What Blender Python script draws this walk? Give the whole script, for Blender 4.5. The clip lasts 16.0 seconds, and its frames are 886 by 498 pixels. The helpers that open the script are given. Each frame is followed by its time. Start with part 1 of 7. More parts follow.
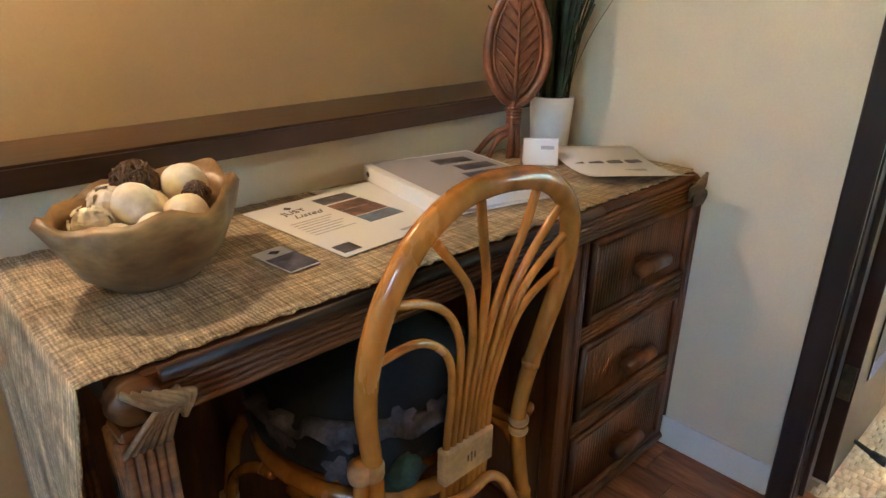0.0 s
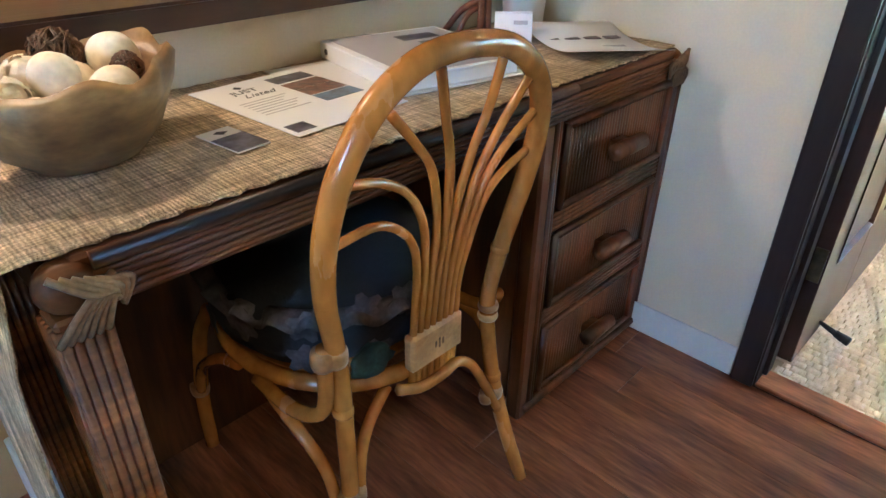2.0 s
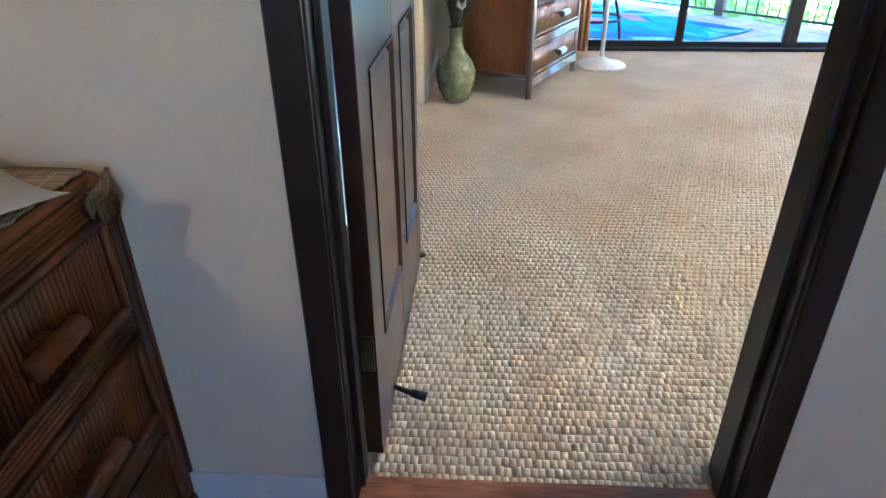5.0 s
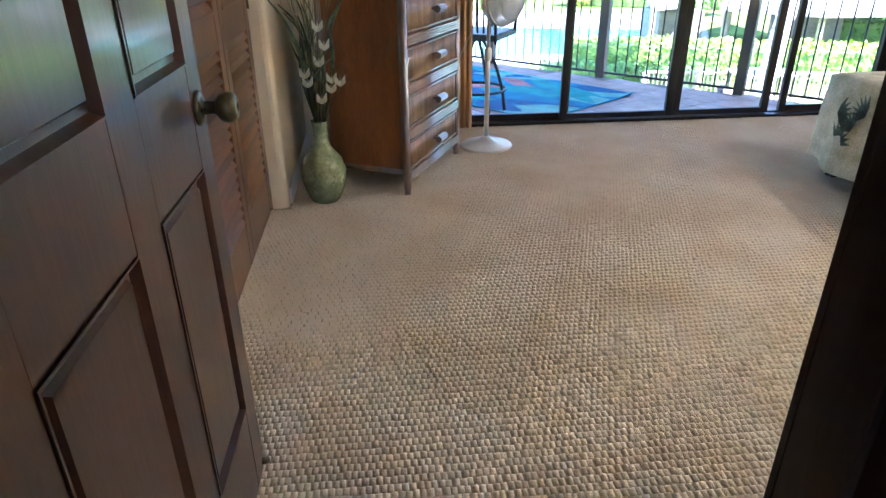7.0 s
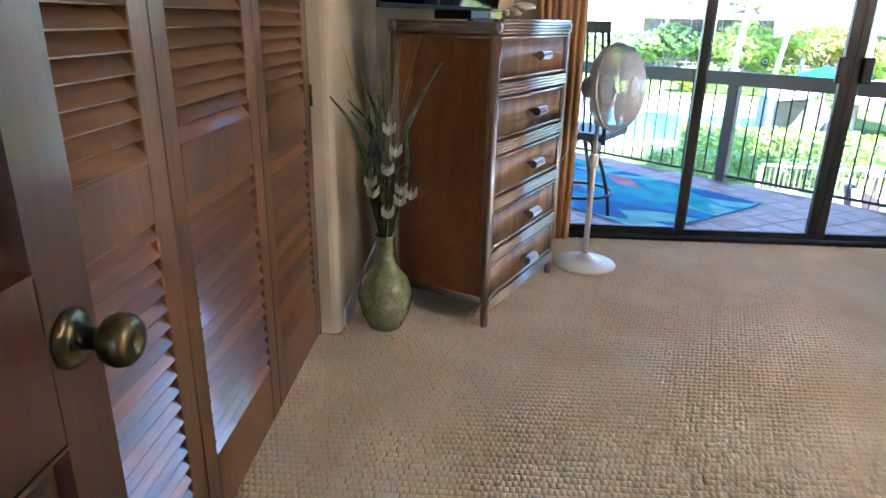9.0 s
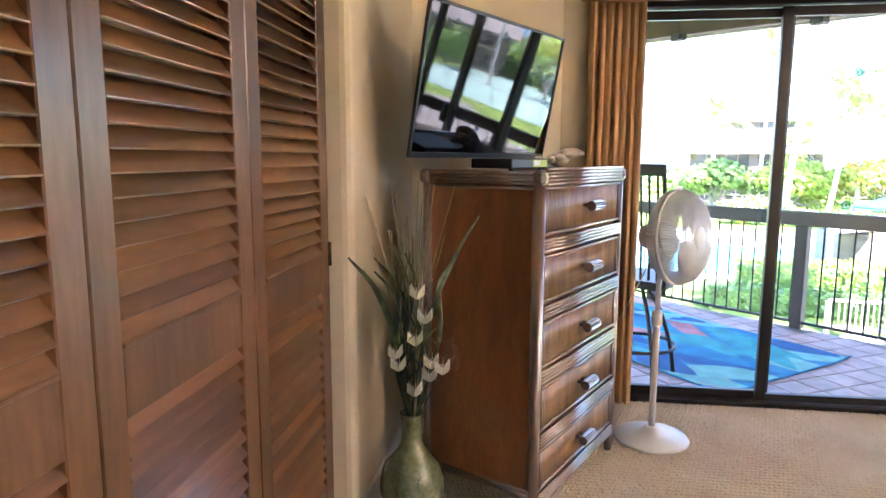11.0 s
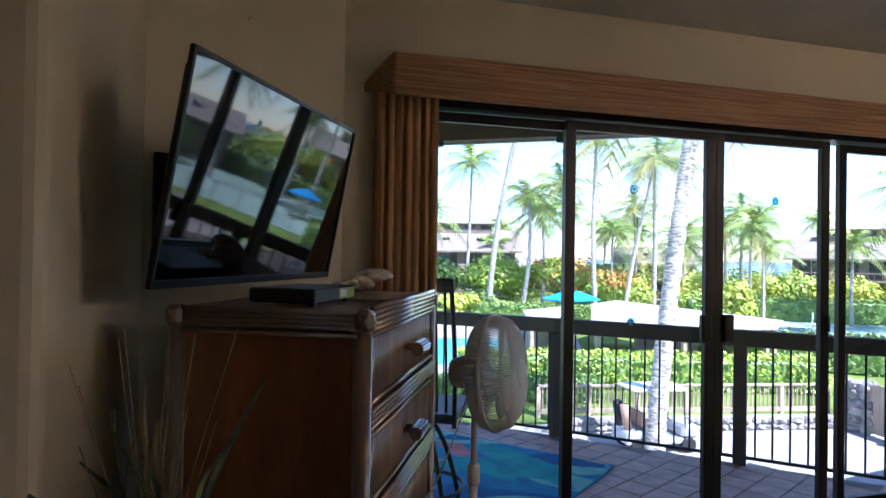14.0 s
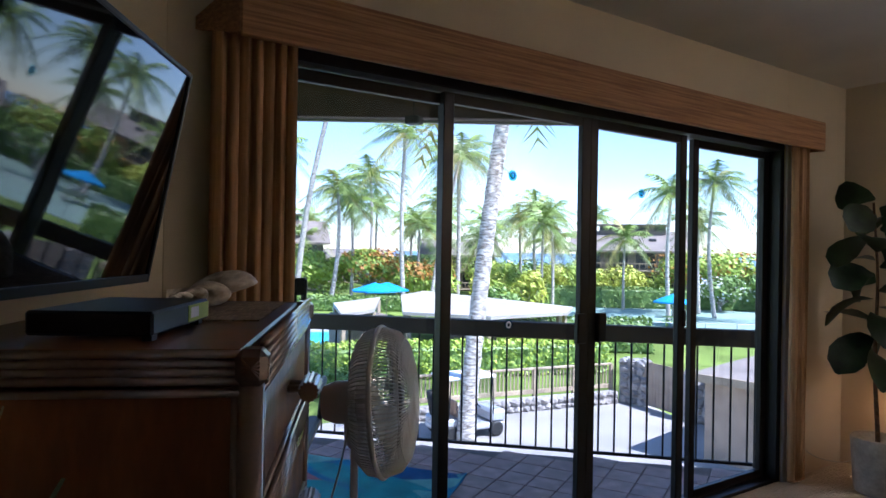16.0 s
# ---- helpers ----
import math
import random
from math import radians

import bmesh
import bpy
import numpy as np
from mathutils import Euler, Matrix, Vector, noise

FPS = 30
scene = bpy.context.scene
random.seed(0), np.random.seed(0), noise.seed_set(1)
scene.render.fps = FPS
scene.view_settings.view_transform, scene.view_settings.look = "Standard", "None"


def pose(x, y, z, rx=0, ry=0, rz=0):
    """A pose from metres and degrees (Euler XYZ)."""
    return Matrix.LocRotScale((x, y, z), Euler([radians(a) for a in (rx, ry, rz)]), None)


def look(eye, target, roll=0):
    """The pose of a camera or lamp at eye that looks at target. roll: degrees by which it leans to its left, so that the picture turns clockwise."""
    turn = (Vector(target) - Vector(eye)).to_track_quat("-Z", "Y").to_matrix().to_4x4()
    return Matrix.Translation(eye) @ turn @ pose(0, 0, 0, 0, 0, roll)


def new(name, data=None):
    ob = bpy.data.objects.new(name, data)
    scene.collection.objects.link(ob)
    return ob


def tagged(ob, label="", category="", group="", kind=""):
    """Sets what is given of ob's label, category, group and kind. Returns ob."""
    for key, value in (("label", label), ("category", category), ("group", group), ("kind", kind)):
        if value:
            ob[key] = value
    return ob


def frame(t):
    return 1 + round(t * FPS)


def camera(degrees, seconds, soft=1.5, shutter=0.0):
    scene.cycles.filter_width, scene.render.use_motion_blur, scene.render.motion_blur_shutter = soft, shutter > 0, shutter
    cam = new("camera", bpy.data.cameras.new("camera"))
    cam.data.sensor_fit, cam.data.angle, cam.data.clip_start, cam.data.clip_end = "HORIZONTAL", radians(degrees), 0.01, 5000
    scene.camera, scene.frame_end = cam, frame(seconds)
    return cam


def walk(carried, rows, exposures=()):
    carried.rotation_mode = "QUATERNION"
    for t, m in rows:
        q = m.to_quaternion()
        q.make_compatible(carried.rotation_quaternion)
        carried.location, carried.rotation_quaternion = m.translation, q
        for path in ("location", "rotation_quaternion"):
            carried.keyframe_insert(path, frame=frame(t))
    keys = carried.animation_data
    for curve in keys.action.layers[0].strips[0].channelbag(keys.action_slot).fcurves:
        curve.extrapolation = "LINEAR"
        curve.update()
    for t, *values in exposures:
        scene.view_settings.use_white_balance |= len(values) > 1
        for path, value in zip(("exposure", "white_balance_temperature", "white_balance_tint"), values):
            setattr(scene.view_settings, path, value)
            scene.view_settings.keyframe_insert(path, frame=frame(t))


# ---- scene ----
cam = camera(69.2, 16.0)
METRES, EYE, TILT, LEAN, TURN = 3.68, 1.2, 0.0, 0.0, -44.6
PATH = [
    (0, (0.055, 0.007, 1.13), (1.354, 1.339, 0.396), 0.9),
    (0.5, (0.057, 0.012, 1.112), (1.308, 1.326, 0.27), 1.1),
    (1, (0.06, 0.013, 1.099), (1.288, 1.295, 0.178), 1.0),
    (1.5, (0.073, 0.015, 1.087), (1.298, 1.255, 0.106), 1.0),
    (2, (0.098, 0.016, 1.084), (1.348, 1.205, 0.071), 0.9),
    (2.5, (0.142, 0.023, 1.08), (1.451, 1.135, 0.056), 0.7),
    (3, (0.223, 0.044, 1.101), (1.625, 1.012, 0.053), 0.5),
    (3.5, (0.296, 0.069, 1.122), (1.836, 0.809, 0.082), 0.2),
    (4, (0.361, 0.076, 1.125), (2.004, 0.561, 0.093), -0.2),
    (4.5, (0.463, 0.076, 1.123), (2.166, 0.347, 0.109), -0.2),
    (5, (0.605, 0.05, 1.133), (2.343, 0.15, 0.149), -0.4),
    (5.2, (0.645, 0.052, 1.152), (2.388, 0.09, 0.172), -0.1),
    (7.3, (1.312, -0.113, 1.254), (3.11, -0.316, 0.401), -0.1),
    (7.5, (1.391, -0.102, 1.242), (3.2, -0.302, 0.414), 0.1),
    (8, (1.56, -0.135, 1.28), (3.397, -0.273, 0.501), 0.5),
    (8.5, (1.708, -0.149, 1.27), (3.574, -0.187, 0.553), 0.6),
    (9, (1.867, -0.194, 1.293), (3.748, -0.098, 0.621), 1.1),
    (9.2, (1.909, -0.217, 1.298), (3.796, -0.072, 0.651), 1.2),
    (11.3, (2.343, -0.208, 1.341), (4.315, 0.039, 1.118), 0.3),
    (11.5, (2.399, -0.201, 1.346), (4.377, 0.03, 1.158), 0.4),
    (12, (2.564, -0.163, 1.375), (4.556, -0.019, 1.271), 0.4),
    (12.5, (2.675, -0.138, 1.399), (4.675, -0.165, 1.362), 0.7),
    (13, (2.798, -0.061, 1.419), (4.784, -0.305, 1.431), 0.7),
    (13.5, (2.896, 0.001, 1.427), (4.85, -0.426, 1.442), 0.9),
    (14, (2.996, 0.003, 1.42), (4.912, -0.57, 1.441), 0.9),
    (14.5, (3.163, -0.009, 1.424), (5.036, -0.71, 1.448), 1.0),
    (15, (3.282, -0.015, 1.422), (5.103, -0.841, 1.436), 1.2),
    (15.5, (3.398, -0.012, 1.41), (5.151, -0.975, 1.418), 1.1),
    (16, (3.592, 0.021, 1.429), (5.254, -1.092, 1.433), 1.0),
]
EXPOSURES = [
    (0, 5.3, 5700, 12), (2.5, 5.65, 4600, 10), (3.5, 5.55, 4250, 9), (4.2, 5.2, 4250, 12), (5.2, 4.55, 4850, 16), (7.4, 3.75, 5100, 20),
    (9, 3.8, 5150, 22), (11.5, 4.2, 5800, 32), (12.5, 3.7, 5800, 33), (13.5, 2.35, 5350, 28), (14.5, 1.65, 5250, 24), (16, 1.45, 5200, 26)]
walk(cam, [(t, look(eye, target, roll)) for t, eye, target, roll in PATH], EXPOSURES)

# ---- world, sun, lamps ----
world = bpy.data.worlds.new("sky")
scene.world = world
world.use_nodes = True
wn = world.node_tree.nodes
sky = wn.new("ShaderNodeTexSky")
sky.sky_type = 'NISHITA'
sky.sun_disc = False
sky.sun_elevation = radians(55)
sky.sun_rotation = radians(250)
sky.air_density, sky.dust_density, sky.ozone_density = 1.0, 0.08, 2.2
wn["Background"].inputs["Strength"].default_value = 0.12
world.node_tree.links.new(sky.outputs[0], wn["Background"].inputs["Color"])


def lamp(name, kind, m, energy, color, size=0.1, size_y=None):
    d = bpy.data.lights.new(name, kind)
    d.energy, d.color = energy, color
    if kind == 'SUN':
        d.angle = radians(size)
    elif kind == 'AREA':
        d.size = size
        if size_y:
            d.shape, d.size_y = 'RECTANGLE', size_y
    else:
        d.shadow_soft_size = size
    ob = new(name, d)
    ob.matrix_world = m
    return ob


lamp("sun", 'SUN', look((-8.0, -3.0, 12.2), (0, 0, 0)), 5.0, (1.0, 0.95, 0.87), 0.53)
lamp("table_lamp_bulb", 'POINT', pose(0.165, 1.105, 1.48), 0.43, (1.0, 0.68, 0.38), 0.03)
# added warm fill for hall floor and desk front; no fixture belongs to it
lamp("hall_fill_bulb", 'POINT', pose(-0.3, -0.9, 2.42), 0.48, (1.0, 0.62, 0.31), 0.10)
# added fill: unseen upward area lamp that brightens the bedroom by bounce
lamp("bedroom_fill_light", 'AREA', pose(2.25, -4.35, 1.72, 180, 0, 0), 22, (1.0, 0.93, 0.84), 0.30)
lamp("corner_lamp_bulb", 'POINT', pose(5.45, -4.62, 0.45), 0.16, (1.0, 0.50, 0.18), 0.05)

# ---- materials ----
def material(name, base, rough=0.5, metal=0.0, vary=0.18, scale=6.0, bump=0.1, fine=90.0, stretch=(1, 1, 1), second=None,
             random_v=0.0, coat=0.0, spec=0.5):
    """A surface with broad stains, fine grain, uneven gloss and fine relief, in metres."""
    m = bpy.data.materials.new(name)
    m.use_nodes = True
    n, l = m.node_tree.nodes, m.node_tree.links
    b = n["Principled BSDF"]
    tc, mp = n.new("ShaderNodeTexCoord"), n.new("ShaderNodeMapping")
    l.new(tc.outputs["Object"], mp.inputs["Vector"])
    mp.inputs["Scale"].default_value = stretch
    n1, n2 = n.new("ShaderNodeTexNoise"), n.new("ShaderNodeTexNoise")
    for k, s, d in ((n1, scale, 5.0), (n2, fine, 4.0)):
        k.inputs["Scale"].default_value, k.inputs["Detail"].default_value = s, d
        l.new(mp.outputs[0], k.inputs["Vector"])
    if random_v:
        oi = n.new("ShaderNodeObjectInfo")
        off = n.new("ShaderNodeVectorMath")
        off.operation = 'MULTIPLY_ADD'
        off.inputs[1].default_value = (37, 23, 51)
        l.new(oi.outputs["Random"], off.inputs[0])
        l.new(mp.outputs[0], off.inputs[2])
        for k in (n1, n2):
            l.new(off.outputs[0], k.inputs["Vector"])
    second = second or tuple(c * (1 - vary * 1.6) for c in base)
    ramp = n.new("ShaderNodeValToRGB")
    ramp.color_ramp.elements[0].position, ramp.color_ramp.elements[1].position = 0.36, 0.66
    ramp.color_ramp.elements[0].color, ramp.color_ramp.elements[1].color = (*second, 1), (*base, 1)
    l.new(n1.outputs["Fac"], ramp.inputs[0])
    hsv = n.new("ShaderNodeHueSaturation")
    l.new(ramp.outputs[0], hsv.inputs["Color"])
    mr = n.new("ShaderNodeMapRange")
    mr.inputs["From Min"].default_value, mr.inputs["From Max"].default_value = 0.25, 0.75
    mr.inputs["To Min"].default_value, mr.inputs["To Max"].default_value = 1 - vary * 0.6, 1 + vary * 0.6
    l.new(n2.outputs["Fac"], mr.inputs[0])
    value = mr.outputs[0]
    if random_v:
        r2 = n.new("ShaderNodeMapRange")
        r2.inputs["To Min"].default_value, r2.inputs["To Max"].default_value = 1 - random_v, 1 + random_v
        l.new(oi.outputs["Random"], r2.inputs[0])
        mul = n.new("ShaderNodeMath")
        mul.operation = 'MULTIPLY'
        l.new(value, mul.inputs[0])
        l.new(r2.outputs[0], mul.inputs[1])
        value = mul.outputs[0]
    l.new(value, hsv.inputs["Value"])
    l.new(hsv.outputs[0], b.inputs["Base Color"])
    rr = n.new("ShaderNodeMapRange")
    rr.inputs["To Min"].default_value, rr.inputs["To Max"].default_value = max(0.03, rough - 0.1), min(1, rough + 0.1)
    l.new(n1.outputs["Fac"], rr.inputs[0])
    l.new(rr.outputs[0], b.inputs["Roughness"])
    b.inputs["Metallic"].default_value = metal
    b.inputs["Specular IOR Level"].default_value = spec
    b.inputs["Coat Weight"].default_value = coat
    b.inputs["Coat Roughness"].default_value = 0.12
    if bump:
        bp = n.new("ShaderNodeBump")
        bp.inputs["Strength"].default_value, bp.inputs["Distance"].default_value = bump, 0.004
        l.new(n2.outputs["Fac"], bp.inputs["Height"])
        l.new(bp.outputs[0], b.inputs["Normal"])
    return m


def plain(name, color, rough=0.4, metal=0.0, emit=0.0):
    m = bpy.data.materials.new(name)
    m.use_nodes = True
    b = m.node_tree.nodes["Principled BSDF"]
    b.inputs["Base Color"].default_value = (*color, 1)
    b.inputs["Roughness"].default_value, b.inputs["Metallic"].default_value = rough, metal
    if emit:
        b.inputs["Emission Color"].default_value, b.inputs["Emission Strength"].default_value = (*color, 1), emit
    return m


def glass(name, tint=(1, 1, 1), clear=0.93):
    """Thin pane: lets light straight through and mirrors a little at the surface."""
    m = bpy.data.materials.new(name)
    m.use_nodes = True
    n, l = m.node_tree.nodes, m.node_tree.links
    tr, gl, mx, fr, pw = (n.new("ShaderNode" + k) for k in ("BsdfTransparent", "BsdfGlossy", "MixShader", "LayerWeight", "Math"))
    tr.inputs[0].default_value = (*(c * clear for c in tint), 1)
    gl.inputs["Roughness"].default_value = 0.01
    pw.operation = 'POWER'
    pw.inputs[1].default_value = 5.0
    l.new(fr.outputs["Facing"], pw.inputs[0])
    ad = n.new("ShaderNodeMath")
    ad.operation = 'MULTIPLY_ADD'
    ad.inputs[1].default_value, ad.inputs[2].default_value = 0.6, 0.03
    l.new(pw.outputs[0], ad.inputs[0])
    l.new(ad.outputs[0], mx.inputs[0])
    l.new(tr.outputs[0], mx.inputs[1])
    l.new(gl.outputs[0], mx.inputs[2])
    l.new(mx.outputs[0], n["Material Output"].inputs["Surface"])
    return m


def weave(name, c1, c2, u, v, rough=0.9):
    """Coarse woven cloth: crossing threads with slubs."""
    m = material(name, c1, rough, 0, 0.25, 14, 0.0, 160, second=c2)
    n, l = m.node_tree.nodes, m.node_tree.links
    tc = n.new("ShaderNodeTexCoord")
    hs = []
    for axis, f in (("X", u), ("Y", v)):
        w = n.new("ShaderNodeTexWave")
        w.bands_direction = axis
        w.inputs["Scale"].default_value, w.inputs["Distortion"].default_value = f, 5.0
        w.inputs["Detail"].default_value, w.inputs["Detail Scale"].default_value = 3, 2
        l.new(tc.outputs["Object"], w.inputs["Vector"])
        hs.append(w.outputs["Fac"])
    ad = n.new("ShaderNodeMath")
    l.new(hs[0], ad.inputs[0])
    l.new(hs[1], ad.inputs[1])
    bp = n.new("ShaderNodeBump")
    bp.inputs["Strength"].default_value, bp.inputs["Distance"].default_value = 0.6, 0.002
    l.new(ad.outputs[0], bp.inputs["Height"])
    l.new(bp.outputs[0], n["Principled BSDF"].inputs["Normal"])
    mixer = n.new("ShaderNodeMixRGB")
    mixer.blend_type = 'MULTIPLY'
    mixer.inputs[0].default_value = 0.8
    old = n["Principled BSDF"].inputs["Base Color"].links[0].from_socket
    for along in ((18, 230, 1), (230, 18, 1)):
        mp, nz, sl, mix = n.new("ShaderNodeMapping"), n.new("ShaderNodeTexNoise"), n.new("ShaderNodeMapRange"), n.new("ShaderNodeMixRGB")
        mp.inputs["Scale"].default_value = along
        nz.inputs["Scale"].default_value, nz.inputs["Detail"].default_value = 1.0, 2.0
        sl.inputs["From Min"].default_value, sl.inputs["From Max"].default_value = 0.32, 0.68
        sl.inputs["To Min"].default_value, sl.inputs["To Max"].default_value = 0.55, 1.3
        mix.blend_type = 'MULTIPLY'
        mix.inputs[0].default_value = 0.85
        l.new(tc.outputs["Object"], mp.inputs["Vector"])
        l.new(mp.outputs[0], nz.inputs["Vector"])
        l.new(nz.outputs["Fac"], sl.inputs[0])
        l.new(old, mix.inputs[1])
        l.new(sl.outputs[0], mix.inputs[2])
        old = mix.outputs[0]
    mr = n.new("ShaderNodeMapRange")
    mr.inputs["From Max"].default_value, mr.inputs["To Min"].default_value = 2.0, 0.5
    mr.inputs["To Max"].default_value = 1.35
    l.new(ad.outputs[0], mr.inputs[0])
    l.new(old, mixer.inputs[1])
    l.new(mr.outputs[0], mixer.inputs[2])
    l.new(mixer.outputs[0], n["Principled BSDF"].inputs["Base Color"])
    return m


WALL = material("cream_wall_paint", (0.68, 0.575, 0.395), 0.75, 0, 0.06, 1.5, 0.12, 180)
WALLH = material("hall_cream_paint", (0.73, 0.635, 0.47), 0.75, 0, 0.06, 1.5, 0.12, 180)
TAN = material("tan_wall_paint", (0.50, 0.325, 0.15), 0.75, 0, 0.05, 1.5, 0.1, 180)
WHITE = material("white_trim_paint", (0.74, 0.73, 0.70), 0.45, 0, 0.06, 3, 0.05, 150)
CEIL = material("ceiling_paint", (0.66, 0.62, 0.54), 0.9, 0, 0.06, 2, 0.3, 260)
DARK = material("dark_stained_trim", (0.030, 0.018, 0.014), 0.38, 0, 0.35, 9, 0.15, 60, (1, 1, 0.15), spec=0.4)
LEDGE = material("brown_ledge_stain", (0.085, 0.036, 0.016), 0.34, 0, 0.4, 7, 0.12, 60, (0.12, 1, 1), coat=0.2)
BRONZE = material("dark_bronze_aluminium", (0.018, 0.014, 0.012), 0.42, 0.3, 0.2, 5, 0.03, 120)
DOORWOOD = material("walnut_door_stain", (0.062, 0.023, 0.011), 0.34, 0, 0.4, 4, 0.10, 70, (1, 1, 0.12), spec=0.4, coat=0.6)
LOUVRE = material("louvre_wood", (0.255, 0.112, 0.038), 0.34, 0, 0.35, 4, 0.05, 60, (0.15, 1, 1), random_v=0.10, coat=0.8)
CLOSET = material("closet_frame_wood", (0.195, 0.088, 0.034), 0.34, 0, 0.35, 4, 0.12, 60, (1, 1, 0.15), coat=0.1)
DRESSER = material("reddish_rattan_panel", (0.29, 0.105, 0.033), 0.36, 0, 0.3, 5, 0.06, 70, (1, 1, 0.3), coat=0.2)
DRAWER = material("split_reed_front", (0.33, 0.195, 0.092), 0.36, 0, 0.3, 14, 0.1, 120, (1, 1, 0.1), coat=0.2)
REED = material("dark_reed_trim", (0.15, 0.056, 0.022), 0.33, 0, 0.3, 12, 0.05, 120, random_v=0.1, coat=1.0, spec=0.9)
DESK = material("desk_brown_wood", (0.36, 0.135, 0.032), 0.46, 0, 0.7, 6, 0.18, 70, (0.10, 1.4, 1.4), spec=0.35)
DESKD = material("desk_dark_reed", (0.150, 0.048, 0.012), 0.36, 0, 0.5, 9, 0.15, 90, (1.2, 1.2, 0.12), random_v=0.08, spec=0.4, coat=0.15)
WRAP = material("leather_wrap", (0.26, 0.16, 0.075), 0.5, 0, 0.4, 22, 0.3, 160)
RATTAN = material("honey_rattan", (0.54, 0.215, 0.034), 0.25, 0, 0.35, 9, 0.06, 50, (1, 1, 0.35), coat=0.25)
BAND = material("pale_cane_band", (0.46, 0.245, 0.085), 0.4, 0, 0.25, 22, 0.2, 140)
RUNNER = weave("raffia_runner_cloth", (0.66, 0.52, 0.33), (0.48, 0.36, 0.22), 62, 118)
BOWLW = material("carved_bowl_wood", (0.33, 0.205, 0.080), 0.42, 0, 0.5, 13, 0.15, 60, (0.5, 1, 1.4), second=(0.12, 0.060, 0.022), coat=0.08)
BALL = material("bleached_gourd", (0.82, 0.77, 0.63), 0.65, 0, 0.25, 20, 0.35, 70, second=(0.68, 0.57, 0.38))
TWIG = material("brown_vine", (0.17, 0.085, 0.035), 0.6, 0, 0.4, 30, 0.2, 120)
PAPER = plain("white_paper", (0.78, 0.78, 0.79), 0.55)
INK = plain("black_ink", (0.03, 0.03, 0.04), 0.6)
GREYINK = plain("grey_ink", (0.42, 0.41, 0.45), 0.6)
PHOTO = material("printed_photo", (0.13, 0.13, 0.17), 0.4, 0, 0.5, 40, 0, 90, second=(0.035, 0.03, 0.035), random_v=0.25)
PHOTOB = material("printed_photo_warm", (0.30, 0.15, 0.10), 0.4, 0, 0.5, 45, 0, 90, second=(0.12, 0.09, 0.08))
PHOTOC = material("printed_photo_sea", (0.16, 0.24, 0.36), 0.4, 0, 0.4, 30, 0, 90, second=(0.11, 0.11, 0.14))
CERAMIC = material("white_ceramic", (0.76, 0.75, 0.72), 0.32, 0, 0.04, 5, 0.03, 60)
CARVED = material("carved_reddish_wood", (0.25, 0.085, 0.03), 0.38, 0, 0.35, 10, 0.12, 80, coat=0.2)
GRASSM = material("artificial_grass", (0.045, 0.075, 0.02), 0.5, 0, 0.5, 30, 0, 90, random_v=0.2)
PLANK = material("laminate_plank", (0.38, 0.150, 0.062), 0.32, 0, 0.55, 5.0, 0.05, 40, (3.4, 0.40, 1), second=(0.13, 0.045, 0.02), random_v=0.14, coat=0.2)
CARPET = material("berber_carpet", (0.70, 0.60, 0.45), 0.97, 0, 0.16, 2.6, 0.6, 420, second=(0.60, 0.485, 0.335), spec=0.1)
CARPETB = material("carpet_backing", (0.50, 0.41, 0.27), 0.97, 0, 0.2, 3, 0.6, 300, spec=0.1)
BRASS = material("aged_brass", (0.16, 0.125, 0.06), 0.3, 0.85, 0.4, 14, 0.04, 80, second=(0.06, 0.055, 0.035))
BLACKR = plain("black_rubber", (0.012, 0.012, 0.012), 0.55)
CURTAIN = material("bamboo_print_drape", (0.62, 0.36, 0.165), 0.75, 0, 0.35, 11, 0.3, 150, (6, 6, 0.12), second=(0.44, 0.24, 0.105))
VALANCE = material("bamboo_print_valance", (0.50, 0.275, 0.125), 0.75, 0, 0.35, 13, 0.35, 150, (6, 0.22, 9), second=(0.27, 0.135, 0.062))
VASEM = material("celadon_crackle_glaze", (0.25, 0.27, 0.14), 0.25, 0, 0.35, 18, 0.1, 60, second=(0.16, 0.18, 0.085), coat=0.35)
LEAFD = material("silk_leaf_green", (0.075, 0.11, 0.04), 0.45, 0, 0.5, 18, 0.05, 60, random_v=0.2)
LEAFS = material("dry_blade_straw", (0.42, 0.34, 0.18), 0.7, 0, 0.35, 18, 0, 60)
PETAL = material("cream_petal", (0.84, 0.80, 0.60), 0.6, 0, 0.15, 40, 0, 60)
FANW = material("white_fan_plastic", (0.72, 0.71, 0.69), 0.38, 0, 0.05, 4, 0, 60)
FANG = plain("pale_fan_blade", (0.58, 0.61, 0.62), 0.45)
TVB = plain("black_tv_plastic", (0.006, 0.006, 0.007), 0.4)
TVS = plain("tv_screen_glass", (0.004, 0.004, 0.005), 0.035)
REED.node_tree.nodes["Principled BSDF"].inputs["IOR"].default_value = 1.9
TVS.node_tree.nodes["Principled BSDF"].inputs["IOR"].default_value = 1.8
GREENL = plain("yellow_green_sticker", (0.42, 0.55, 0.10), 0.5)
SHELL = material("pale_conch_shell", (0.78, 0.71, 0.58), 0.4, 0, 0.35, 26, 0.5, 50, second=(0.50, 0.39, 0.28))
PANE = glass("clear_pane", (0.97, 1.0, 0.99), 0.97)
FLEAF = material("fiddle_leaf", (0.024, 0.055, 0.017), 0.36, 0, 0.4, 10, 0.1, 60, random_v=0.2)
POT = material("pale_planter", (0.5, 0.42, 0.32), 0.6, 0, 0.2, 10, 0.1, 60)
BEDC = material("bedspread_tropical", (0.62, 0.55, 0.38), 0.85, 0, 0.4, 9, 0.2, 120, second=(0.36, 0.32, 0.17))
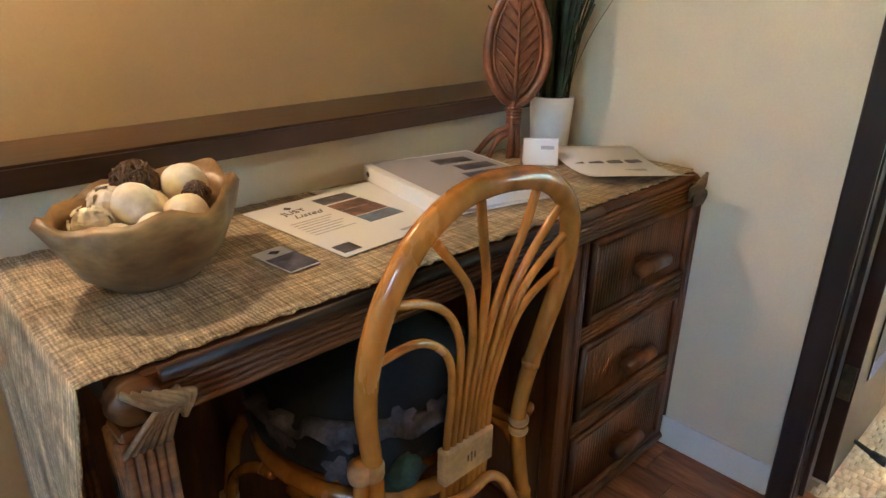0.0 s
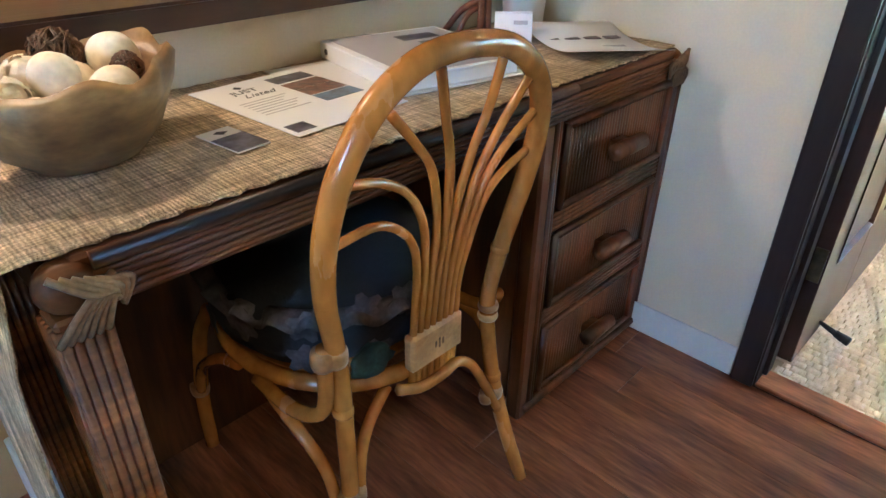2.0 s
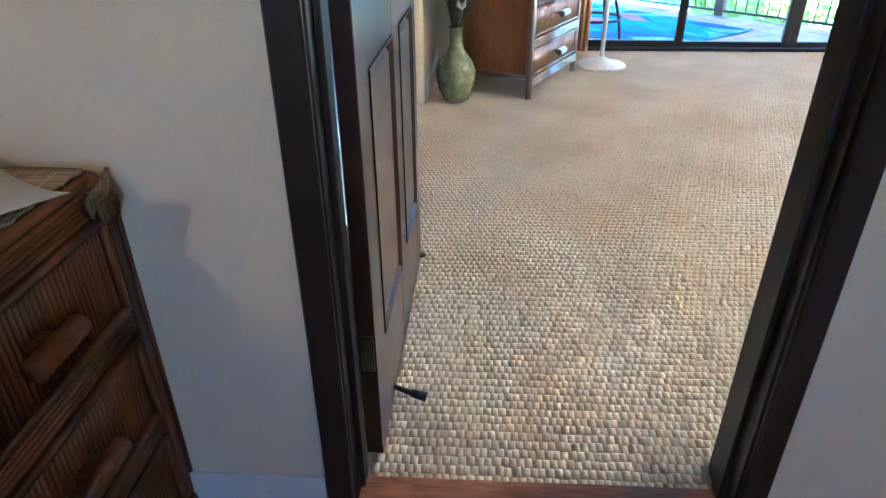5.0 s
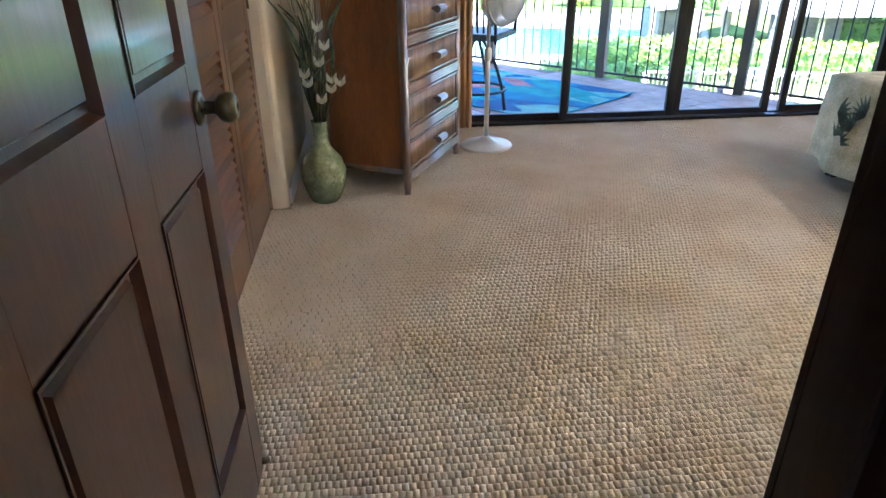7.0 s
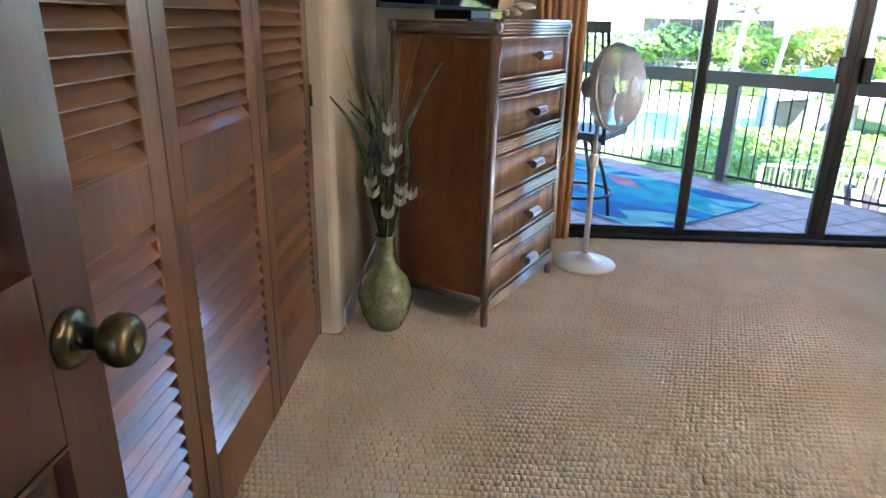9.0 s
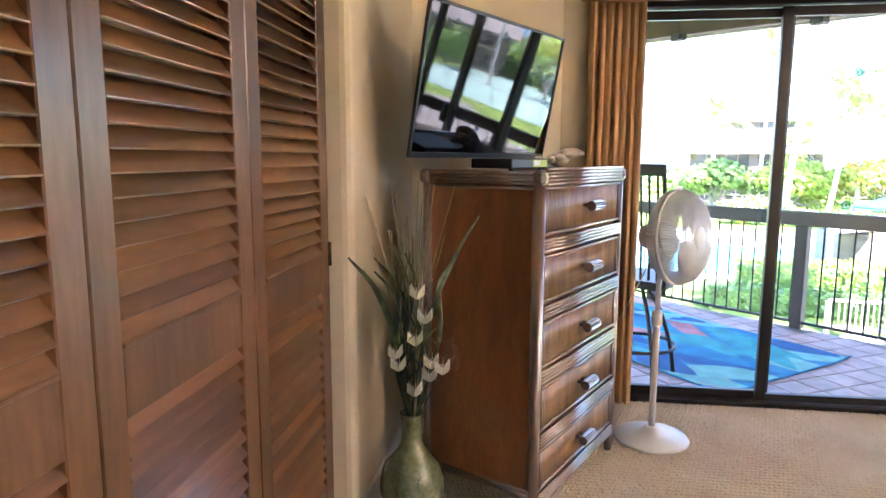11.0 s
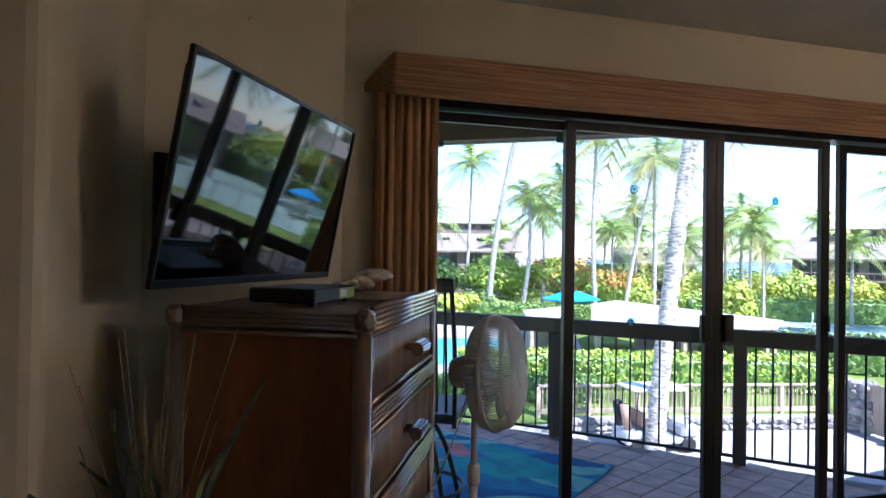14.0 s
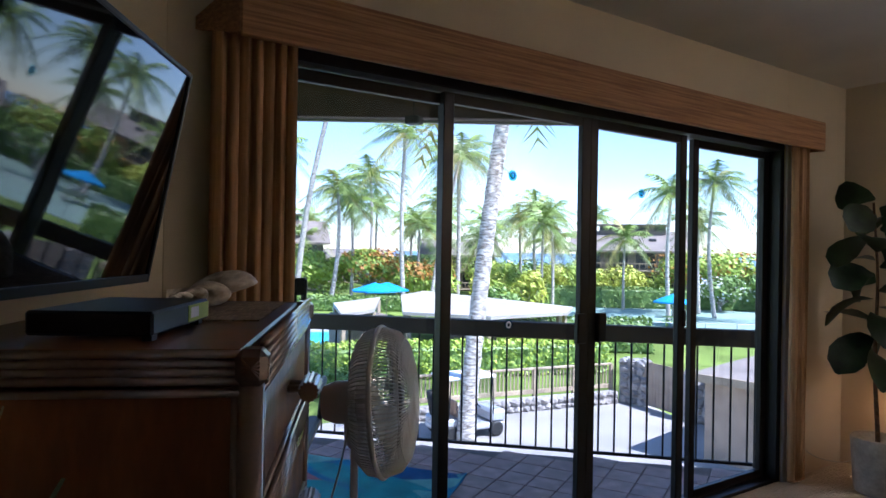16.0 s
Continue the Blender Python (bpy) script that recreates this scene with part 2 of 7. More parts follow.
CUSH = material("dark_floral_cushion", (0.010, 0.014, 0.016), 0.85, 0, 0.5, 9, 0.25, 140, second=(0.006, 0.009, 0.012))
CUSHF = material("faded_lilac_print", (0.115, 0.105, 0.11), 0.85, 0, 0.5, 22, 0.2, 140)
CUSHT = material("teal_print", (0.035, 0.10, 0.115), 0.85, 0, 0.4, 22, 0.2, 140)
CABLE = plain("cable_plastic", (0.5, 0.47, 0.4), 0.5)
TILE = material("terracotta_deck_tile", (0.47, 0.295, 0.26), 0.55, 0, 0.25, 9, 0.2, 70, random_v=0.10)
GROUT = material("grout", (0.22, 0.17, 0.15), 0.9, 0, 0.2, 12, 0.2, 90)
RAILW = material("dark_stained_rail", (0.055, 0.035, 0.025), 0.6, 0, 0.35, 5, 0.3, 60, (0.2, 0.2, 1))
GLASSD = plain("dark_window_glass", (0.03, 0.035, 0.04), 0.1)
IRON = plain("black_iron", (0.014, 0.013, 0.013), 0.5, 0.4)
FENCEB = material("pale_drip_metal", (0.45, 0.42, 0.37), 0.6, 0, 0.15, 4, 0.1, 40)
SOFFIT = material("brown_soffit_board", (0.085, 0.052, 0.034), 0.7, 0, 0.3, 5, 0.3, 60)


# ---- mesh tools ----
def thing(name, m=None, label="", category="", group="", kind=""):
    ob = new(name)
    ob.empty_display_size = 0.1
    if m is not None:
        ob.matrix_world = m
    return tagged(ob, label, category, group, kind)


def part(name, bm, mat, parent=None, label="", smooth=False, m=None):
    """Links a bmesh as one mesh object under a thing, in the thing's own frame."""
    bmesh.ops.recalc_face_normals(bm, faces=bm.faces[:])
    me = bpy.data.meshes.new(name)
    bm.to_mesh(me)
    bm.free()
    return mesh_part(name, me, mat, parent, label, smooth, m)


def mesh_part(name, me, mat, parent=None, label="", smooth=False, m=None):
    if not me.materials:
        me.materials.append(mat)
    if smooth:
        me.polygons.foreach_set("use_smooth", [True] * len(me.polygons))
    ob = new(name, me)
    ob.parent = parent
    if m is not None:
        ob.matrix_local = m
    return tagged(ob, label)


def cbox(bm, lo, hi, b=0.003, m=None):
    """A box from corner to corner with chamfered edges."""
    lo, hi = Vector(lo), Vector(hi)
    c, h = (lo + hi) / 2, (hi - lo) / 2
    h = Vector((abs(h.x), abs(h.y), abs(h.z)))
    b = min(b, 0.45 * min(h))
    v = {}
    for sx in (-1, 1):
        for sy in (-1, 1):
            for sz in (-1, 1):
                for a in range(3):
                    p = Vector((sx * (h.x - (b if a != 0 else 0)), sy * (h.y - (b if a != 1 else 0)), sz * (h.z - (b if a != 2 else 0)))) + c
                    v[sx, sy, sz, a] = bm.verts.new(m @ p if m else p)
    for s in (-1, 1):
        for a in range(3):
            k = [(-1, -1), (1, -1), (1, 1), (-1, 1)]
            q = []
            for p, r in k:
                t = [p, r]
                t.insert(a, s)
                q.append(v[t[0], t[1], t[2], a])
            bm.faces.new(q)
    for a in range(3):
        o1, o2 = [x for x in range(3) if x != a]
        for s1 in (-1, 1):
            for s2 in (-1, 1):
                def at(sa, face):
                    t = [0, 0, 0]
                    t[a], t[o1], t[o2] = sa, s1, s2
                    return v[t[0], t[1], t[2], face]
                bm.faces.new((at(-1, o1), at(1, o1), at(1, o2), at(-1, o2)))
    for sx in (-1, 1):
        for sy in (-1, 1):
            for sz in (-1, 1):
                bm.faces.new([v[sx, sy, sz, a] for a in range(3)])
    return bm


def box(lo, hi, b=0.003, m=None):
    return cbox(bmesh.new(), lo, hi, b, m)


def ring(bm, c, x, y, r, seg, ry=None):
    ry = r if ry is None else ry
    return [bm.verts.new(c + x * (r * math.cos(2 * math.pi * i / seg)) + y * (ry * math.sin(2 * math.pi * i / seg))) for i in range(seg)]


def bridge(bm, a, b):
    n = len(a)
    for i in range(n):
        bm.faces.new((a[i], a[(i + 1) % n], b[(i + 1) % n], b[i]))


def tube(bm, pts, r, seg=8, caps=True, closed=False):
    """A round rod along points; r is one radius or one for each point."""
    pts = [Vector(p) for p in pts]
    n = len(pts)
    rs = [r] * n if isinstance(r, (int, float)) else list(r)
    side, rings = None, []
    for i, p in enumerate(pts):
        if closed:
            d = pts[(i + 1) % n] - pts[i - 1]
        else:
            d = pts[min(i + 1, n - 1)] - pts[max(i - 1, 0)]
        d.normalize()
        if side is None:
            side = d.orthogonal().normalized()
        side = (side - d * side.dot(d))
        side = side.normalized() if side.length > 1e-6 else d.orthogonal().normalized()
        rings.append(ring(bm, p, side, d.cross(side), rs[i], seg))
    for i in range(n - 1):
        bridge(bm, rings[i], rings[i + 1])
    if closed:
        bridge(bm, rings[-1], rings[0])
    elif caps:
        bm.faces.new(rings[0])
        bm.faces.new(rings[-1])
    return bm


def lathe(bm, prof, seg=24, m=None, caps=True):
    m = m or Matrix()
    rings = [[bm.verts.new(m @ Vector((r * math.cos(2 * math.pi * i / seg), r * math.sin(2 * math.pi * i / seg), z))) for i in range(seg)] for r, z in prof]
    for a, b in zip(rings, rings[1:]):
        bridge(bm, a, b)
    if caps:
        bm.faces.new(rings[0])
        bm.faces.new(rings[-1])
    return bm


def curve(pts, n=8):
    """A smooth line through points (Catmull-Rom)."""
    p = [Vector(q) for q in pts]
    p = [2 * p[0] - p[1]] + p + [2 * p[-1] - p[-2]]
    out = []
    for i in range(1, len(p) - 2):
        for k in range(n):
            t = k / n
            a, b, c, d = p[i - 1:i + 3]
            out.append(0.5 * ((2 * b) + (c - a) * t + (2 * a - 5 * b + 4 * c - d) * t * t + (3 * b - a - 3 * c + d) * t ** 3))
    return out + [p[-2]]


def blade(bm, pts, w, up=None, fold=0.0):
    """A thin tapering leaf along points; w is one half-width for each point."""
    pts = [Vector(p) for p in pts]
    prev = None
    for i, p in enumerate(pts):
        d = (pts[min(i + 1, len(pts) - 1)] - pts[max(i - 1, 0)]).normalized()
        s = d.cross(up or Vector((0, 0, 1)))
        s = s.normalized() if s.length > 1e-4 else Vector((1, 0, 0))
        f = s.cross(d) * fold * w[i]
        row = [bm.verts.new(p - s * w[i] + f), bm.verts.new(p), bm.verts.new(p + s * w[i] + f)]
        if prev:
            for k in (0, 1):
                bm.faces.new((prev[k], prev[k + 1], row[k + 1], row[k]))
        prev = row
    return bm


def ball(bm, c, r, seg=14, rings=9, squash=(1, 1, 1), rough=0.0, seed=0):
    c, rows = Vector(c), []
    for j in range(1, rings):
        th = math.pi * j / rings
        row = []
        for i in range(seg):
            ph = 2 * math.pi * i / seg
            d = Vector((math.sin(th) * math.cos(ph), math.sin(th) * math.sin(ph), math.cos(th)))
            k = r * (1 + rough * noise.noise(d * 1.7 + Vector((seed * 3.1, seed, 0))))
            row.append(bm.verts.new(c + Vector((d.x * squash[0], d.y * squash[1], d.z * squash[2])) * k))
        rows.append(row)
    for a, b in zip(rows, rows[1:]):
        bridge(bm, a, b)
    for row, z in ((rows[0], 1), (rows[-1], -1)):
        top = bm.verts.new(c + Vector((0, 0, z * r * squash[2])))
        for i in range(seg):
            bm.faces.new((row[i], row[(i + 1) % seg], top))
    return bm


def single(name, bm, mat, label, category, group="", kind="", smooth=False, m=None):
    ob = part(name, bm, mat, None, label, smooth)
    if m is not None:
        ob.matrix_world = m
    return tagged(ob, label, category, group, kind)


def sheet(bm, corners, n=1):
    bm.faces.new([bm.verts.new(Vector(c)) for c in corners])
    return bm


# ---- structure ----
DOOR_L, DOOR_R, DOOR_H = 0.285, -0.475, 2.04
WX0, WX1 = 1.505, 1.625
CEILZ = 2.6


def structure(name, bm, mat, label, category):
    return single(name, bm, mat, label, category, kind="structure")


bm = bmesh.new()
cbox(bm, (WX0, DOOR_L + 0.02, 0), (WX1, 3.6, CEILZ), 0.002)
cbox(bm, (WX0, DOOR_R - 0.02, DOOR_H + 0.02), (WX1, DOOR_L + 0.02, CEILZ), 0.001)
cbox(bm, (WX0, -4.9, 0), (WX1, DOOR_R - 0.02, CEILZ), 0.002)
structure("wall_door", bm, WALLH, "cream painted partition wall with the bedroom doorway", "wall")
bm = bmesh.new()
cbox(bm, (WX1, 0.53, 0), (4.34, 0.62, CEILZ), 0.002)
cbox(bm, (WX1, 0.37, 2.08), (4.34, 0.53, CEILZ), 0.002)
cbox(bm, (WX1, 0.37, 0), (1.965, 0.53, 2.08), 0.002)
structure("wall_closet", bm, WALL, "cream painted wall round the closet opening", "wall")
bm = bmesh.new()
prof = [(4.34, 0.62)] + [(4.375 + 0.035 * math.cos(a), 0.405 + 0.035 * math.sin(a)) for a in (math.pi, 1.17 * math.pi, 1.33 * math.pi, 1.5 * math.pi)] + [(5.46, 0.37), (5.46, 0.62)]
lo = [bm.verts.new((x, y, 0)) for x, y in prof]
hi = [bm.verts.new((x, y, CEILZ)) for x, y in prof]
bridge(bm, lo, hi)
bm.faces.new(lo), bm.faces.new(hi)
structure("wall_north", bm, WALL, "cream painted bedroom wall with a rounded corner", "wall")
bm = bmesh.new()
prof = [(5.46, 0.37), (5.46, 0.62), (5.95, 0.62), (5.95, -0.37), (5.755, -0.37)]
lo = [bm.verts.new((x, y, 0)) for x, y in prof]
hi = [bm.verts.new((x, y, CEILZ)) for x, y in prof]
bridge(bm, lo, hi)
bm.faces.new(lo), bm.faces.new(hi)
structure("wall_corner", bm, WALL, "cream painted slanting wall behind the television", "wall")
bm = bmesh.new()
cbox(bm, (5.755, -0.70, 0), (5.93, -0.37, CEILZ), 0.002)
cbox(bm, (5.755, -4.03, 2.14), (5.93, -0.70, CEILZ), 0.002)
cbox(bm, (5.755, -4.9, 0), (5.93, -4.03, CEILZ), 0.002)
structure("wall_window", bm, WALL, "cream painted wall round the sliding glass doors", "wall")
structure("wall_south", box((WX1, -4.9, 0), (5.755, -4.78, CEILZ)), WALL, "cream painted bedroom side wall", "wall")
structure("ceiling", box((-3.1, -4.9, CEILZ), (5.95, 3.75, CEILZ + 0.12)), CEIL, "pale textured ceiling", "ceiling")
# hall shell
# west wall's unseen opening is added, sized to set the hall's ambient daylight
bm = bmesh.new()
cbox(bm, (-3.1, -2.4, 0), (-2.98, -1.05, CEILZ))
cbox(bm, (-3.1, -0.20, 0), (-2.98, 3.75, CEILZ))
cbox(bm, (-3.1, -1.05, 0), (-2.98, -0.20, 1.12))
cbox(bm, (-3.1, -1.05, 1.95), (-2.98, -0.20, CEILZ))
structure("wall_west", bm, WALL, "cream painted hall wall with an unseen opening added for daylight", "wall")
structure("wall_hall_south", box((-3.1, -2.5, 0), (WX0, -2.4, CEILZ)), WALL, "cream painted hall wall", "wall")
structure("wall_landing", box((-3.1, 3.6, 0), (WX1, 3.75, CEILZ)), TAN, "tan painted end wall", "wall")
# pane of the added opening; sky and sun pass through as hall fill
structure("added_hall_window", box((-3.08, -1.05, 1.12), (-3.06, -0.20, 1.95), 0.001), PANE, "unseen plain glass hall window added to let in daylight", "window").visible_shadow = False
bm = bmesh.new()
cbox(bm, (0.165, 1.10, 0), (WX0, 1.18, 0.8625), 0.003)
structure("wall_half", bm, WALLH, "cream thick half wall behind the desk", "wall")
bm = bmesh.new()
plan = [(-1.6, 1.09), (WX0 - 0.0125, 1.288), (WX0 - 0.0125, 1.40), (-1.6, 1.20)]
lo = [bm.verts.new((x, y, 0)) for x, y in plan]
hi = [bm.verts.new((x, y, CEILZ)) for x, y in plan]
bridge(bm, lo, hi)
bm.faces.new(lo), bm.faces.new(hi)
structure("wall_upper", bm, TAN, "tan painted wall rising behind the ledge", "wall")
structure("wall_stair", box((WX0 - 0.012, 1.287, 0), (WX0 - 0.002, 1.45, CEILZ), 0.001), TAN, "tan painted return beside the half wall", "wall")
bm = bmesh.new()
plan = [(0.14, 1.022), (WX0 - 0.002, 1.070), (WX0 - 0.002, 1.285), (0.14, 1.214)]
lo = [bm.verts.new((x, y, 0.863)) for x, y in plan]
hi = [bm.verts.new((x, y, 0.906)) for x, y in plan]
bridge(bm, lo, hi)
bm.faces.new(lo), bm.faces.new(hi)
bmesh.ops.bevel(bm, geom=bm.edges[:], offset=0.005, segments=2, affect='EDGES')
structure("trim_ledge", bm, LEDGE, "dark stained wooden cap on the half wall", "ledge")
bm = bmesh.new()
cbox(bm, (0.150, 1.095, 0), (0.164, 1.365, 0.15), 0.003)
cbox(bm, (0.164, 1.086, 0), (WX0, 1.099, 0.12), 0.003)
structure("baseboard", bm, WHITE, "white painted baseboard on the half wall", "baseboard")
bm = bmesh.new()
cbox(bm, (WX0 - 0.008, 0.345, 0), (WX0 - 0.001, 1.085, 0.086), 0.002)
structure("baseboard_2", bm, WHITE, "white painted flat baseboard", "baseboard")
bm = bmesh.new()
cbox(bm, (4.41, 0.358, 0), (5.455, 0.369, 0.09), 0.003)
cbox(bm, (4.345, 0.40, 0), (4.352, 0.52, 0.001), 0.0005)
structure("baseboard_3", bm, WHITE, "cream painted bedroom baseboard", "baseboard")

# door frame: jambs, stops and casings
frame_ob = thing("door_frame", pose(0, 0, 0), "dark brown stained wooden door frame", "door frame", kind="structure")
for y0, y1 in ((DOOR_L, DOOR_L + 0.02), (DOOR_R - 0.02, DOOR_R)):
    part("jamb", box((WX0 - 0.002, y0, 0), (WX1 + 0.002, y1, DOOR_H + 0.02), 0.002), DARK, frame_ob)
part("jamb", box((WX0 - 0.002, DOOR_R, DOOR_H), (WX1 + 0.002, DOOR_L, DOOR_H + 0.02), 0.002), DARK, frame_ob)
part("stop", box((WX0 + 0.035, DOOR_L - 0.012, 0.015), (WX0 + 0.075, DOOR_L, DOOR_H), 0.002), DARK, frame_ob)
part("stop", box((WX0 + 0.035, DOOR_R, 0.015), (WX0 + 0.075, DOOR_R + 0.012, DOOR_H), 0.002), DARK, frame_ob)
for x0, x1 in ((WX0 - 0.018, WX0 - 0.0025), (WX1 + 0.0025, WX1 + 0.018)):
    for y0, y1 in ((DOOR_L + 0.003, DOOR_L + 0.056), (DOOR_R - 0.056, DOOR_R - 0.003)):
        bm = box((x0, y0, 0), (x1, y1, DOOR_H + 0.058), 0.004)
        part("casing", bm, DARK, frame_ob)
    part("casing", box((x0, DOOR_R - 0.003, DOOR_H + 0.003), (x1, DOOR_L + 0.003, DOOR_H + 0.058), 0.004), DARK, frame_ob)
structure("threshold", box((1.50, DOOR_R + 0.001, 0.0), (1.575, DOOR_L - 0.001, 0.012), 0.004), PLANK, "reddish wooden threshold strip", "threshold")

# floors
structure("floor_base", box((-3.1, -2.5, -0.14), (1.57, 3.75, -0.006), 0.001), DARK, "subfloor under the hall planks", "floor")
structure("floor_carpet", box((1.57, -4.9, -0.14), (5.80, 0.62, 0.002), 0.001), CARPETB, "cream carpet base in the bedroom", "floor")


def carpet():
    """Staggered loops of cut carpet, a low dome each."""
    px, py = 0.0265, 0.0185
    xs = np.arange(1.578, 5.77, px)
    ys = np.arange(-4.78, 0.53, py)
    X, Y = np.meshgrid(xs, ys, indexing="ij")
    Y = Y + (np.arange(len(xs)) % 2)[:, None] * py * 0.5
    rng = np.random.default_rng(4)
    keep = ((Y < 0.36) | ((X > 1.97) & (X < 4.33))) & (Y < 0.52)
    keep &= ~((X < 1.64) & ((Y > DOOR_L - 0.02) | (Y < DOOR_R + 0.02)))
    X, Y = X[keep], Y[keep]
    n = len(X)
    J = rng.normal(0, 0.0014, (n, 2))
    hz = rng.normal(0.0084, 0.0011, n)
    rings = ((0.51, 0.49, 0.0), (0.44, 0.42, 0.55), (0.21, 0.19, 1.0))
    off = np.array([(sx * rx, sy * ry, h) for rx, ry, h in rings for sx, sy in ((-1, -1), (1, -1), (1, 1), (-1, 1))])
    v = np.empty((n, 12, 3))
    v[:, :, 0] = (X + J[:, 0])[:, None] + off[None, :, 0] * px
    v[:, :, 1] = (Y + J[:, 1])[:, None] + off[None, :, 1] * py
    v[:, :, 2] = off[None, :, 2] * hz[:, None] + 0.001
    f = np.array([(r + k, r + (k + 1) % 4, r + 4 + (k + 1) % 4, r + 4 + k) for r in (0, 4) for k in range(4)] + [(8, 9, 10, 11)])
    faces = (np.arange(n)[:, None, None] * 12 + f[None]).reshape(-1, 4)
    me = bpy.data.meshes.new("carpet_loops")
    me.vertices.add(n * 12)
    me.vertices.foreach_set("co", v.ravel())
    me.loops.add(len(faces) * 4)
    me.loops.foreach_set("vertex_index", faces.ravel().astype(np.int32))
    me.polygons.add(len(faces))
    me.polygons.foreach_set("loop_start", np.arange(0, len(faces) * 4, 4, dtype=np.int32))
    me.update(calc_edges=True)
    me.polygons.foreach_set("use_smooth", [True] * len(faces))
    ob = mesh_part("carpet", me, CARPET)
    tagged(ob, "cream looped berber carpet with staggered tufts", "carpet", kind="stuff")


carpet()

# ---- bedroom door ----
def panel_door():
    W, H, T = 0.880, 2.02, 0.036
    d = thing("door_1", pose(1.632, 0.247, 0.018, 0, 0, -0.7), "open walnut-stained six-panel wooden door with a brass knob", "door", kind="structure")
    cols = ((0.11, 0.415), (0.525, 0.795))
    rows = ((0.245, 0.835), (1.030, 1.62), (1.73, 1.91))
    bm = bmesh.new()
    for x0, x1 in ((0, 0.11), (0.415, 0.525), (0.795, W)):
        cbox(bm, (x0, 0, 0), (x1, T, H), 0.0015)
    for z0, z1 in ((0, 0.245), (0.835, 1.030), (1.62, 1.73), (1.91, H)):
        for x0, x1 in cols:
            cbox(bm, (x0, 0.0005, z0), (x1, T - 0.0005, z1), 0.0005)
    part("leaf", bm, DOORWOOD, d)
    for x0, x1 in cols:
        for z0, z1 in rows:
            bm = bmesh.new()
            for s in (0, 1):
                ya, yb, yc = (-0.003, 0.013, 0.004) if s == 0 else (T + 0.003, T - 0.013, T - 0.004)
                loops = []
                for e, y in ((0.0, ya), (0.004, ya), (0.012, yb), (0.024, yb), (0.030, yc)):
                    loops.append([bm.verts.new((x, y, z)) for x, z in ((x0 + e, z0 + e), (x1 - e, z0 + e), (x1 - e, z1 - e), (x0 + e, z1 - e))])
                for a, b in zip(loops, loops[1:]):
                    bridge(bm, a, b)
                bm.faces.new(loops[-1])
            part("panel", bm, DOORWOOD, d)
    for s in (-1, 1):
        bm = bmesh.new()
        m = Matrix.Translation((0.832, 0 if s < 0 else T, 0.945)) @ Matrix.Rotation(radians(90 if s < 0 else -90), 4, 'X')
        lathe(bm, [(0.034, 0.0), (0.034, 0.004), (0.026, 0.009), (0.0135, 0.012), (0.0125, 0.030), (0.016, 0.036), (0.0265, 0.044), (0.030, 0.055), (0.0285, 0.066), (0.022, 0.073), (0.009, 0.075), (0.008, 0.071)], 28, m)
        k = part("door_knob", bm, BRASS, d, "aged brass round door knob", True)
    for z in (0.24, 1.02, 1.80):
        bm = bmesh.new()
        cbox(bm, (-0.004, 0.004, z), (0.0, T - 0.004, z + 0.09), 0.001)
        tube(bm, [(-0.006, T + 0.004, z), (-0.006, T + 0.004, z + 0.09)], 0.006, 10)
        part("hinge", bm, BRASS, d)
    bm = bmesh.new()
    tube(bm, [(0.19, 0.0, 0.03), (0.18, -0.03, 0.026), (0.176, -0.05, 0.022)], [0.006, 0.007, 0.008], 8)
    tube(bm, [(0.178, -0.045, 0.022), (0.170, -0.082, 0.018)], [0.010, 0.013], 10)
    part("door_stop", bm, BLACKR, d, "black rubber-tipped door stop", True)
    bm = bmesh.new()
    tube(bm, [(0.860, 0.005, 0.02), (0.874, -0.012, 0.016)], [0.008, 0.011], 8)
    part("door_stop", bm, BRASS, d, "", True)


panel_door()


# ---- closet bifold doors ----
def closet():
    W, T = 0.590, 0.03
    slat = bmesh.new()
    cbox(slat, (-0.222, -0.0030, -0.0242), (0.222, 0.0030, 0.0242), 0.0026, Matrix.Rotation(radians(-37), 4, 'X'))
    bmesh.ops.recalc_face_normals(slat, faces=slat.faces[:])
    sme = bpy.data.meshes.new("slat")
    slat.to_mesh(sme)
    slat.free()
    sme.materials.append(LOUVRE)
    for k in range(4):
        x0 = 4.330 - W * (k + 1) + 0.002
        d = thing("closet_door", pose(x0, 0.450, 0.022), "reddish-brown louvred wooden bifold closet door panel", "closet door", "closet bifold panels")
        for a, b in ((0, 0.070), (W - 0.078, W - 0.003)):
            part("stile", box((a, 0, 0), (b, T, 2.03), 0.003), CLOSET, d)
        for z0, z1 in ((0, 0.195), (0.872, 0.995), (1.93, 2.03)):
            part("rail", box((0.070, 0.001, z0), (W - 0.078, T - 0.001, z1), 0.002), CLOSET, d)
        part("moulding", box((0.070, -0.003, 0.995), (W - 0.078, 0.006, 1.005), 0.002), CLOSET, d)
        for z0, n in ((0.195, 17), (1.003, 23)):
            for i in range(n):
                mesh_part("slat", sme, LOUVRE, d, "", False, pose((0.070 + W - 0.078) / 2, T / 2, z0 + 0.0205 + i * 0.0402))
    h = single("closet_hinge", box((4.322, 0.440, 0.975), (4.332, 0.452, 1.055), 0.002), BRASS, "small dark brass closet door hinge", "hinge")
    structure("closet_header", box((1.97, 0.43, 2.052), (4.335, 0.52, 2.079), 0.003), CLOSET, "wooden closet door head track", "trim")
    structure("closet_jamb", box((4.331, 0.452, 0), (4.3395, 0.528, 2.052), 0.002), CLOSET, "wooden closet jamb", "trim")


closet()


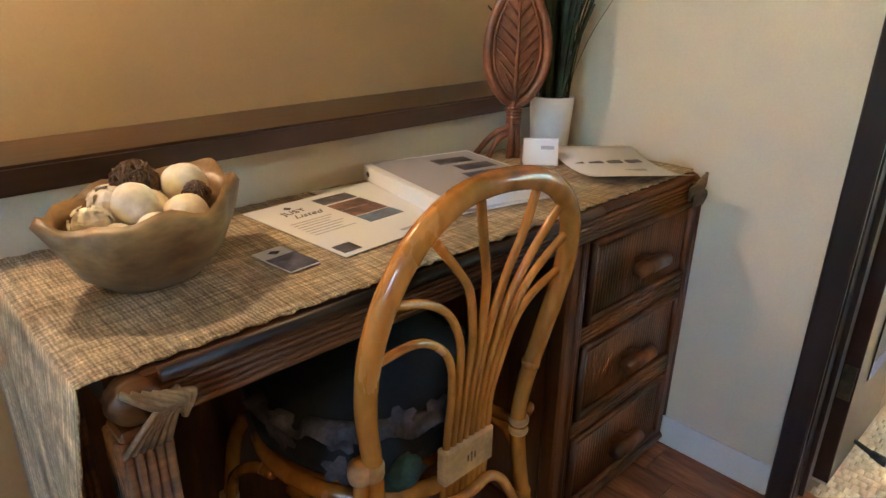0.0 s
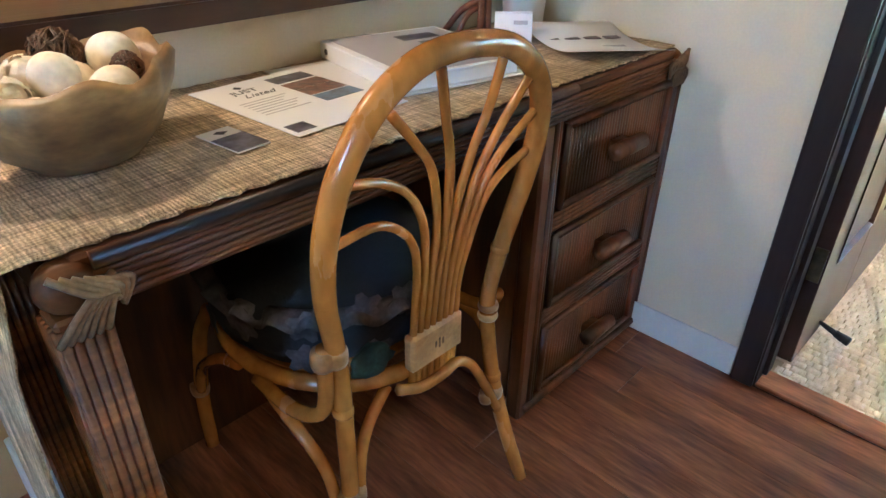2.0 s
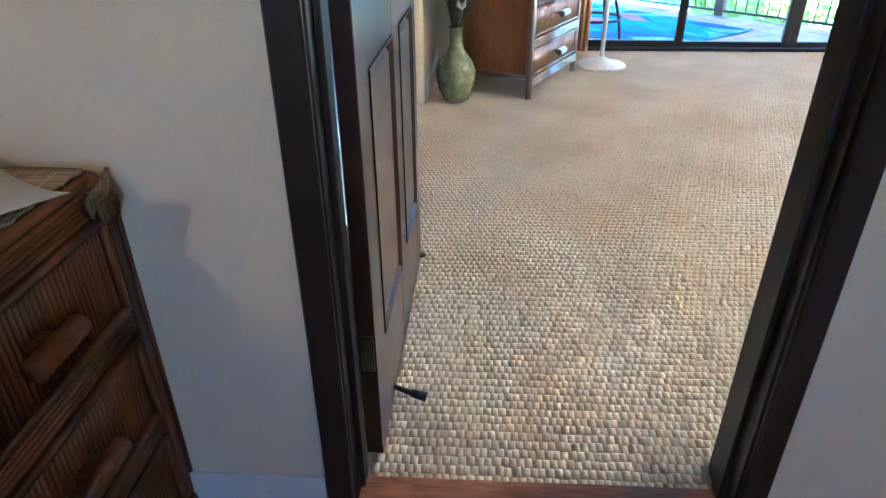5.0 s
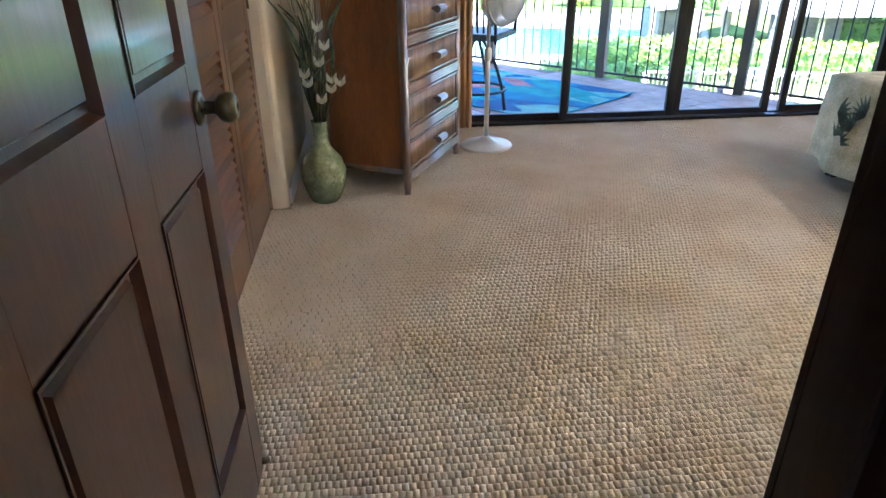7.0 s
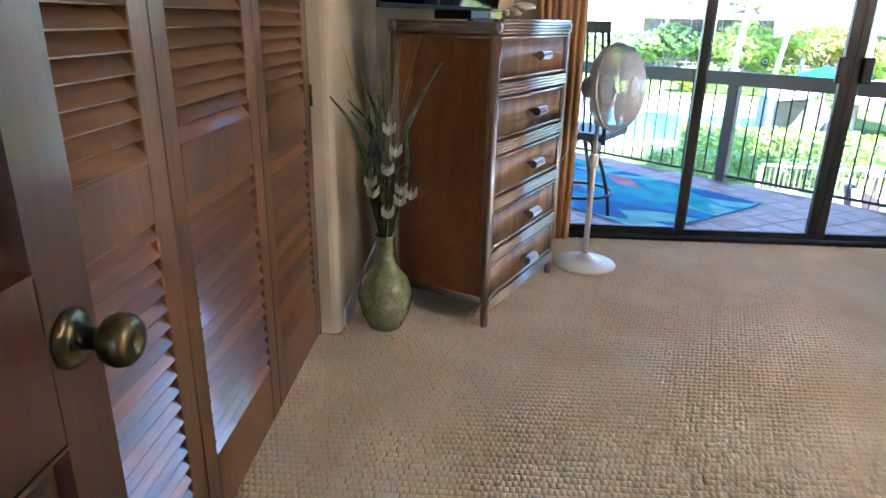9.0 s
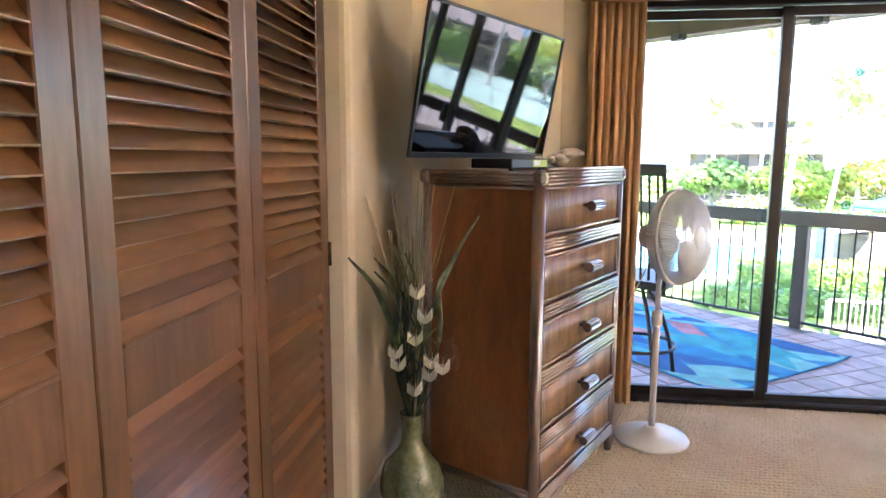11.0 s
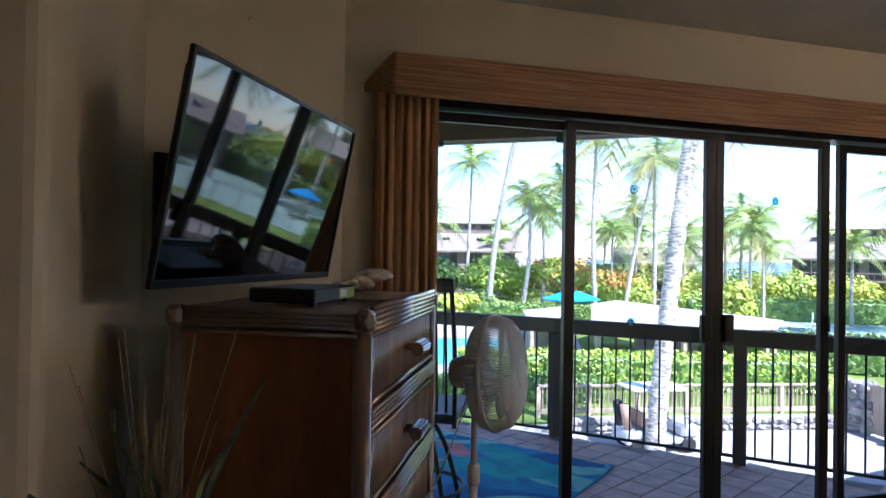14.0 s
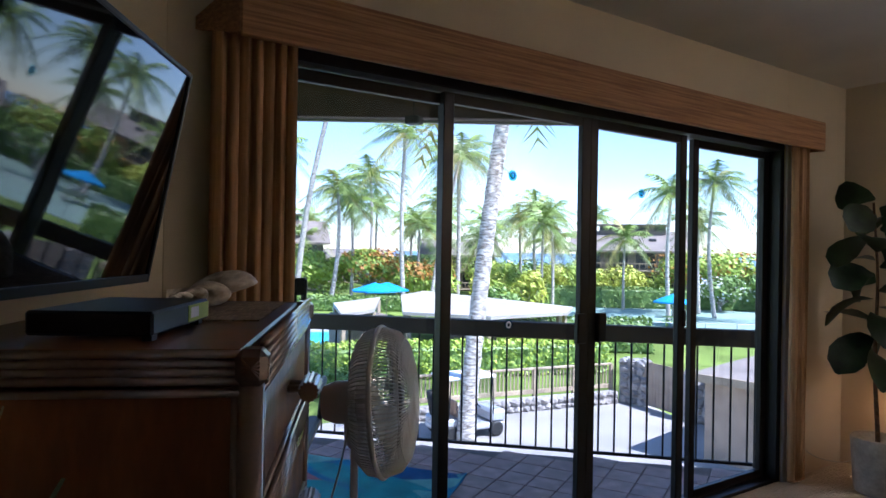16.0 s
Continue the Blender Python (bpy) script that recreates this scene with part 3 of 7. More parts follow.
# ---- desk ----
def reeded(bm, lo, hi, n, axis, r=None, y=None):
    """A row of half-round reeds that fill a rectangle on the plane y, running along an axis (0 x, 2 z)."""
    (x0, z0), (x1, z1) = lo, hi
    for i in range(n):
        t = (i + 0.5) / n
        if axis == 2:
            w = (x1 - x0) / n
            x = x0 + (x1 - x0) * t
            tube(bm, [(x, y, z0), (x, y, z1)], w * 0.52, 6)
        else:
            w = (z1 - z0) / n
            z = z0 + (z1 - z0) * t
            tube(bm, [(x0, y, z), (x1, y, z)], w * 0.52, 6)
    return bm


def desk():
    d = thing("desk", pose(0.19, 0.615, 0), "brown wood and rattan writing desk with three reeded drawers", "desk")
    L, D, H = 1.31, 0.465, 0.765
    part("desktop", box((0.035, 0.014, H - 0.022), (L - 0.03, D - 0.004, H - 0.002), 0.006), DESK, d)
    bm = bmesh.new()
    cbox(bm, (0.05, 0.012, H - 0.066), (L - 0.03, 0.03, H - 0.022), 0.002)
    apron = part("apron", bm, DESK, d)
    for i in range(5):
        z = H - 0.0578 + i * 0.0084
        part("reed", tube(bmesh.new(), [(0.05, 0.012, z), (L - 0.03, 0.012, z)], 0.0044, 7), DESK, apron, "", True)
    bm = bmesh.new()
    tube(bm, [(0.055, 0.008, H - 0.008), (0.88, 0.008, H - 0.008)], 0.010, 10)
    part("edge_moulding", bm, DESK, d, "", True)
    part("back_panel", box((0.03, D - 0.016, 0.02), (L - 0.02, D - 0.004, H - 0.02), 0.002), DESKD, d)
    for y in (0.0, D - 0.05):
        bm = bmesh.new()
        cbox(bm, (0.006, y + 0.006, 0), (0.056, y + 0.052, H - 0.06), 0.004)
        leg = part("leg", bm, DESK, d)
        for i in range(5):
            part("reed", tube(bmesh.new(), [(0.010 + i * 0.0105, y + 0.006, 0.0), (0.010 + i * 0.0105, y + 0.006, H - 0.07)], 0.0058, 6), DESK, leg, "", True)
            part("reed", tube(bmesh.new(), [(0.006, y + 0.010 + i * 0.0095, 0.0), (0.006, y + 0.010 + i * 0.0095, H - 0.07)], 0.0052, 6), DESK, leg, "", True)
    part("side_rail", box((0.012, 0.05, H - 0.066), (0.05, D - 0.05, H - 0.012), 0.006), DESK, d)
    # wrapped corner knots
    for cx, cy in ((0.030, 0.022), (L - 0.030, 0.030), (L - 0.030, D - 0.03)):
        bm = bmesh.new()
        ball(bm, (cx, cy, H - 0.032), 0.028, 14, 9, (1.1, 0.95, 1.05))
        knot = part("corner_knot", bm, DESK, d, "", True)
        s = 1 if cx < 0.5 else -1
        for i in range(6):
            a = [(cx - s * 0.020 + s * i * 0.010, cy - 0.030, H - 0.004 - i * 0.004), (cx + s * 0.012 + s * i * 0.008, cy - 0.041 + 0.002 * i, H - 0.030), (cx + s * 0.040, cy - 0.026, H - 0.046 - i * 0.005 + 0.012)]
            b = [(cx - s * 0.026 + s * i * 0.009, cy - 0.026, H - 0.080), (cx - s * 0.004 + s * i * 0.007, cy - 0.041 + 0.002 * i, H - 0.044), (cx + s * 0.038, cy - 0.026, H - 0.020 - i * 0.006)]
            part("wrap", tube(bmesh.new(), curve(a, 4), 0.0042, 5), WRAP, knot, "pale leather strip wrapping", True)
            part("wrap", tube(bmesh.new(), curve(b, 4), 0.0042, 5), WRAP, knot, "pale leather strip wrapping", True)
    # drawer pedestal
    px0, px1 = 0.815, L - 0.004
    part("pedestal", box((px0, 0.022, 0.035), (px1, D - 0.01, H - 0.064), 0.004), DESKD, d)
    for x in (px0 - 0.012, px1 - 0.03):
        bm = bmesh.new()
        cbox(bm, (x, 0.010, 0.0), (x + 0.034, 0.05, H - 0.06), 0.006)
        post = part("pedestal_post", bm, DESKD, d)
        for i in range(2):
            part("reed", tube(bmesh.new(), [(x + 0.038 + i * 0.0085, 0.012, 0.02), (x + 0.038 + i * 0.0085, 0.012, H - 0.06)], 0.0056, 7), DESKD, post, "", True)
    bm = bmesh.new()
    tube(bm, [(px0 + 0.005, 0.012, 0.030), (px1 - 0.01, 0.012, 0.030)], 0.013, 8)
    part("plinth", bm, DESKD, d, "", True)
    for z in (0.495, 0.265):
        bm = bmesh.new()
        reeded(bm, (px0 + 0.04, z - 0.020), (px1 - 0.035, z + 0.020), 4, 0, y=0.012)
        part("divider", bm, DESKD, d, "", True)
    for z0, z1 in ((0.52, 0.70), (0.29, 0.47), (0.055, 0.24)):
        x0, x1 = px0 + 0.055, px1 - 0.045
        bm = bmesh.new()
        for a, b, c, e in ((x0, x1, z1 - 0.014, z1), (x0, x1, z0, z0 + 0.014)):
            tube(bm, [(a, 0.008, (c + e) / 2), (b, 0.008, (c + e) / 2)], 0.008, 8)
        for x in (x0, x1):
            tube(bm, [(x, 0.008, z0 + 0.004), (x, 0.008, z1 - 0.004)], 0.008, 8)
        cbox(bm, (x0, 0.012, z0), (x1, 0.03, z1), 0.001)
        dr = part("drawer", bm, DESKD, d, "", True)
        bm = bmesh.new()
        reeded(bm, (x0 + 0.012, z0 + 0.016), (x1 - 0.012, z1 - 0.016), 34, 2, y=0.013)
        part("reed_panel", bm, DESKD, dr, "", True)
        xc, zc = (x0 + x1) / 2 - 0.01, (z0 + z1) / 2
        bm = bmesh.new()
        tube(bm, [(xc - 0.052, -0.022, zc), (xc + 0.052, -0.022, zc)], 0.0175, 14)
        cbox(bm, (xc - 0.024, -0.02, zc - 0.010), (xc + 0.024, 0.012, zc + 0.010), 0.002)
        part("handle", bm, DESKD, dr, "", True)


desk()


# ---- rattan chair ----
def rattan_chair():
    c = thing("rattan_chair", pose(0.665, 0.595, 0), "honey-coloured rattan chair with a fan back and dark floral cushion", "chair")
    bow = [(-0.212, -0.065, 0.0), (-0.188, -0.030, 0.12), (-0.166, -0.002, 0.25), (-0.163, 0.002, 0.37), (-0.164, 0.002, 0.46), (-0.174, -0.006, 0.53), (-0.192, -0.020, 0.62),
           (-0.196, -0.034, 0.70), (-0.186, -0.045, 0.765), (-0.170, -0.053, 0.81), (-0.142, -0.061, 0.856), (-0.104, -0.066, 0.888), (-0.058, -0.069, 0.907), (0.007, -0.070, 0.911),
           (0.084, -0.068, 0.898), (0.148, -0.061, 0.861), (0.186, -0.052, 0.808), (0.201, -0.040, 0.741), (0.198, -0.028, 0.673), (0.186, -0.016, 0.603), (0.174, -0.005, 0.535),
           (0.160, 0.002, 0.45), (0.166, 0.002, 0.36), (0.180, -0.008, 0.24), (0.195, -0.035, 0.12), (0.213, -0.068, 0.0)]
    pts = curve(bow, 6)
    bm = bmesh.new()
    tube(bm, pts, [0.0145 + 0.0022 * min(1, max(0, (p.z - 0.45) / 0.3)) for p in pts], 16)
    part("back_bow", bm, RATTAN, c, "", True)

    def collar(name, x, y, z, r, h, mat, label=""):
        part(name, lathe(bmesh.new(), [(r * 0.88, -h), (r, -h * 0.4), (r, h * 0.4), (r * 0.88, h)], 14, Matrix.Translation((x, y, z))), mat, c, label, True)
    for x, y, z in ((0.175, -0.005, 0.54), (0.164, 0.002, 0.42), (-0.164, 0.002, 0.40), (0.176, -0.006, 0.26)):
        collar("knuckle", x, y, z, 0.0172, 0.008, RATTAN)
    # fan of eight rods, two of them hooked, gathered under one band
    fans = [
        [(-0.180, -0.034, 0.700), (-0.120, -0.033, 0.702), (-0.080, -0.030, 0.684), (-0.046, -0.024, 0.647), (-0.026, -0.013, 0.586), (-0.022, 0.000, 0.470)],
        [(-0.166, -0.046, 0.778), (-0.108, -0.043, 0.761), (-0.061, -0.038, 0.727), (-0.026, -0.027, 0.667), (-0.010, -0.013, 0.588), (-0.008, 0.000, 0.470)],
        [(-0.108, -0.060, 0.850), (-0.063, -0.051, 0.802), (-0.024, -0.042, 0.750), (0.002, -0.025, 0.654), (0.008, -0.006, 0.545), (0.006, 0.000, 0.470)],
        [(-0.034, -0.065, 0.890), (-0.013, -0.054, 0.822), (0.009, -0.042, 0.752), (0.021, -0.024, 0.647), (0.022, -0.009, 0.561), (0.020, 0.000, 0.470)],
        [(0.080, -0.066, 0.890), (0.068, -0.054, 0.818), (0.050, -0.043, 0.757), (0.036, -0.026, 0.661), (0.035, -0.010, 0.567), (0.034, 0.000, 0.470)],
        [(0.150, -0.060, 0.852), (0.103, -0.047, 0.781), (0.073, -0.035, 0.714), (0.056, -0.021, 0.632), (0.050, -0.006, 0.548), (0.047, 0.000, 0.470)],
        [(0.184, -0.049, 0.792), (0.120, -0.041, 0.742), (0.089, -0.033, 0.694), (0.071, -0.020, 0.622), (0.064, -0.005, 0.541), (0.060, 0.000, 0.470)],
        [(0.190, -0.034, 0.722), (0.125, -0.034, 0.698), (0.094, -0.028, 0.660), (0.081, -0.018, 0.602), (0.076, -0.002, 0.524), (0.073, 0.000, 0.470)],
    ]
    for i, path in enumerate(fans):
        x = path[-1][0]
        path = path + [(x - 0.001, 0.002, 0.42), (x - 0.004, 0.003, 0.345 - 0.002 * i)]
        part("fan_stick", tube(bmesh.new(), curve(path, 6), 0.0068, 9), RATTAN, c, "", True)
    part("lower_band", box((-0.034, -0.011, 0.392), (0.082, 0.013, 0.462), 0.008), BAND, c, "pale cane band with a burnt mark")
    for k, (x, h) in enumerate(((0.018, 0.012), (0.026, 0.020), (0.034, 0.013))):
        part("burnt_mark", box((x - 0.002, -0.0118, 0.427 - h / 2), (x + 0.002, -0.0100, 0.427 + h / 2), 0.0004), TWIG, c)
    # rod that crosses the foot of the fan and hooks down to the post
    bm = bmesh.new()
    tube(bm, curve([(-0.062, -0.006, 0.378), (-0.02, -0.014, 0.362), (0.03, -0.014, 0.358), (0.071, -0.010, 0.358), (0.112, -0.008, 0.325), (0.148, -0.014, 0.255), (0.178, -0.022, 0.185)], 6), 0.0098, 10)
    part("hoop_stretcher", bm, RATTAN, c, "", True)
    # seat ring with its side rails that rise to the posts
    ringpts = [(0.195 * math.cos(a), 0.235 + 0.222 * math.sin(a), 0.385) for a in [2 * math.pi * i / 32 for i in range(32)]]
    part("seat_frame", tube(bmesh.new(), ringpts, 0.015, 10, closed=True), RATTAN, c, "", True)
    part("seat", lathe(bmesh.new(), [(0.02, 0.386), (0.185, 0.388), (0.185, 0.396), (0.02, 0.398)], 28, Matrix.Translation((0, 0.235, 0))), RATTAN, c, "", True)
    for s in (-1, 1):
        rail = tube(bmesh.new(), curve([(s * 0.186, 0.002, 0.530 if s < 0 else 0.44), (s * 0.190, 0.006, 0.43), (s * 0.198, 0.030, 0.395), (s * 0.202, 0.09, 0.375), (s * 0.200, 0.18, 0.372)], 6), 0.0118, 10)
        part("side_rail", rail, RATTAN, c, "", True)
        for x, y, z in ((-0.173, -0.004, 0.512), (-0.189, 0.002, 0.512)) if s < 0 else ((0.162, 0.002, 0.405), (0.162, 0.002, 0.425)):
            collar("band", x, y, z, 0.0185, 0.014 if s < 0 else 0.007, BAND, "pale cane binding")
        leg = tube(bmesh.new(), curve([(s * 0.19, 0.465, 0.0), (s * 0.190, 0.46, 0.14), (s * 0.176, 0.44, 0.30), (s * 0.165, 0.40, 0.38)], 6), 0.0145, 12)
        part("leg", leg, RATTAN, c, "", True)
        for arch in ([(s * 0.184, 0.010, 0.20), (s * 0.196, 0.018, 0.29), (s * 0.206, 0.06, 0.345), (s * 0.202, 0.14, 0.365)],
                     [(s * 0.150, -0.006, 0.20), (s * 0.140, 0.0, 0.28), (s * 0.112, 0.01, 0.33), (s * 0.060, 0.025, 0.365)],
                     [(s * 0.192, 0.455, 0.16), (s * 0.204, 0.39, 0.27), (s * 0.204, 0.30, 0.345), (s * 0.200, 0.24, 0.365)]):
            if s == 1 and arch[-1][0] == 0.060:
                continue
            part("brace", tube(bmesh.new(), curve(arch, 6), 0.0105, 9), RATTAN, c, "", True)
        for x, y, r in ((s * 0.178, -0.010, 0.0185), (s * 0.156, -0.010, 0.0135)):
            collar("band", x, y, 0.222, r, 0.013, BAND, "pale cane binding")
        collar("band", s * 0.191, 0.461, 0.165, 0.0195, 0.014, BAND)
    # plump cushion with a gathered frill at its upper and lower edge
    bm = bmesh.new()
    lathe(bm, [(0.02, 0.400), (0.17, 0.400), (0.198, 0.415), (0.208, 0.455), (0.204, 0.500), (0.175, 0.535), (0.10, 0.556), (0.01, 0.560)], 48, Matrix.Translation((0, 0.245, 0)))
    for v in bm.verts:
        v.co.z += 0.022 * noise.noise(v.co * 8.0) * (v.co.z > 0.43)
        v.co.xy += Vector((v.co.x, v.co.y - 0.245)) * 0.08 * noise.noise(v.co * 12.0)
    cu = part("cushion", bm, CUSH, c, "dark floral seat cushion", True)
    for z0, r0, lab in ((0.515, 0.198, "grey gathered frill"),):
        bm = bmesh.new()
        rows = []
        n = 168
        for k in range(5):
            u = k / 4
            row = []
            for i in range(n):
                a = 2 * math.pi * i / n
                wv = math.sin(a * 21 + 0.8 * math.sin(a * 5)) * u
                r = min(r0 + 0.030 * u + 0.007 * wv, 0.236 if math.sin(a) < -0.5 else 1)
                row.append(bm.verts.new((r * math.cos(a) * 0.97, 0.245 + r * math.sin(a), z0 - 0.020 * u * u + 0.013 * wv)))
            rows.append(row)
        for p, q in zip(rows, rows[1:]):
            bridge(bm, p, q)
        fr = part("frill", bm, CUSHF, cu, lab, True)
        fr.modifiers.new("thick", 'SOLIDIFY').thickness = 0.0015
    rng = random.Random(5)
    for k in range(40):
        a, z = rng.uniform(0, 6.28), rng.uniform(0.42, 0.52)
        r = 0.213
        o = Vector((r * math.cos(a), 0.245 + r * math.sin(a), z))
        t1, t2 = Vector((-math.sin(a), math.cos(a), 0)), Vector((0, 0, 1))
        bm = bmesh.new()
        for p in range(5):
            b = p * 1.2566 + a
            d = t1 * math.cos(b) + t2 * math.sin(b)
            blade(bm, [o, o + d * 0.016, o + d * 0.030], [0.003, 0.011, 0.005], up=t1.cross(t2))
        part("flower_print", bm, CUSHF, cu)
    # cloth tie bunched below the cushion's back edge
    bm = bmesh.new()
    ball(bm, (-0.075, 0.040, 0.418), 0.034, 16, 10, (1.15, 0.6, 0.9), 0.35, 4)
    part("tie_knot", bm, CUSHT, cu, "teal bunched cloth tie", True)


rattan_chair()


# ---- things on the desk ----
TOP = 0.7635


def runner():
    bm = bmesh.new()
    nx, ny = 90, 26
    rng = random.Random(2)
    rows = []
    edge = [0.004 * math.sin(i * 2.4) + rng.uniform(-0.002, 0.002) for i in range(nx + 1)]
    for i in range(nx + 1):
        s = i / nx * 2.02
        row = []
        for j in range(ny + 1):
            y = 0.638 + (1.055 - 0.638) * j / ny + (edge[i] if j in (0, ny) else 0)
            if s < 0.72:
                h = 0.72 - s
                x = 0.172 - 0.006 * math.sin(j * 0.5 + h * 4) * min(1, h * 4) - 0.012 * min(1, h * 8) - 0.03 * h * (1 - j / ny)
                z = 0.7645 - h
            else:
                x, z = 0.172 + (s - 0.72), 0.7665 + 0.0012 * noise.noise(Vector((s * 14, y * 14, 0)))
                if x < 0.185:
                    z -= 0.002
            row.append(bm.verts.new((x, y, z)))
        rows.append(row)
    for a, b in zip(rows, rows[1:]):
        for j in range(ny):
            bm.faces.new((a[j], a[j + 1], b[j + 1], b[j]))
    ob = single("table_runner", bm, RUNNER, "beige woven raffia runner draped over the desk end", "table runner", smooth=True)
    sm = ob.modifiers.new("thick", 'SOLIDIFY')
    sm.thickness, sm.offset = 0.0022, 1
    rng = random.Random(6)
    for y in (0.6385, 1.0545):
        pts = [(0.19 + 1.28 * i / 110, y + 0.0035 * math.sin(i * 1.9) + rng.uniform(-0.0015, 0.0015), 0.7675) for i in range(111)]
        part("selvedge", tube(bmesh.new(), pts, 0.0022, 5), RUNNER, ob, "uneven knotted edge thread", True)


runner()
RT = 0.7705


def bowl():
    b = thing("wooden_bowl", pose(0.338, 0.848, RT, 0, 0, 28), "carved brown wooden bowl with a wavy rim holding decorative balls", "bowl")
    seg, prof = 56, [(0.30, 0.0), (0.52, 0.004), (0.76, 0.032), (0.93, 0.076), (1.0, 0.104)]
    bm = bmesh.new()

    def pt(a, k, z, inset=0.0):
        wob = 1 + (0.05 * math.sin(3 * a + 0.6) + 0.09 * noise.noise(Vector((3.0 * math.cos(a), 3.0 * math.sin(a), z * 22)))) * z / 0.13 + 0.035 * math.sin(7 * a) * z / 0.13
        ca, sa = math.cos(a), math.sin(a)
        rx, ry = 0.136 * k * wob - inset, 0.100 * k * wob - inset
        pointy = 1 + 0.10 * abs(ca) ** 3 * z / 0.13
        rim = (0.006 * math.cos(a) + 0.004 * math.cos(2 * a) + 0.008 * math.sin(5 * a) + 0.006 * math.sin(9 * a + 1)) * (z / 0.13) ** 2
        return Vector((rx * ca * pointy, ry * sa, z + rim))
    outer = [[bm.verts.new(pt(2 * math.pi * i / seg, k, z)) for i in range(seg)] for k, z in prof]
    inner = [[bm.verts.new(pt(2 * math.pi * i / seg, k, z, 0.008) + Vector((0, 0, 0.002 if z > 0.12 else 0.012))) for i in range(seg)] for k, z in reversed(prof)]
    loops = outer + inner
    for x, y in zip(loops, loops[1:]):
        bridge(bm, x, y)
    bm.faces.new(loops[0]), bm.faces.new(loops[-1])
    part("shell", bm, BOWLW, b, "", True)
    m0 = pose(0.338, 0.848, RT, 0, 0, 28)
    shrink = 0.92
    spots = [(0.030, -0.036, 0.084, 0.033), (-0.035, -0.040, 0.080, 0.029), (0.088, 0.010, 0.108, 0.034), (-0.015, 0.012, 0.108, 0.030), (0.022, 0.022, 0.088, 0.030), (-0.070, -0.004, 0.074, 0.026), (0.060, 0.036, 0.080, 0.026)]
    for i, (x, y, z, r) in enumerate(spots):
        bm = bmesh.new()
        x, y, z = x * shrink, y * shrink, z - 0.004
        ball(bm, (0, 0, 0), r * 0.95, 22, 14, (1, 1, 0.96), 0.04, i)
        ob = single("decorative_ball", bm, BALL, "bleached cream dried gourd ball in the bowl", "decorative ball", "balls in the bowl", smooth=True, m=m0 @ Matrix.Translation((x, y, z)))
        ob.rotation_euler = (i, i * 2, i)
    rng = random.Random(8)
    for (x, y, z, r, n, label) in ((0.045, 0.062, 0.110, 0.034, 60, "woven brown vine twig ball in the bowl"), (0.066, -0.022, 0.098, 0.020, 30, "small dark seed-pod ball in the bowl")):
        bm = bmesh.new()
        for k in range(n):
            q = Euler([rng.uniform(0, 6.28) for _ in range(3)]).to_matrix()
            rr = r * rng.uniform(0.86, 1.0)
            a0 = rng.uniform(0, 6.28)
            tube(bm, [q @ Vector((rr * math.cos(a0 + t * 0.42), rr * math.sin(a0 + t * 0.42), r * 0.14 * math.sin(t + k))) for t in range(11)], 0.0013, 5)
        single("twig_ball", bm, TWIG, label, "decorative ball", "balls in the bowl", m=m0 @ Matrix.Translation((x, y, z)))
    # ball covered with pale petals
    for (x, y, z, r) in ((-0.02, 0.045, 0.098, 0.028), (-0.070, 0.028, 0.090, 0.025)):
        bm = bmesh.new()
        ball(bm, (0, 0, 0), r * 0.9, 14, 9)
        for k in range(70):
            d = Vector([rng.gauss(0, 1) for _ in range(3)]).normalized()
            s = d.orthogonal().normalized() * r * 0.22
            t = d.cross(s)
            vs = [bm.verts.new(d * r * (1.0 + 0.05 * (e % 2)) + s * math.cos(e * 1.047) + t * math.sin(e * 1.047)) for e in range(6)]
            bm.faces.new(vs)
        single("petal_ball", bm, BALL, "cream ball covered with flat dried petals", "decorative ball", "balls in the bowl", m=m0 @ Matrix.Translation((x, y, z)))


bowl()


def slab(lo, hi, z0, z1, b=0.0006):
    return box((lo[0], lo[1], z0), (hi[0], hi[1], z1), b)


def text_mesh(s, size, slant=0.0):
    cu = bpy.data.curves.new("lettering", 'FONT')
    cu.body, cu.size, cu.extrude = s, size, 0.0002
    cu.align_x, cu.shear = 'CENTER', slant
    ob = bpy.data.objects.new("lettering", cu)
    scene.collection.objects.link(ob)
    dg = bpy.context.evaluated_depsgraph_get()
    me = bpy.data.meshes.new_from_object(ob.evaluated_get(dg))
    bpy.data.objects.remove(ob)
    return me


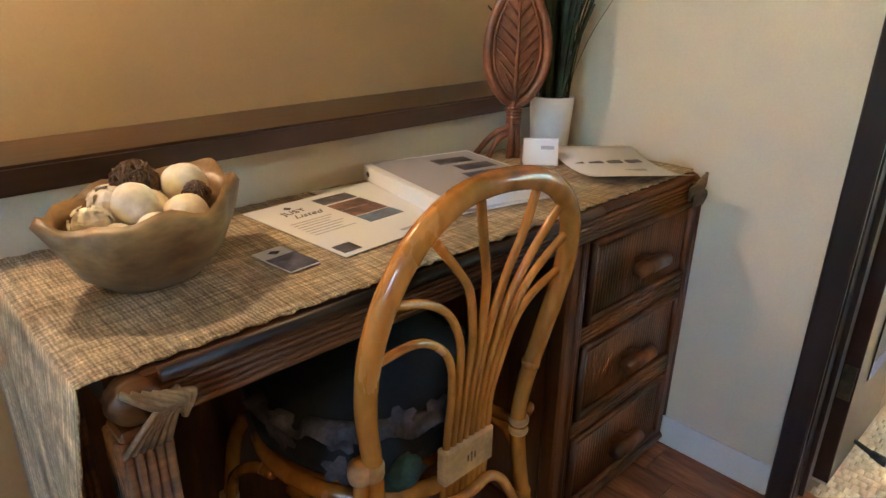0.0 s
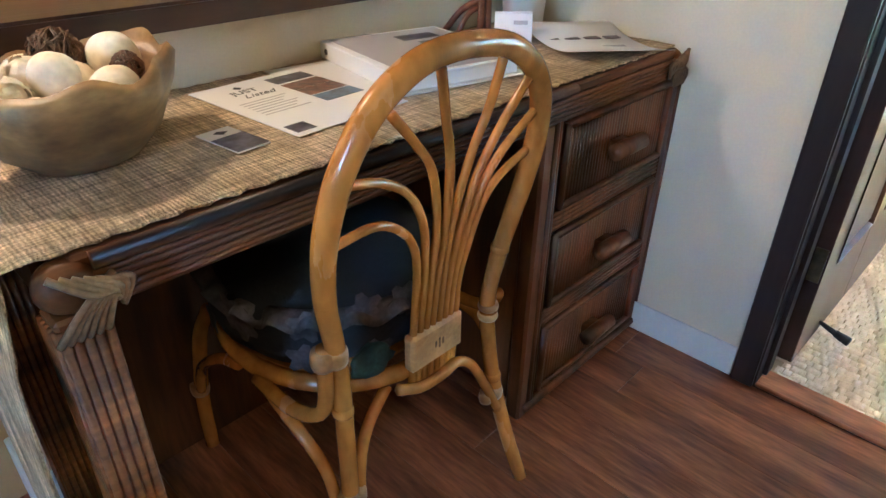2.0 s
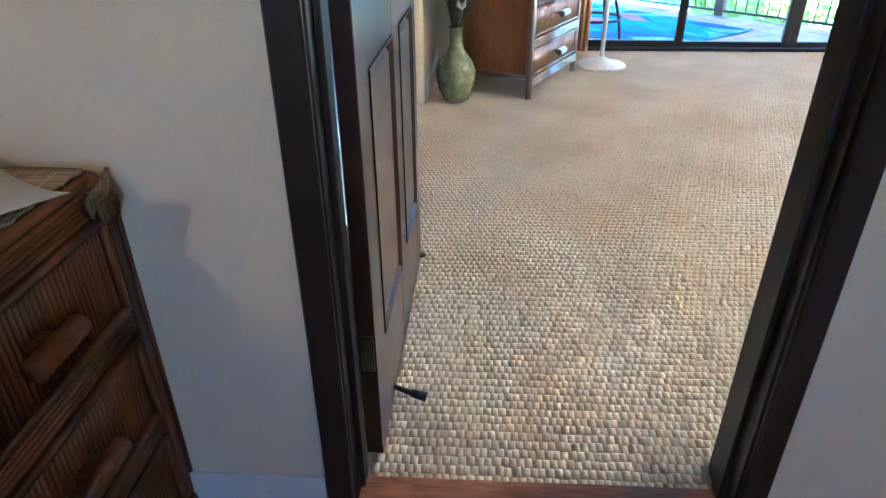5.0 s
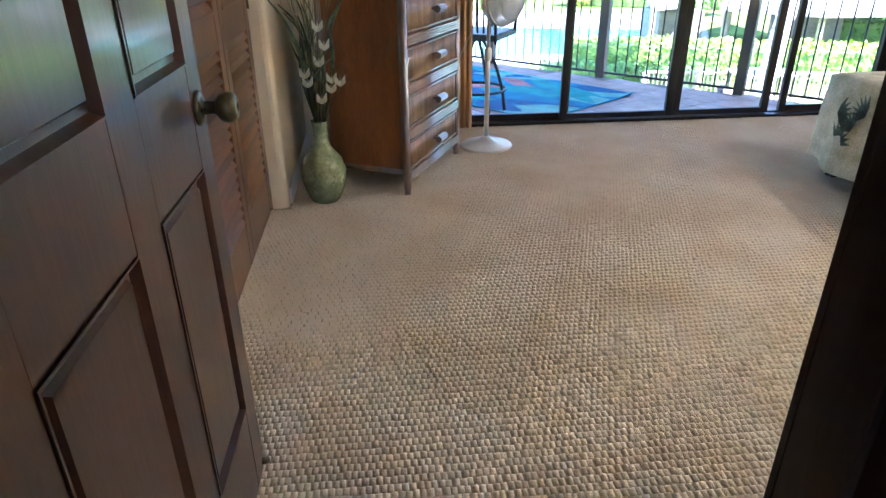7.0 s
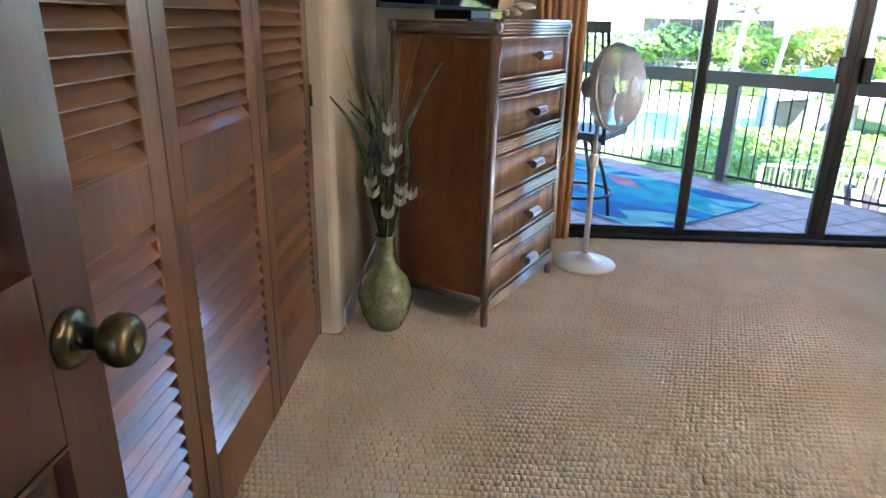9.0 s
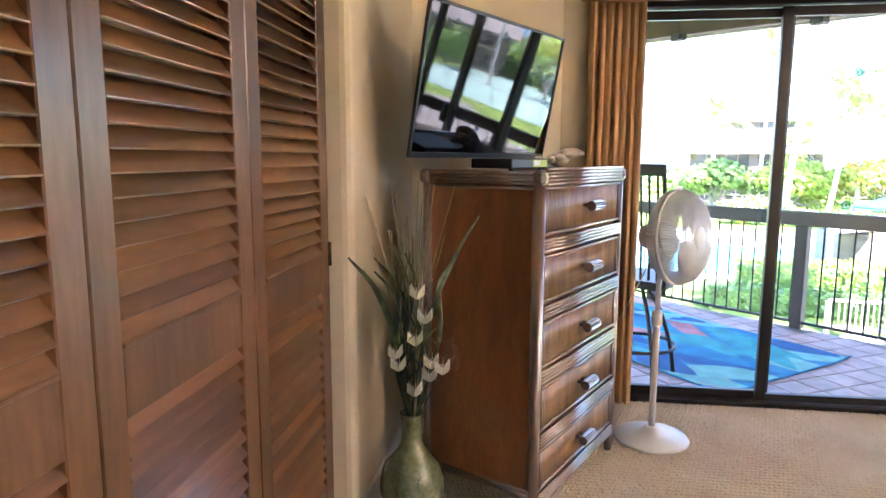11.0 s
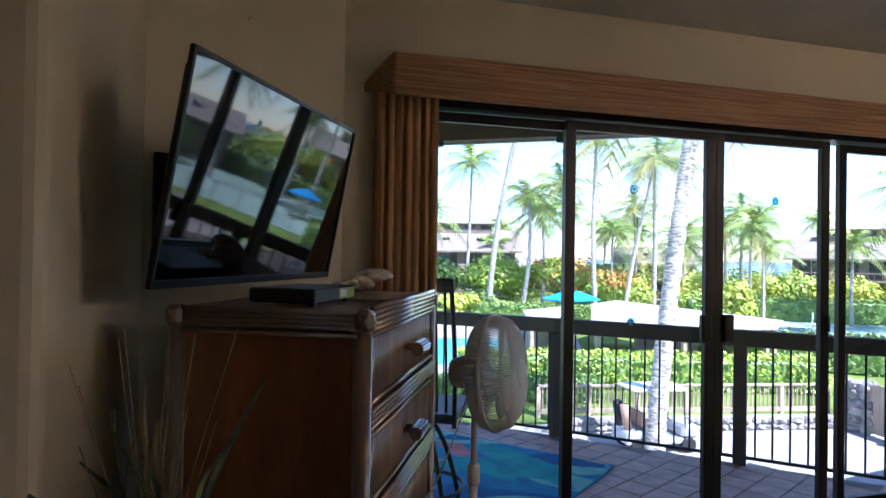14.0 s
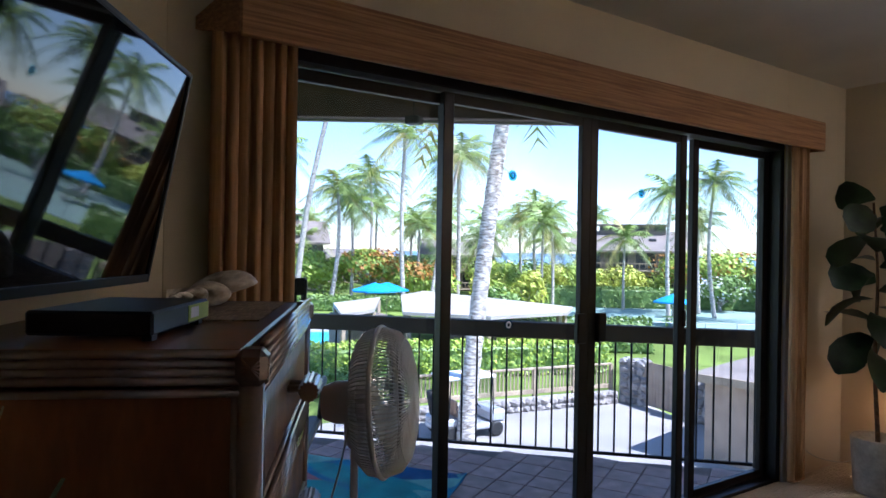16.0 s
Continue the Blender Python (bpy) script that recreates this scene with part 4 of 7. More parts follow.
def desk_papers():
    # large flyer
    f = thing("flyer", pose(0.66, 0.875, RT, 0, 0, 3.5), "white printed flyer with photographs lying on the runner", "paper")
    part("page", slab((-0.108, -0.14), (0.108, 0.14), 0, 0.0016), PAPER, f)
    mesh_part("lettering", text_mesh("JUST", 0.024), INK, f, "", False, pose(-0.040, 0.078, 0.0018))
    mesh_part("lettering", text_mesh("Listed", 0.024, 0.45), INK, f, "", False, pose(-0.030, 0.052, 0.0018))
    bm = bmesh.new()
    sheet(bm, [(-0.046, 0.108, 0.0021), (-0.038, 0.118, 0.0021), (-0.030, 0.108, 0.0021), (-0.038, 0.099, 0.0021)])
    part("emblem", bm, INK, f)
    for i, (y, mat) in enumerate(((0.098, PHOTO), (0.052, PHOTOB), (0.012, PHOTOB), (-0.030, PHOTOC))):
        part("photo", slab((0.022, y - 0.018), (0.100, y + 0.020), 0.0014, 0.0021), mat, f)
    part("photo", slab((-0.100, -0.128), (-0.066, -0.095), 0.0014, 0.0021), PHOTO, f)
    for i in range(7):
        part("text_line", slab((-0.085, 0.03 - i * 0.011), (0.0 - 0.01 * (i % 3), 0.033 - i * 0.011), 0.0014, 0.0019), GREYINK, f)
    part("text_line", slab((0.03, -0.118), (0.09, -0.110), 0.0014, 0.0019), GREYINK, f)
    f2 = thing("printed_sheet", pose(0.795, 0.905, RT - 0.0008, 0, 0, -7), "white printed sheet tucked under the flyer", "paper")
    part("page", slab((-0.100, -0.135), (0.095, 0.135), -0.0006, 0.0006), PAPER, f2)
    part("text_line", slab((0.02, -0.09), (0.08, -0.083), 0.0005, 0.0009), GREYINK, f2)
    # cards
    c = thing("business_card", pose(0.492, 0.782, RT, 0, 0, 6), "stack of small dark photo cards with a white corner", "card")
    part("card", slab((-0.026, -0.047), (0.026, 0.047), 0, 0.0022), PAPER, c)
    part("photo", slab((-0.0255, -0.046), (0.0255, 0.012), 0.0018, 0.0028), PHOTO, c)
    bm = bmesh.new()
    sheet(bm, [(-0.010, 0.030, 0.0029), (0.0, 0.020, 0.0029), (0.012, 0.028, 0.0029), (0.0, 0.036, 0.0029)])
    part("emblem", bm, INK, c)
    # binder
    b = thing("ring_binder", pose(0.945, 0.885, RT, 0, 0, -11), "white ring binder with a grey printed cover lying closed", "binder")
    part("cover", slab((-0.13, -0.15), (0.13, 0.15), 0.029, 0.0325, 0.001), PAPER, b)
    part("cover", slab((-0.13, -0.15), (0.13, 0.15), 0, 0.0035, 0.001), PAPER, b)
    part("spine", slab((-0.1335, -0.15), (-0.1295, 0.15), 0.001, 0.0315, 0.001), PAPER, b)
    part("pages", slab((-0.12, -0.14), (0.115, 0.14), 0.004, 0.026, 0.001), PAPER, b)
    part("cover_sheet", slab((-0.118, -0.14), (0.122, 0.14), 0.0326, 0.0331, 0.0002), GREYINK, b, "grey printed cover sheet")
    for i, y in enumerate((0.06, 0.0, -0.06)):
        part("photo", slab((0.0 + 0.02 * (i % 2), y), (0.085 + 0.02 * (i % 2), y + 0.042), 0.0332, 0.0336), PHOTO, b)
    bm = bmesh.new()
    lathe(bm, [(0.006, 0), (0.006, 0.001)], 12, Matrix.Translation((-0.1338, 0.125, 0.016)) @ Matrix.Rotation(radians(-90), 4, 'Y'))
    part("finger_hole", bm, INK, b)
    # curled leaflet
    bm = bmesh.new()
    prev = None
    for i in range(13):
        u = -0.14 + 0.28 * i / 12
        z = 0.004 + 0.018 * (abs(u) / 0.14) ** 2.2
        row = [bm.verts.new((u, -0.108, z)), bm.verts.new((u, 0.108, z + 0.006))]
        if prev:
            bm.faces.new((prev[0], prev[1], row[1], row[0]))
        prev = row
    lf = thing("leaflet", pose(1.322, 0.752, RT - 0.003, 0, 0, 58), "white leaflet with small photographs, slightly curled", "paper")
    pg = part("page", bm, PAPER, lf, "", True)
    pg.modifiers.new("thick", 'SOLIDIFY').thickness = 0.0008
    for i in range(4):
        part("photo", slab((0.035, 0.060 - i * 0.048), (0.058, 0.096 - i * 0.048), 0.0080, 0.0112 - i * 0.0006), PHOTO, lf)
    part("text_line", slab((-0.035, -0.06), (-0.020, 0.05), 0.0060, 0.0078), GREYINK, lf)
    # folded card
    t = thing("tent_card", pose(1.222, 0.888, RT, 0, 0, -46), "small white folded card standing on the desk", "card")
    bm = bmesh.new()
    m = Matrix.Rotation(radians(-14), 4, 'X')
    cbox(bm, (-0.040, -0.001, 0), (0.040, 0.001, 0.062), 0.0004, m)
    part("front", bm, PAPER, t)
    bm = bmesh.new()
    cbox(bm, (-0.040, -0.001, 0), (0.040, 0.001, 0.062), 0.0004, Matrix.Translation((0, 0.028, 0)) @ Matrix.Rotation(radians(14), 4, 'X'))
    part("back", bm, PAPER, t)
    part("text_line", box((0.0, -0.0025, 0.036), (0.03, -0.0008, 0.044), 0.0003, m), GREYINK, t)


desk_papers()


def carved_leaf():
    s = thing("carved_leaf", pose(1.235, 0.985, RT, 0, 0, -42), "carved reddish wooden leaf ornament on a twig stand", "ornament")
    bm = bmesh.new()
    n = 24
    half = []
    for i in range(n + 1):
        t = i / n
        w = 0.063 * math.sin(math.pi * t ** 0.80) ** 0.8 + 0.006
        half.append((w, 0.125 + 0.285 * t))
    rim = [(w, z) for w, z in half] + [(-w, z) for w, z in reversed(half)]
    tube(bm, [(x, 0, z) for x, z in rim], 0.0105, 8, closed=True)
    part("rim", bm, CARVED, s, "", True)
    bm = bmesh.new()
    ya = 0.004
    prev = None
    for w, z in half:
        row = [bm.verts.new((-w, ya, z)), bm.verts.new((0, ya - 0.006, z)), bm.verts.new((w, ya, z))]
        if prev:
            bm.faces.new((prev[0], prev[1], row[1], row[0])), bm.faces.new((prev[1], prev[2], row[2], row[1]))
        prev = row
    bk = part("leaf_panel", bm, CARVED, s)
    bk.modifiers.new("thick", 'SOLIDIFY').thickness = 0.008
    part("midrib", tube(bmesh.new(), [(0, -0.006, 0.12), (0, -0.009, 0.27), (0, -0.006, 0.40)], [0.006, 0.004, 0.002], 6), CARVED, s, "", True)
    for i in range(8):
        z = 0.15 + i * 0.028
        t = (z - 0.125) / 0.285
        w = 0.050 * math.sin(math.pi * t ** 0.8) ** 0.8
        for sgn in (-1, 1):
            part("vein", tube(bmesh.new(), [(0, -0.004, z), (sgn * w, -0.001, z + 0.045)], [0.0036, 0.0018], 6), CARVED, s, "", True)
    inner = [(w * 0.78, 0.145 + (z - 0.125) * 0.86) for w, z in half]
    part("inner_rim", tube(bmesh.new(), [(x, -0.003, z) for x, z in inner + [(-w, z) for w, z in reversed(inner)]], 0.0032, 6, closed=True), CARVED, s, "", True)
    bm = bmesh.new()
    for k, (x, y) in enumerate(((-0.006, -0.010), (0.008, -0.004), (0.0, 0.010))):
        tube(bm, curve([(x * 1.2, y, 0.0), (x, y, 0.07), (x * 0.6, y * 0.5, 0.135)], 4), 0.0085, 7)
    tube(bm, curve([(0, 0, 0.075), (-0.045, 0.018, 0.05), (-0.085, 0.03, 0.0)], 5), 0.0075, 7)
    tube(bm, curve([(0, 0, 0.062), (-0.035, -0.012, 0.045), (-0.06, -0.018, 0.0)], 5), 0.0065, 7)
    tube(bm, curve([(0, 0, 0.07), (0.012, 0.045, 0.05), (0.02, 0.075, 0.0)], 5), 0.007, 7)
    part("twig_stand", bm, CARVED, s, "", True)
    bm = bmesh.new()
    for i in range(6):
        lathe(bm, [(0.017, -0.003), (0.019, 0), (0.017, 0.003)], 10, Matrix.Translation((0, 0, 0.085 + i * 0.0068)))
    part("binding", bm, CARVED, s, "", True)


carved_leaf()


def potted_grass():
    p = thing("potted_grass", pose(1.400, 1.000, RT), "white ceramic pot of dark green artificial grass", "potted plant")
    bm = bmesh.new()
    lathe(bm, [(0.02, 0), (0.044, 0), (0.048, 0.004), (0.056, 0.128), (0.053, 0.130), (0.050, 0.115), (0.02, 0.112)], 36)
    part("pot", bm, CERAMIC, p, "", True)
    rng = random.Random(3)
    bm = bmesh.new()
    for k in range(150):
        a, r = rng.uniform(0, 6.28), rng.uniform(0, 0.042)
        lean, h = rng.gauss(0, 0.05) + (0.16 if rng.random() < 0.06 else 0), rng.uniform(0.20, 0.42)
        bx, by = r * math.cos(a), r * math.sin(a)
        ex, ey = bx * 1.6 + lean * math.cos(a), by * 1.6 + lean * math.sin(a)
        ex = min(ex, 0.085)
        ey = min(ey, 0.075)
        pts = curve([(bx, by, 0.112), ((bx + ex) / 2 * 0.9, (by + ey) / 2 * 0.9, 0.112 + h * 0.55), (ex, ey, 0.112 + h)], 4)
        blade(bm, pts, [0.0018 + 0.0016 * math.sin(math.pi * i / len(pts)) for i in range(len(pts))], up=Vector((math.cos(a * 3), math.sin(a * 3), 0.3)))
    part("grass_blades", bm, GRASSM, p)


potted_grass()


def table_lamp():
    l = thing("table_lamp", pose(0.165, 1.105, 0.906), "table lamp with a clear glass base standing on the ledge", "lamp")
    part("base", lathe(bmesh.new(), [(0.001, 0.004), (0.046, 0.0), (0.050, 0.006), (0.052, 0.09), (0.047, 0.15), (0.026, 0.20), (0.016, 0.23), (0.001, 0.23)], 32), glass("greenish_glass", (0.88, 0.95, 0.86), 0.92), l, "clear greenish glass body", True)
    part("stem", tube(bmesh.new(), [(0, 0, 0.23), (0, 0, 0.525)], 0.007, 8), BRASS, l, "", True)
    cloth = bpy.data.materials.new("lamp_shade_cloth")
    cloth.use_nodes = True
    n, k = cloth.node_tree.nodes, cloth.node_tree.links
    tl, df, mx = n.new("ShaderNodeBsdfTranslucent"), n.new("ShaderNodeBsdfDiffuse"), n.new("ShaderNodeMixShader")
    tl.inputs[0].default_value, df.inputs[0].default_value = (0.85, 0.74, 0.58, 1), (0.7, 0.62, 0.5, 1)
    mx.inputs[0].default_value = 0.4
    k.new(tl.outputs[0], mx.inputs[1])
    k.new(df.outputs[0], mx.inputs[2])
    k.new(mx.outputs[0], n["Material Output"].inputs["Surface"])
    sh = part("shade", lathe(bmesh.new(), [(0.080, 0.585), (0.078, 0.59), (0.055, 0.76)], 32, None, False), cloth, l, "pale fabric shade", True)
    sh.modifiers.new("thick", 'SOLIDIFY').thickness = 0.0015


table_lamp()


# ---- dresser ----
def dresser():
    W, D, H = 0.81, 0.50, 1.295
    d = thing("dresser", pose(4.437, -0.258, 0, 0, 0, -26.6), "tall reddish rattan chest with five reeded drawers", "dresser")
    for x in (0.018, W - 0.018):
        for y in (0.018, D - 0.018):
            bm = bmesh.new()
            tube(bm, [(x, y, 0.0), (x, y, 0.05), (x, y, H - 0.03)], [0.015, 0.019, 0.019], 12)
            part("post", bm, REED, d, "", True)
    part("carcass", box((0.030, 0.030, 0.115), (W - 0.030, D - 0.012, H - 0.035), 0.002), DRESSER, d)
    for x0, x1 in ((0.008, 0.014), (W - 0.014, W - 0.008)):
        part("side_panel", box((x0, 0.034, 0.14), (x1, D - 0.034, H - 0.055), 0.002), DRESSER, d, "plain reddish side panel")
    for x in (0.010, W - 0.010):
        bm = bmesh.new()
        for y in (0.036, D - 0.036):
            tube(bm, [(x, y, 0.13), (x, y, H - 0.05)], 0.006, 6)
        for z in (0.125, 0.140, H - 0.062):
            tube(bm, [(x, 0.03, z), (x, D - 0.03, z)], 0.0075, 6)
        for i in range(4):
            tube(bm, [(x - 0.004, 0.02, H - 0.045 + i * 0.0115), (x - 0.004, D - 0.02, H - 0.045 + i * 0.0115)], 0.0068, 7)
        part("side_moulding", bm, REED, d, "", True)
    bm = bmesh.new()
    cbox(bm, (0.02, 0.03, H - 0.030), (W - 0.02, D - 0.02, H - 0.006), 0.004)
    part("top", bm, DRESSER, d)
    for x in (0.012, W - 0.012):
        for y in (0.014, D - 0.014):
            bm = bmesh.new()
            cbox(bm, (x - 0.0215, y - 0.0215, H - 0.052), (x + 0.0215, y + 0.0215, H - 0.002), 0.012)
            knot = part("corner_knot", bm, REED, d)
            for q in range(5):
                u = -0.018 + q * 0.009
                e = math.copysign(0.0212, y - D / 2)
                part("wrap_strip", tube(bmesh.new(), [(x - 0.012, y + e, H - 0.028 + u * 0.7), (x + 0.012, y + e, H - 0.026 - u * 0.7)], 0.0016, 5), REED, knot, "", True)
                e = math.copysign(0.0212, x - W / 2)
                part("wrap_strip", tube(bmesh.new(), [(x + e, y - 0.012, H - 0.028 + u * 0.7), (x + e, y + 0.012, H - 0.026 - u * 0.7)], 0.0016, 5), REED, knot, "", True)
    # horizontal reeded rails on the front
    zs = [H - 0.024, 1.035, 0.800, 0.565, 0.330, 0.108]
    for k, z in enumerate(zs):
        bm = bmesh.new()
        n = 5 if k == 0 else 4
        for i in range(n):
            tube(bm, [(0.030, 0.004 if k else 0.002, z + (i - (n - 1) / 2) * 0.0125), (W - 0.030, 0.004 if k else 0.002, z + (i - (n - 1) / 2) * 0.0125)], 0.0072, 8)
        part("reeded_rail", bm, REED, d, "glossy reeded rail", True)
    for a, b in zip(zs, zs[1:]):
        z1, z0 = a - 0.036, b + 0.036
        bm = bmesh.new()
        cbox(bm, (0.040, 0.012, z0), (W - 0.040, 0.03, z1), 0.002)
        dr = part("drawer", bm, DRAWER, d)
        bm = bmesh.new()
        reeded(bm, (0.056, z0 + 0.010), (W - 0.056, z1 - 0.010), 64, 2, y=0.013)
        part("reed_panel", bm, DRAWER, dr, "split reed drawer front", True)
        bm = bmesh.new()
        for z in (z0 + 0.004, z1 - 0.004):
            tube(bm, [(0.036, 0.008, z), (W - 0.036, 0.008, z)], 0.0072, 8)
        for x in (0.046, W - 0.046):
            tube(bm, [(x, 0.009, z0 + 0.008), (x, 0.009, z1 - 0.008)], 0.0085, 8)
        part("drawer_edge", bm, REED, dr, "", True)
        bm = bmesh.new()
        zc, xc = (z0 + z1) / 2 + 0.004, W * 0.5
        ends = []
        for x in (xc - 0.053, xc - 0.050, xc + 0.050, xc + 0.053):
            k = 0.9 if abs(x - xc) > 0.052 else 1.0
            ends.append([bm.verts.new((x, -0.034 + k * (0.0175 + 0.0034 * (i % 2)) * math.cos(2 * math.pi * i / 28), zc + k * (0.0175 + 0.0034 * (i % 2)) * math.sin(2 * math.pi * i / 28))) for i in range(28)])
        for q, w in zip(ends, ends[1:]):
            bridge(bm, q, w)
        bm.faces.new(ends[0]), bm.faces.new(ends[-1])
        part("handle", bm, REED, dr, "reeded roll handle")
        bm = bmesh.new()
        for x in (xc - 0.02, xc + 0.02):
            tube(bm, [(x, -0.03, zc), (x, 0.012, zc)], 0.008, 8)
        part("handle_stem", bm, REED, dr)
    # woven mat and the shell on top
    M = pose(4.437, -0.258, 0, 0, 0, -26.6)
    mat_ob = single("place_mat", box((0.36, 0.06, 0), (0.76, 0.34, 0.003), 0.001), weave("straw_mat", (0.50, 0.35, 0.19), (0.38, 0.25, 0.13), 90, 50), "thin woven straw mat under the shell", "mat", m=M @ Matrix.Translation((0, 0, H - 0.0055)))
    return M, H


DM, DH = dresser()


def conch():
    bm = bmesh.new()
    n = 120
    prev = None
    for i in range(n):
        t = i / (n - 1)
        a = t * 6.28 * 4.2
        grow = math.exp(-2.6 * t)
        c = Vector((-0.09 + 0.19 * t ** 0.8, 0.032 * grow * math.cos(a), 0.032 * grow * math.sin(a)))
        r = 0.047 * grow + 0.0015
        d = Vector((0.35, -math.sin(a), math.cos(a))).normalized()
        s = Vector((1, 0, 0)) - d * d.x
        s.normalize()
        q = ring(bm, c, s, d.cross(s), r * (1 + 0.10 * math.sin(a * 2.5)), 14)
        if prev:
            bridge(bm, prev, q)
        else:
            bm.faces.new(q)
        prev = q
    bm.faces.new(prev)
    # flared lip
    rows = []
    for i in range(9):
        u = i / 8
        rows.append([bm.verts.new((-0.10 + 0.15 * u, -0.040 - 0.055 * v * math.sin(math.pi * (0.15 + 0.8 * u)), 0.03 * (1 - v) - 0.045 * v * v)) for v in (0, 0.35, 0.7, 1.0)])
    for a, b in zip(rows, rows[1:]):
        for k in range(3):
            bm.faces.new((a[k], a[k + 1], b[k + 1], b[k]))
    single("conch_shell", bm, SHELL, "large pale conch shell lying on the dresser", "shell", smooth=True, m=DM @ pose(0.50, 0.20, DH + 0.036, 12, 0, 165) @ Matrix.Diagonal((1.15, 0.95, 0.62, 1)))


conch()


def set_top_box():
    s = thing("cable_box", DM @ pose(0.05, 0.19, DH - 0.006, 0, 0, -4), "flat black cable receiver box with a label", "cable box")
    part("case", box((0.04, -0.02, 0.008), (0.30, 0.16, 0.044), 0.004), TVB, s)
    for x in (0.05, 0.26):
        part("foot", box((x, -0.015, 0), (x + 0.02, 0.0, 0.0085), 0.001), BLACKR, s)
    part("sticker", box((0.19, -0.0212, 0.012), (0.295, -0.0196, 0.040), 0.0003), GREENL, s, "pale yellow-green paper label")
    part("sticker", box((0.20, -0.0216, 0.018), (0.24, -0.0209, 0.036), 0.0002), PAPER, s)


set_top_box()


def television():
    u = Vector((0.870, -0.493, 0.0)).normalized()
    ang = math.degrees(math.atan2(u.y, u.x))
    W, H = 0.985, 0.548
    t = thing("television", pose(4.530, 0.209, 1.335, 0, 0, ang) @ pose(0, 0.010, 0, 10.8), "black flat-screen television on a wall arm reflecting the garden", "television")
    part("back_case", box((0.035, 0.010, 0.03), (W - 0.035, 0.045, H - 0.03), 0.012), TVB, t)
    bm = bmesh.new()
    for lo, hi in (((0, -0.004, 0), (0.011, 0.006, H)), ((W - 0.011, -0.004, 0), (W, 0.006, H)), ((0.011, -0.004, 0), (W - 0.011, 0.006, 0.020)), ((0.011, -0.004, H - 0.011), (W - 0.011, 0.006, H))):
        cbox(bm, lo, (hi[0], 0.0105, hi[2]), 0.0015)
    part("bezel", bm, TVB, t)
    part("screen", box((0.011, 0.001, 0.020), (W - 0.011, 0.0100, H - 0.011), 0.0002), TVS, t, "glossy dark screen")
    part("housing", box((0.16, 0.045, 0.06), (W - 0.16, 0.085, H - 0.14), 0.01), TVB, t)
    b = thing("tv_bracket", pose(5.497, 0.278, 1.58, 0, 0, -68), "black articulated wall bracket of the television", "bracket")
    part("wall_plate", box((-0.07, -0.035, -0.19), (0.07, -0.002, 0.19), 0.004), TVB, b)
    bm = bmesh.new()
    for z in (-0.05, 0.05):
        tube(bm, [(0.0, -0.03, z), (0.02, -0.16, z), (0.16, -0.42, z * 0.4 - 0.03)], 0.016, 8)
    part("arm", bm, TVB, b)


television()


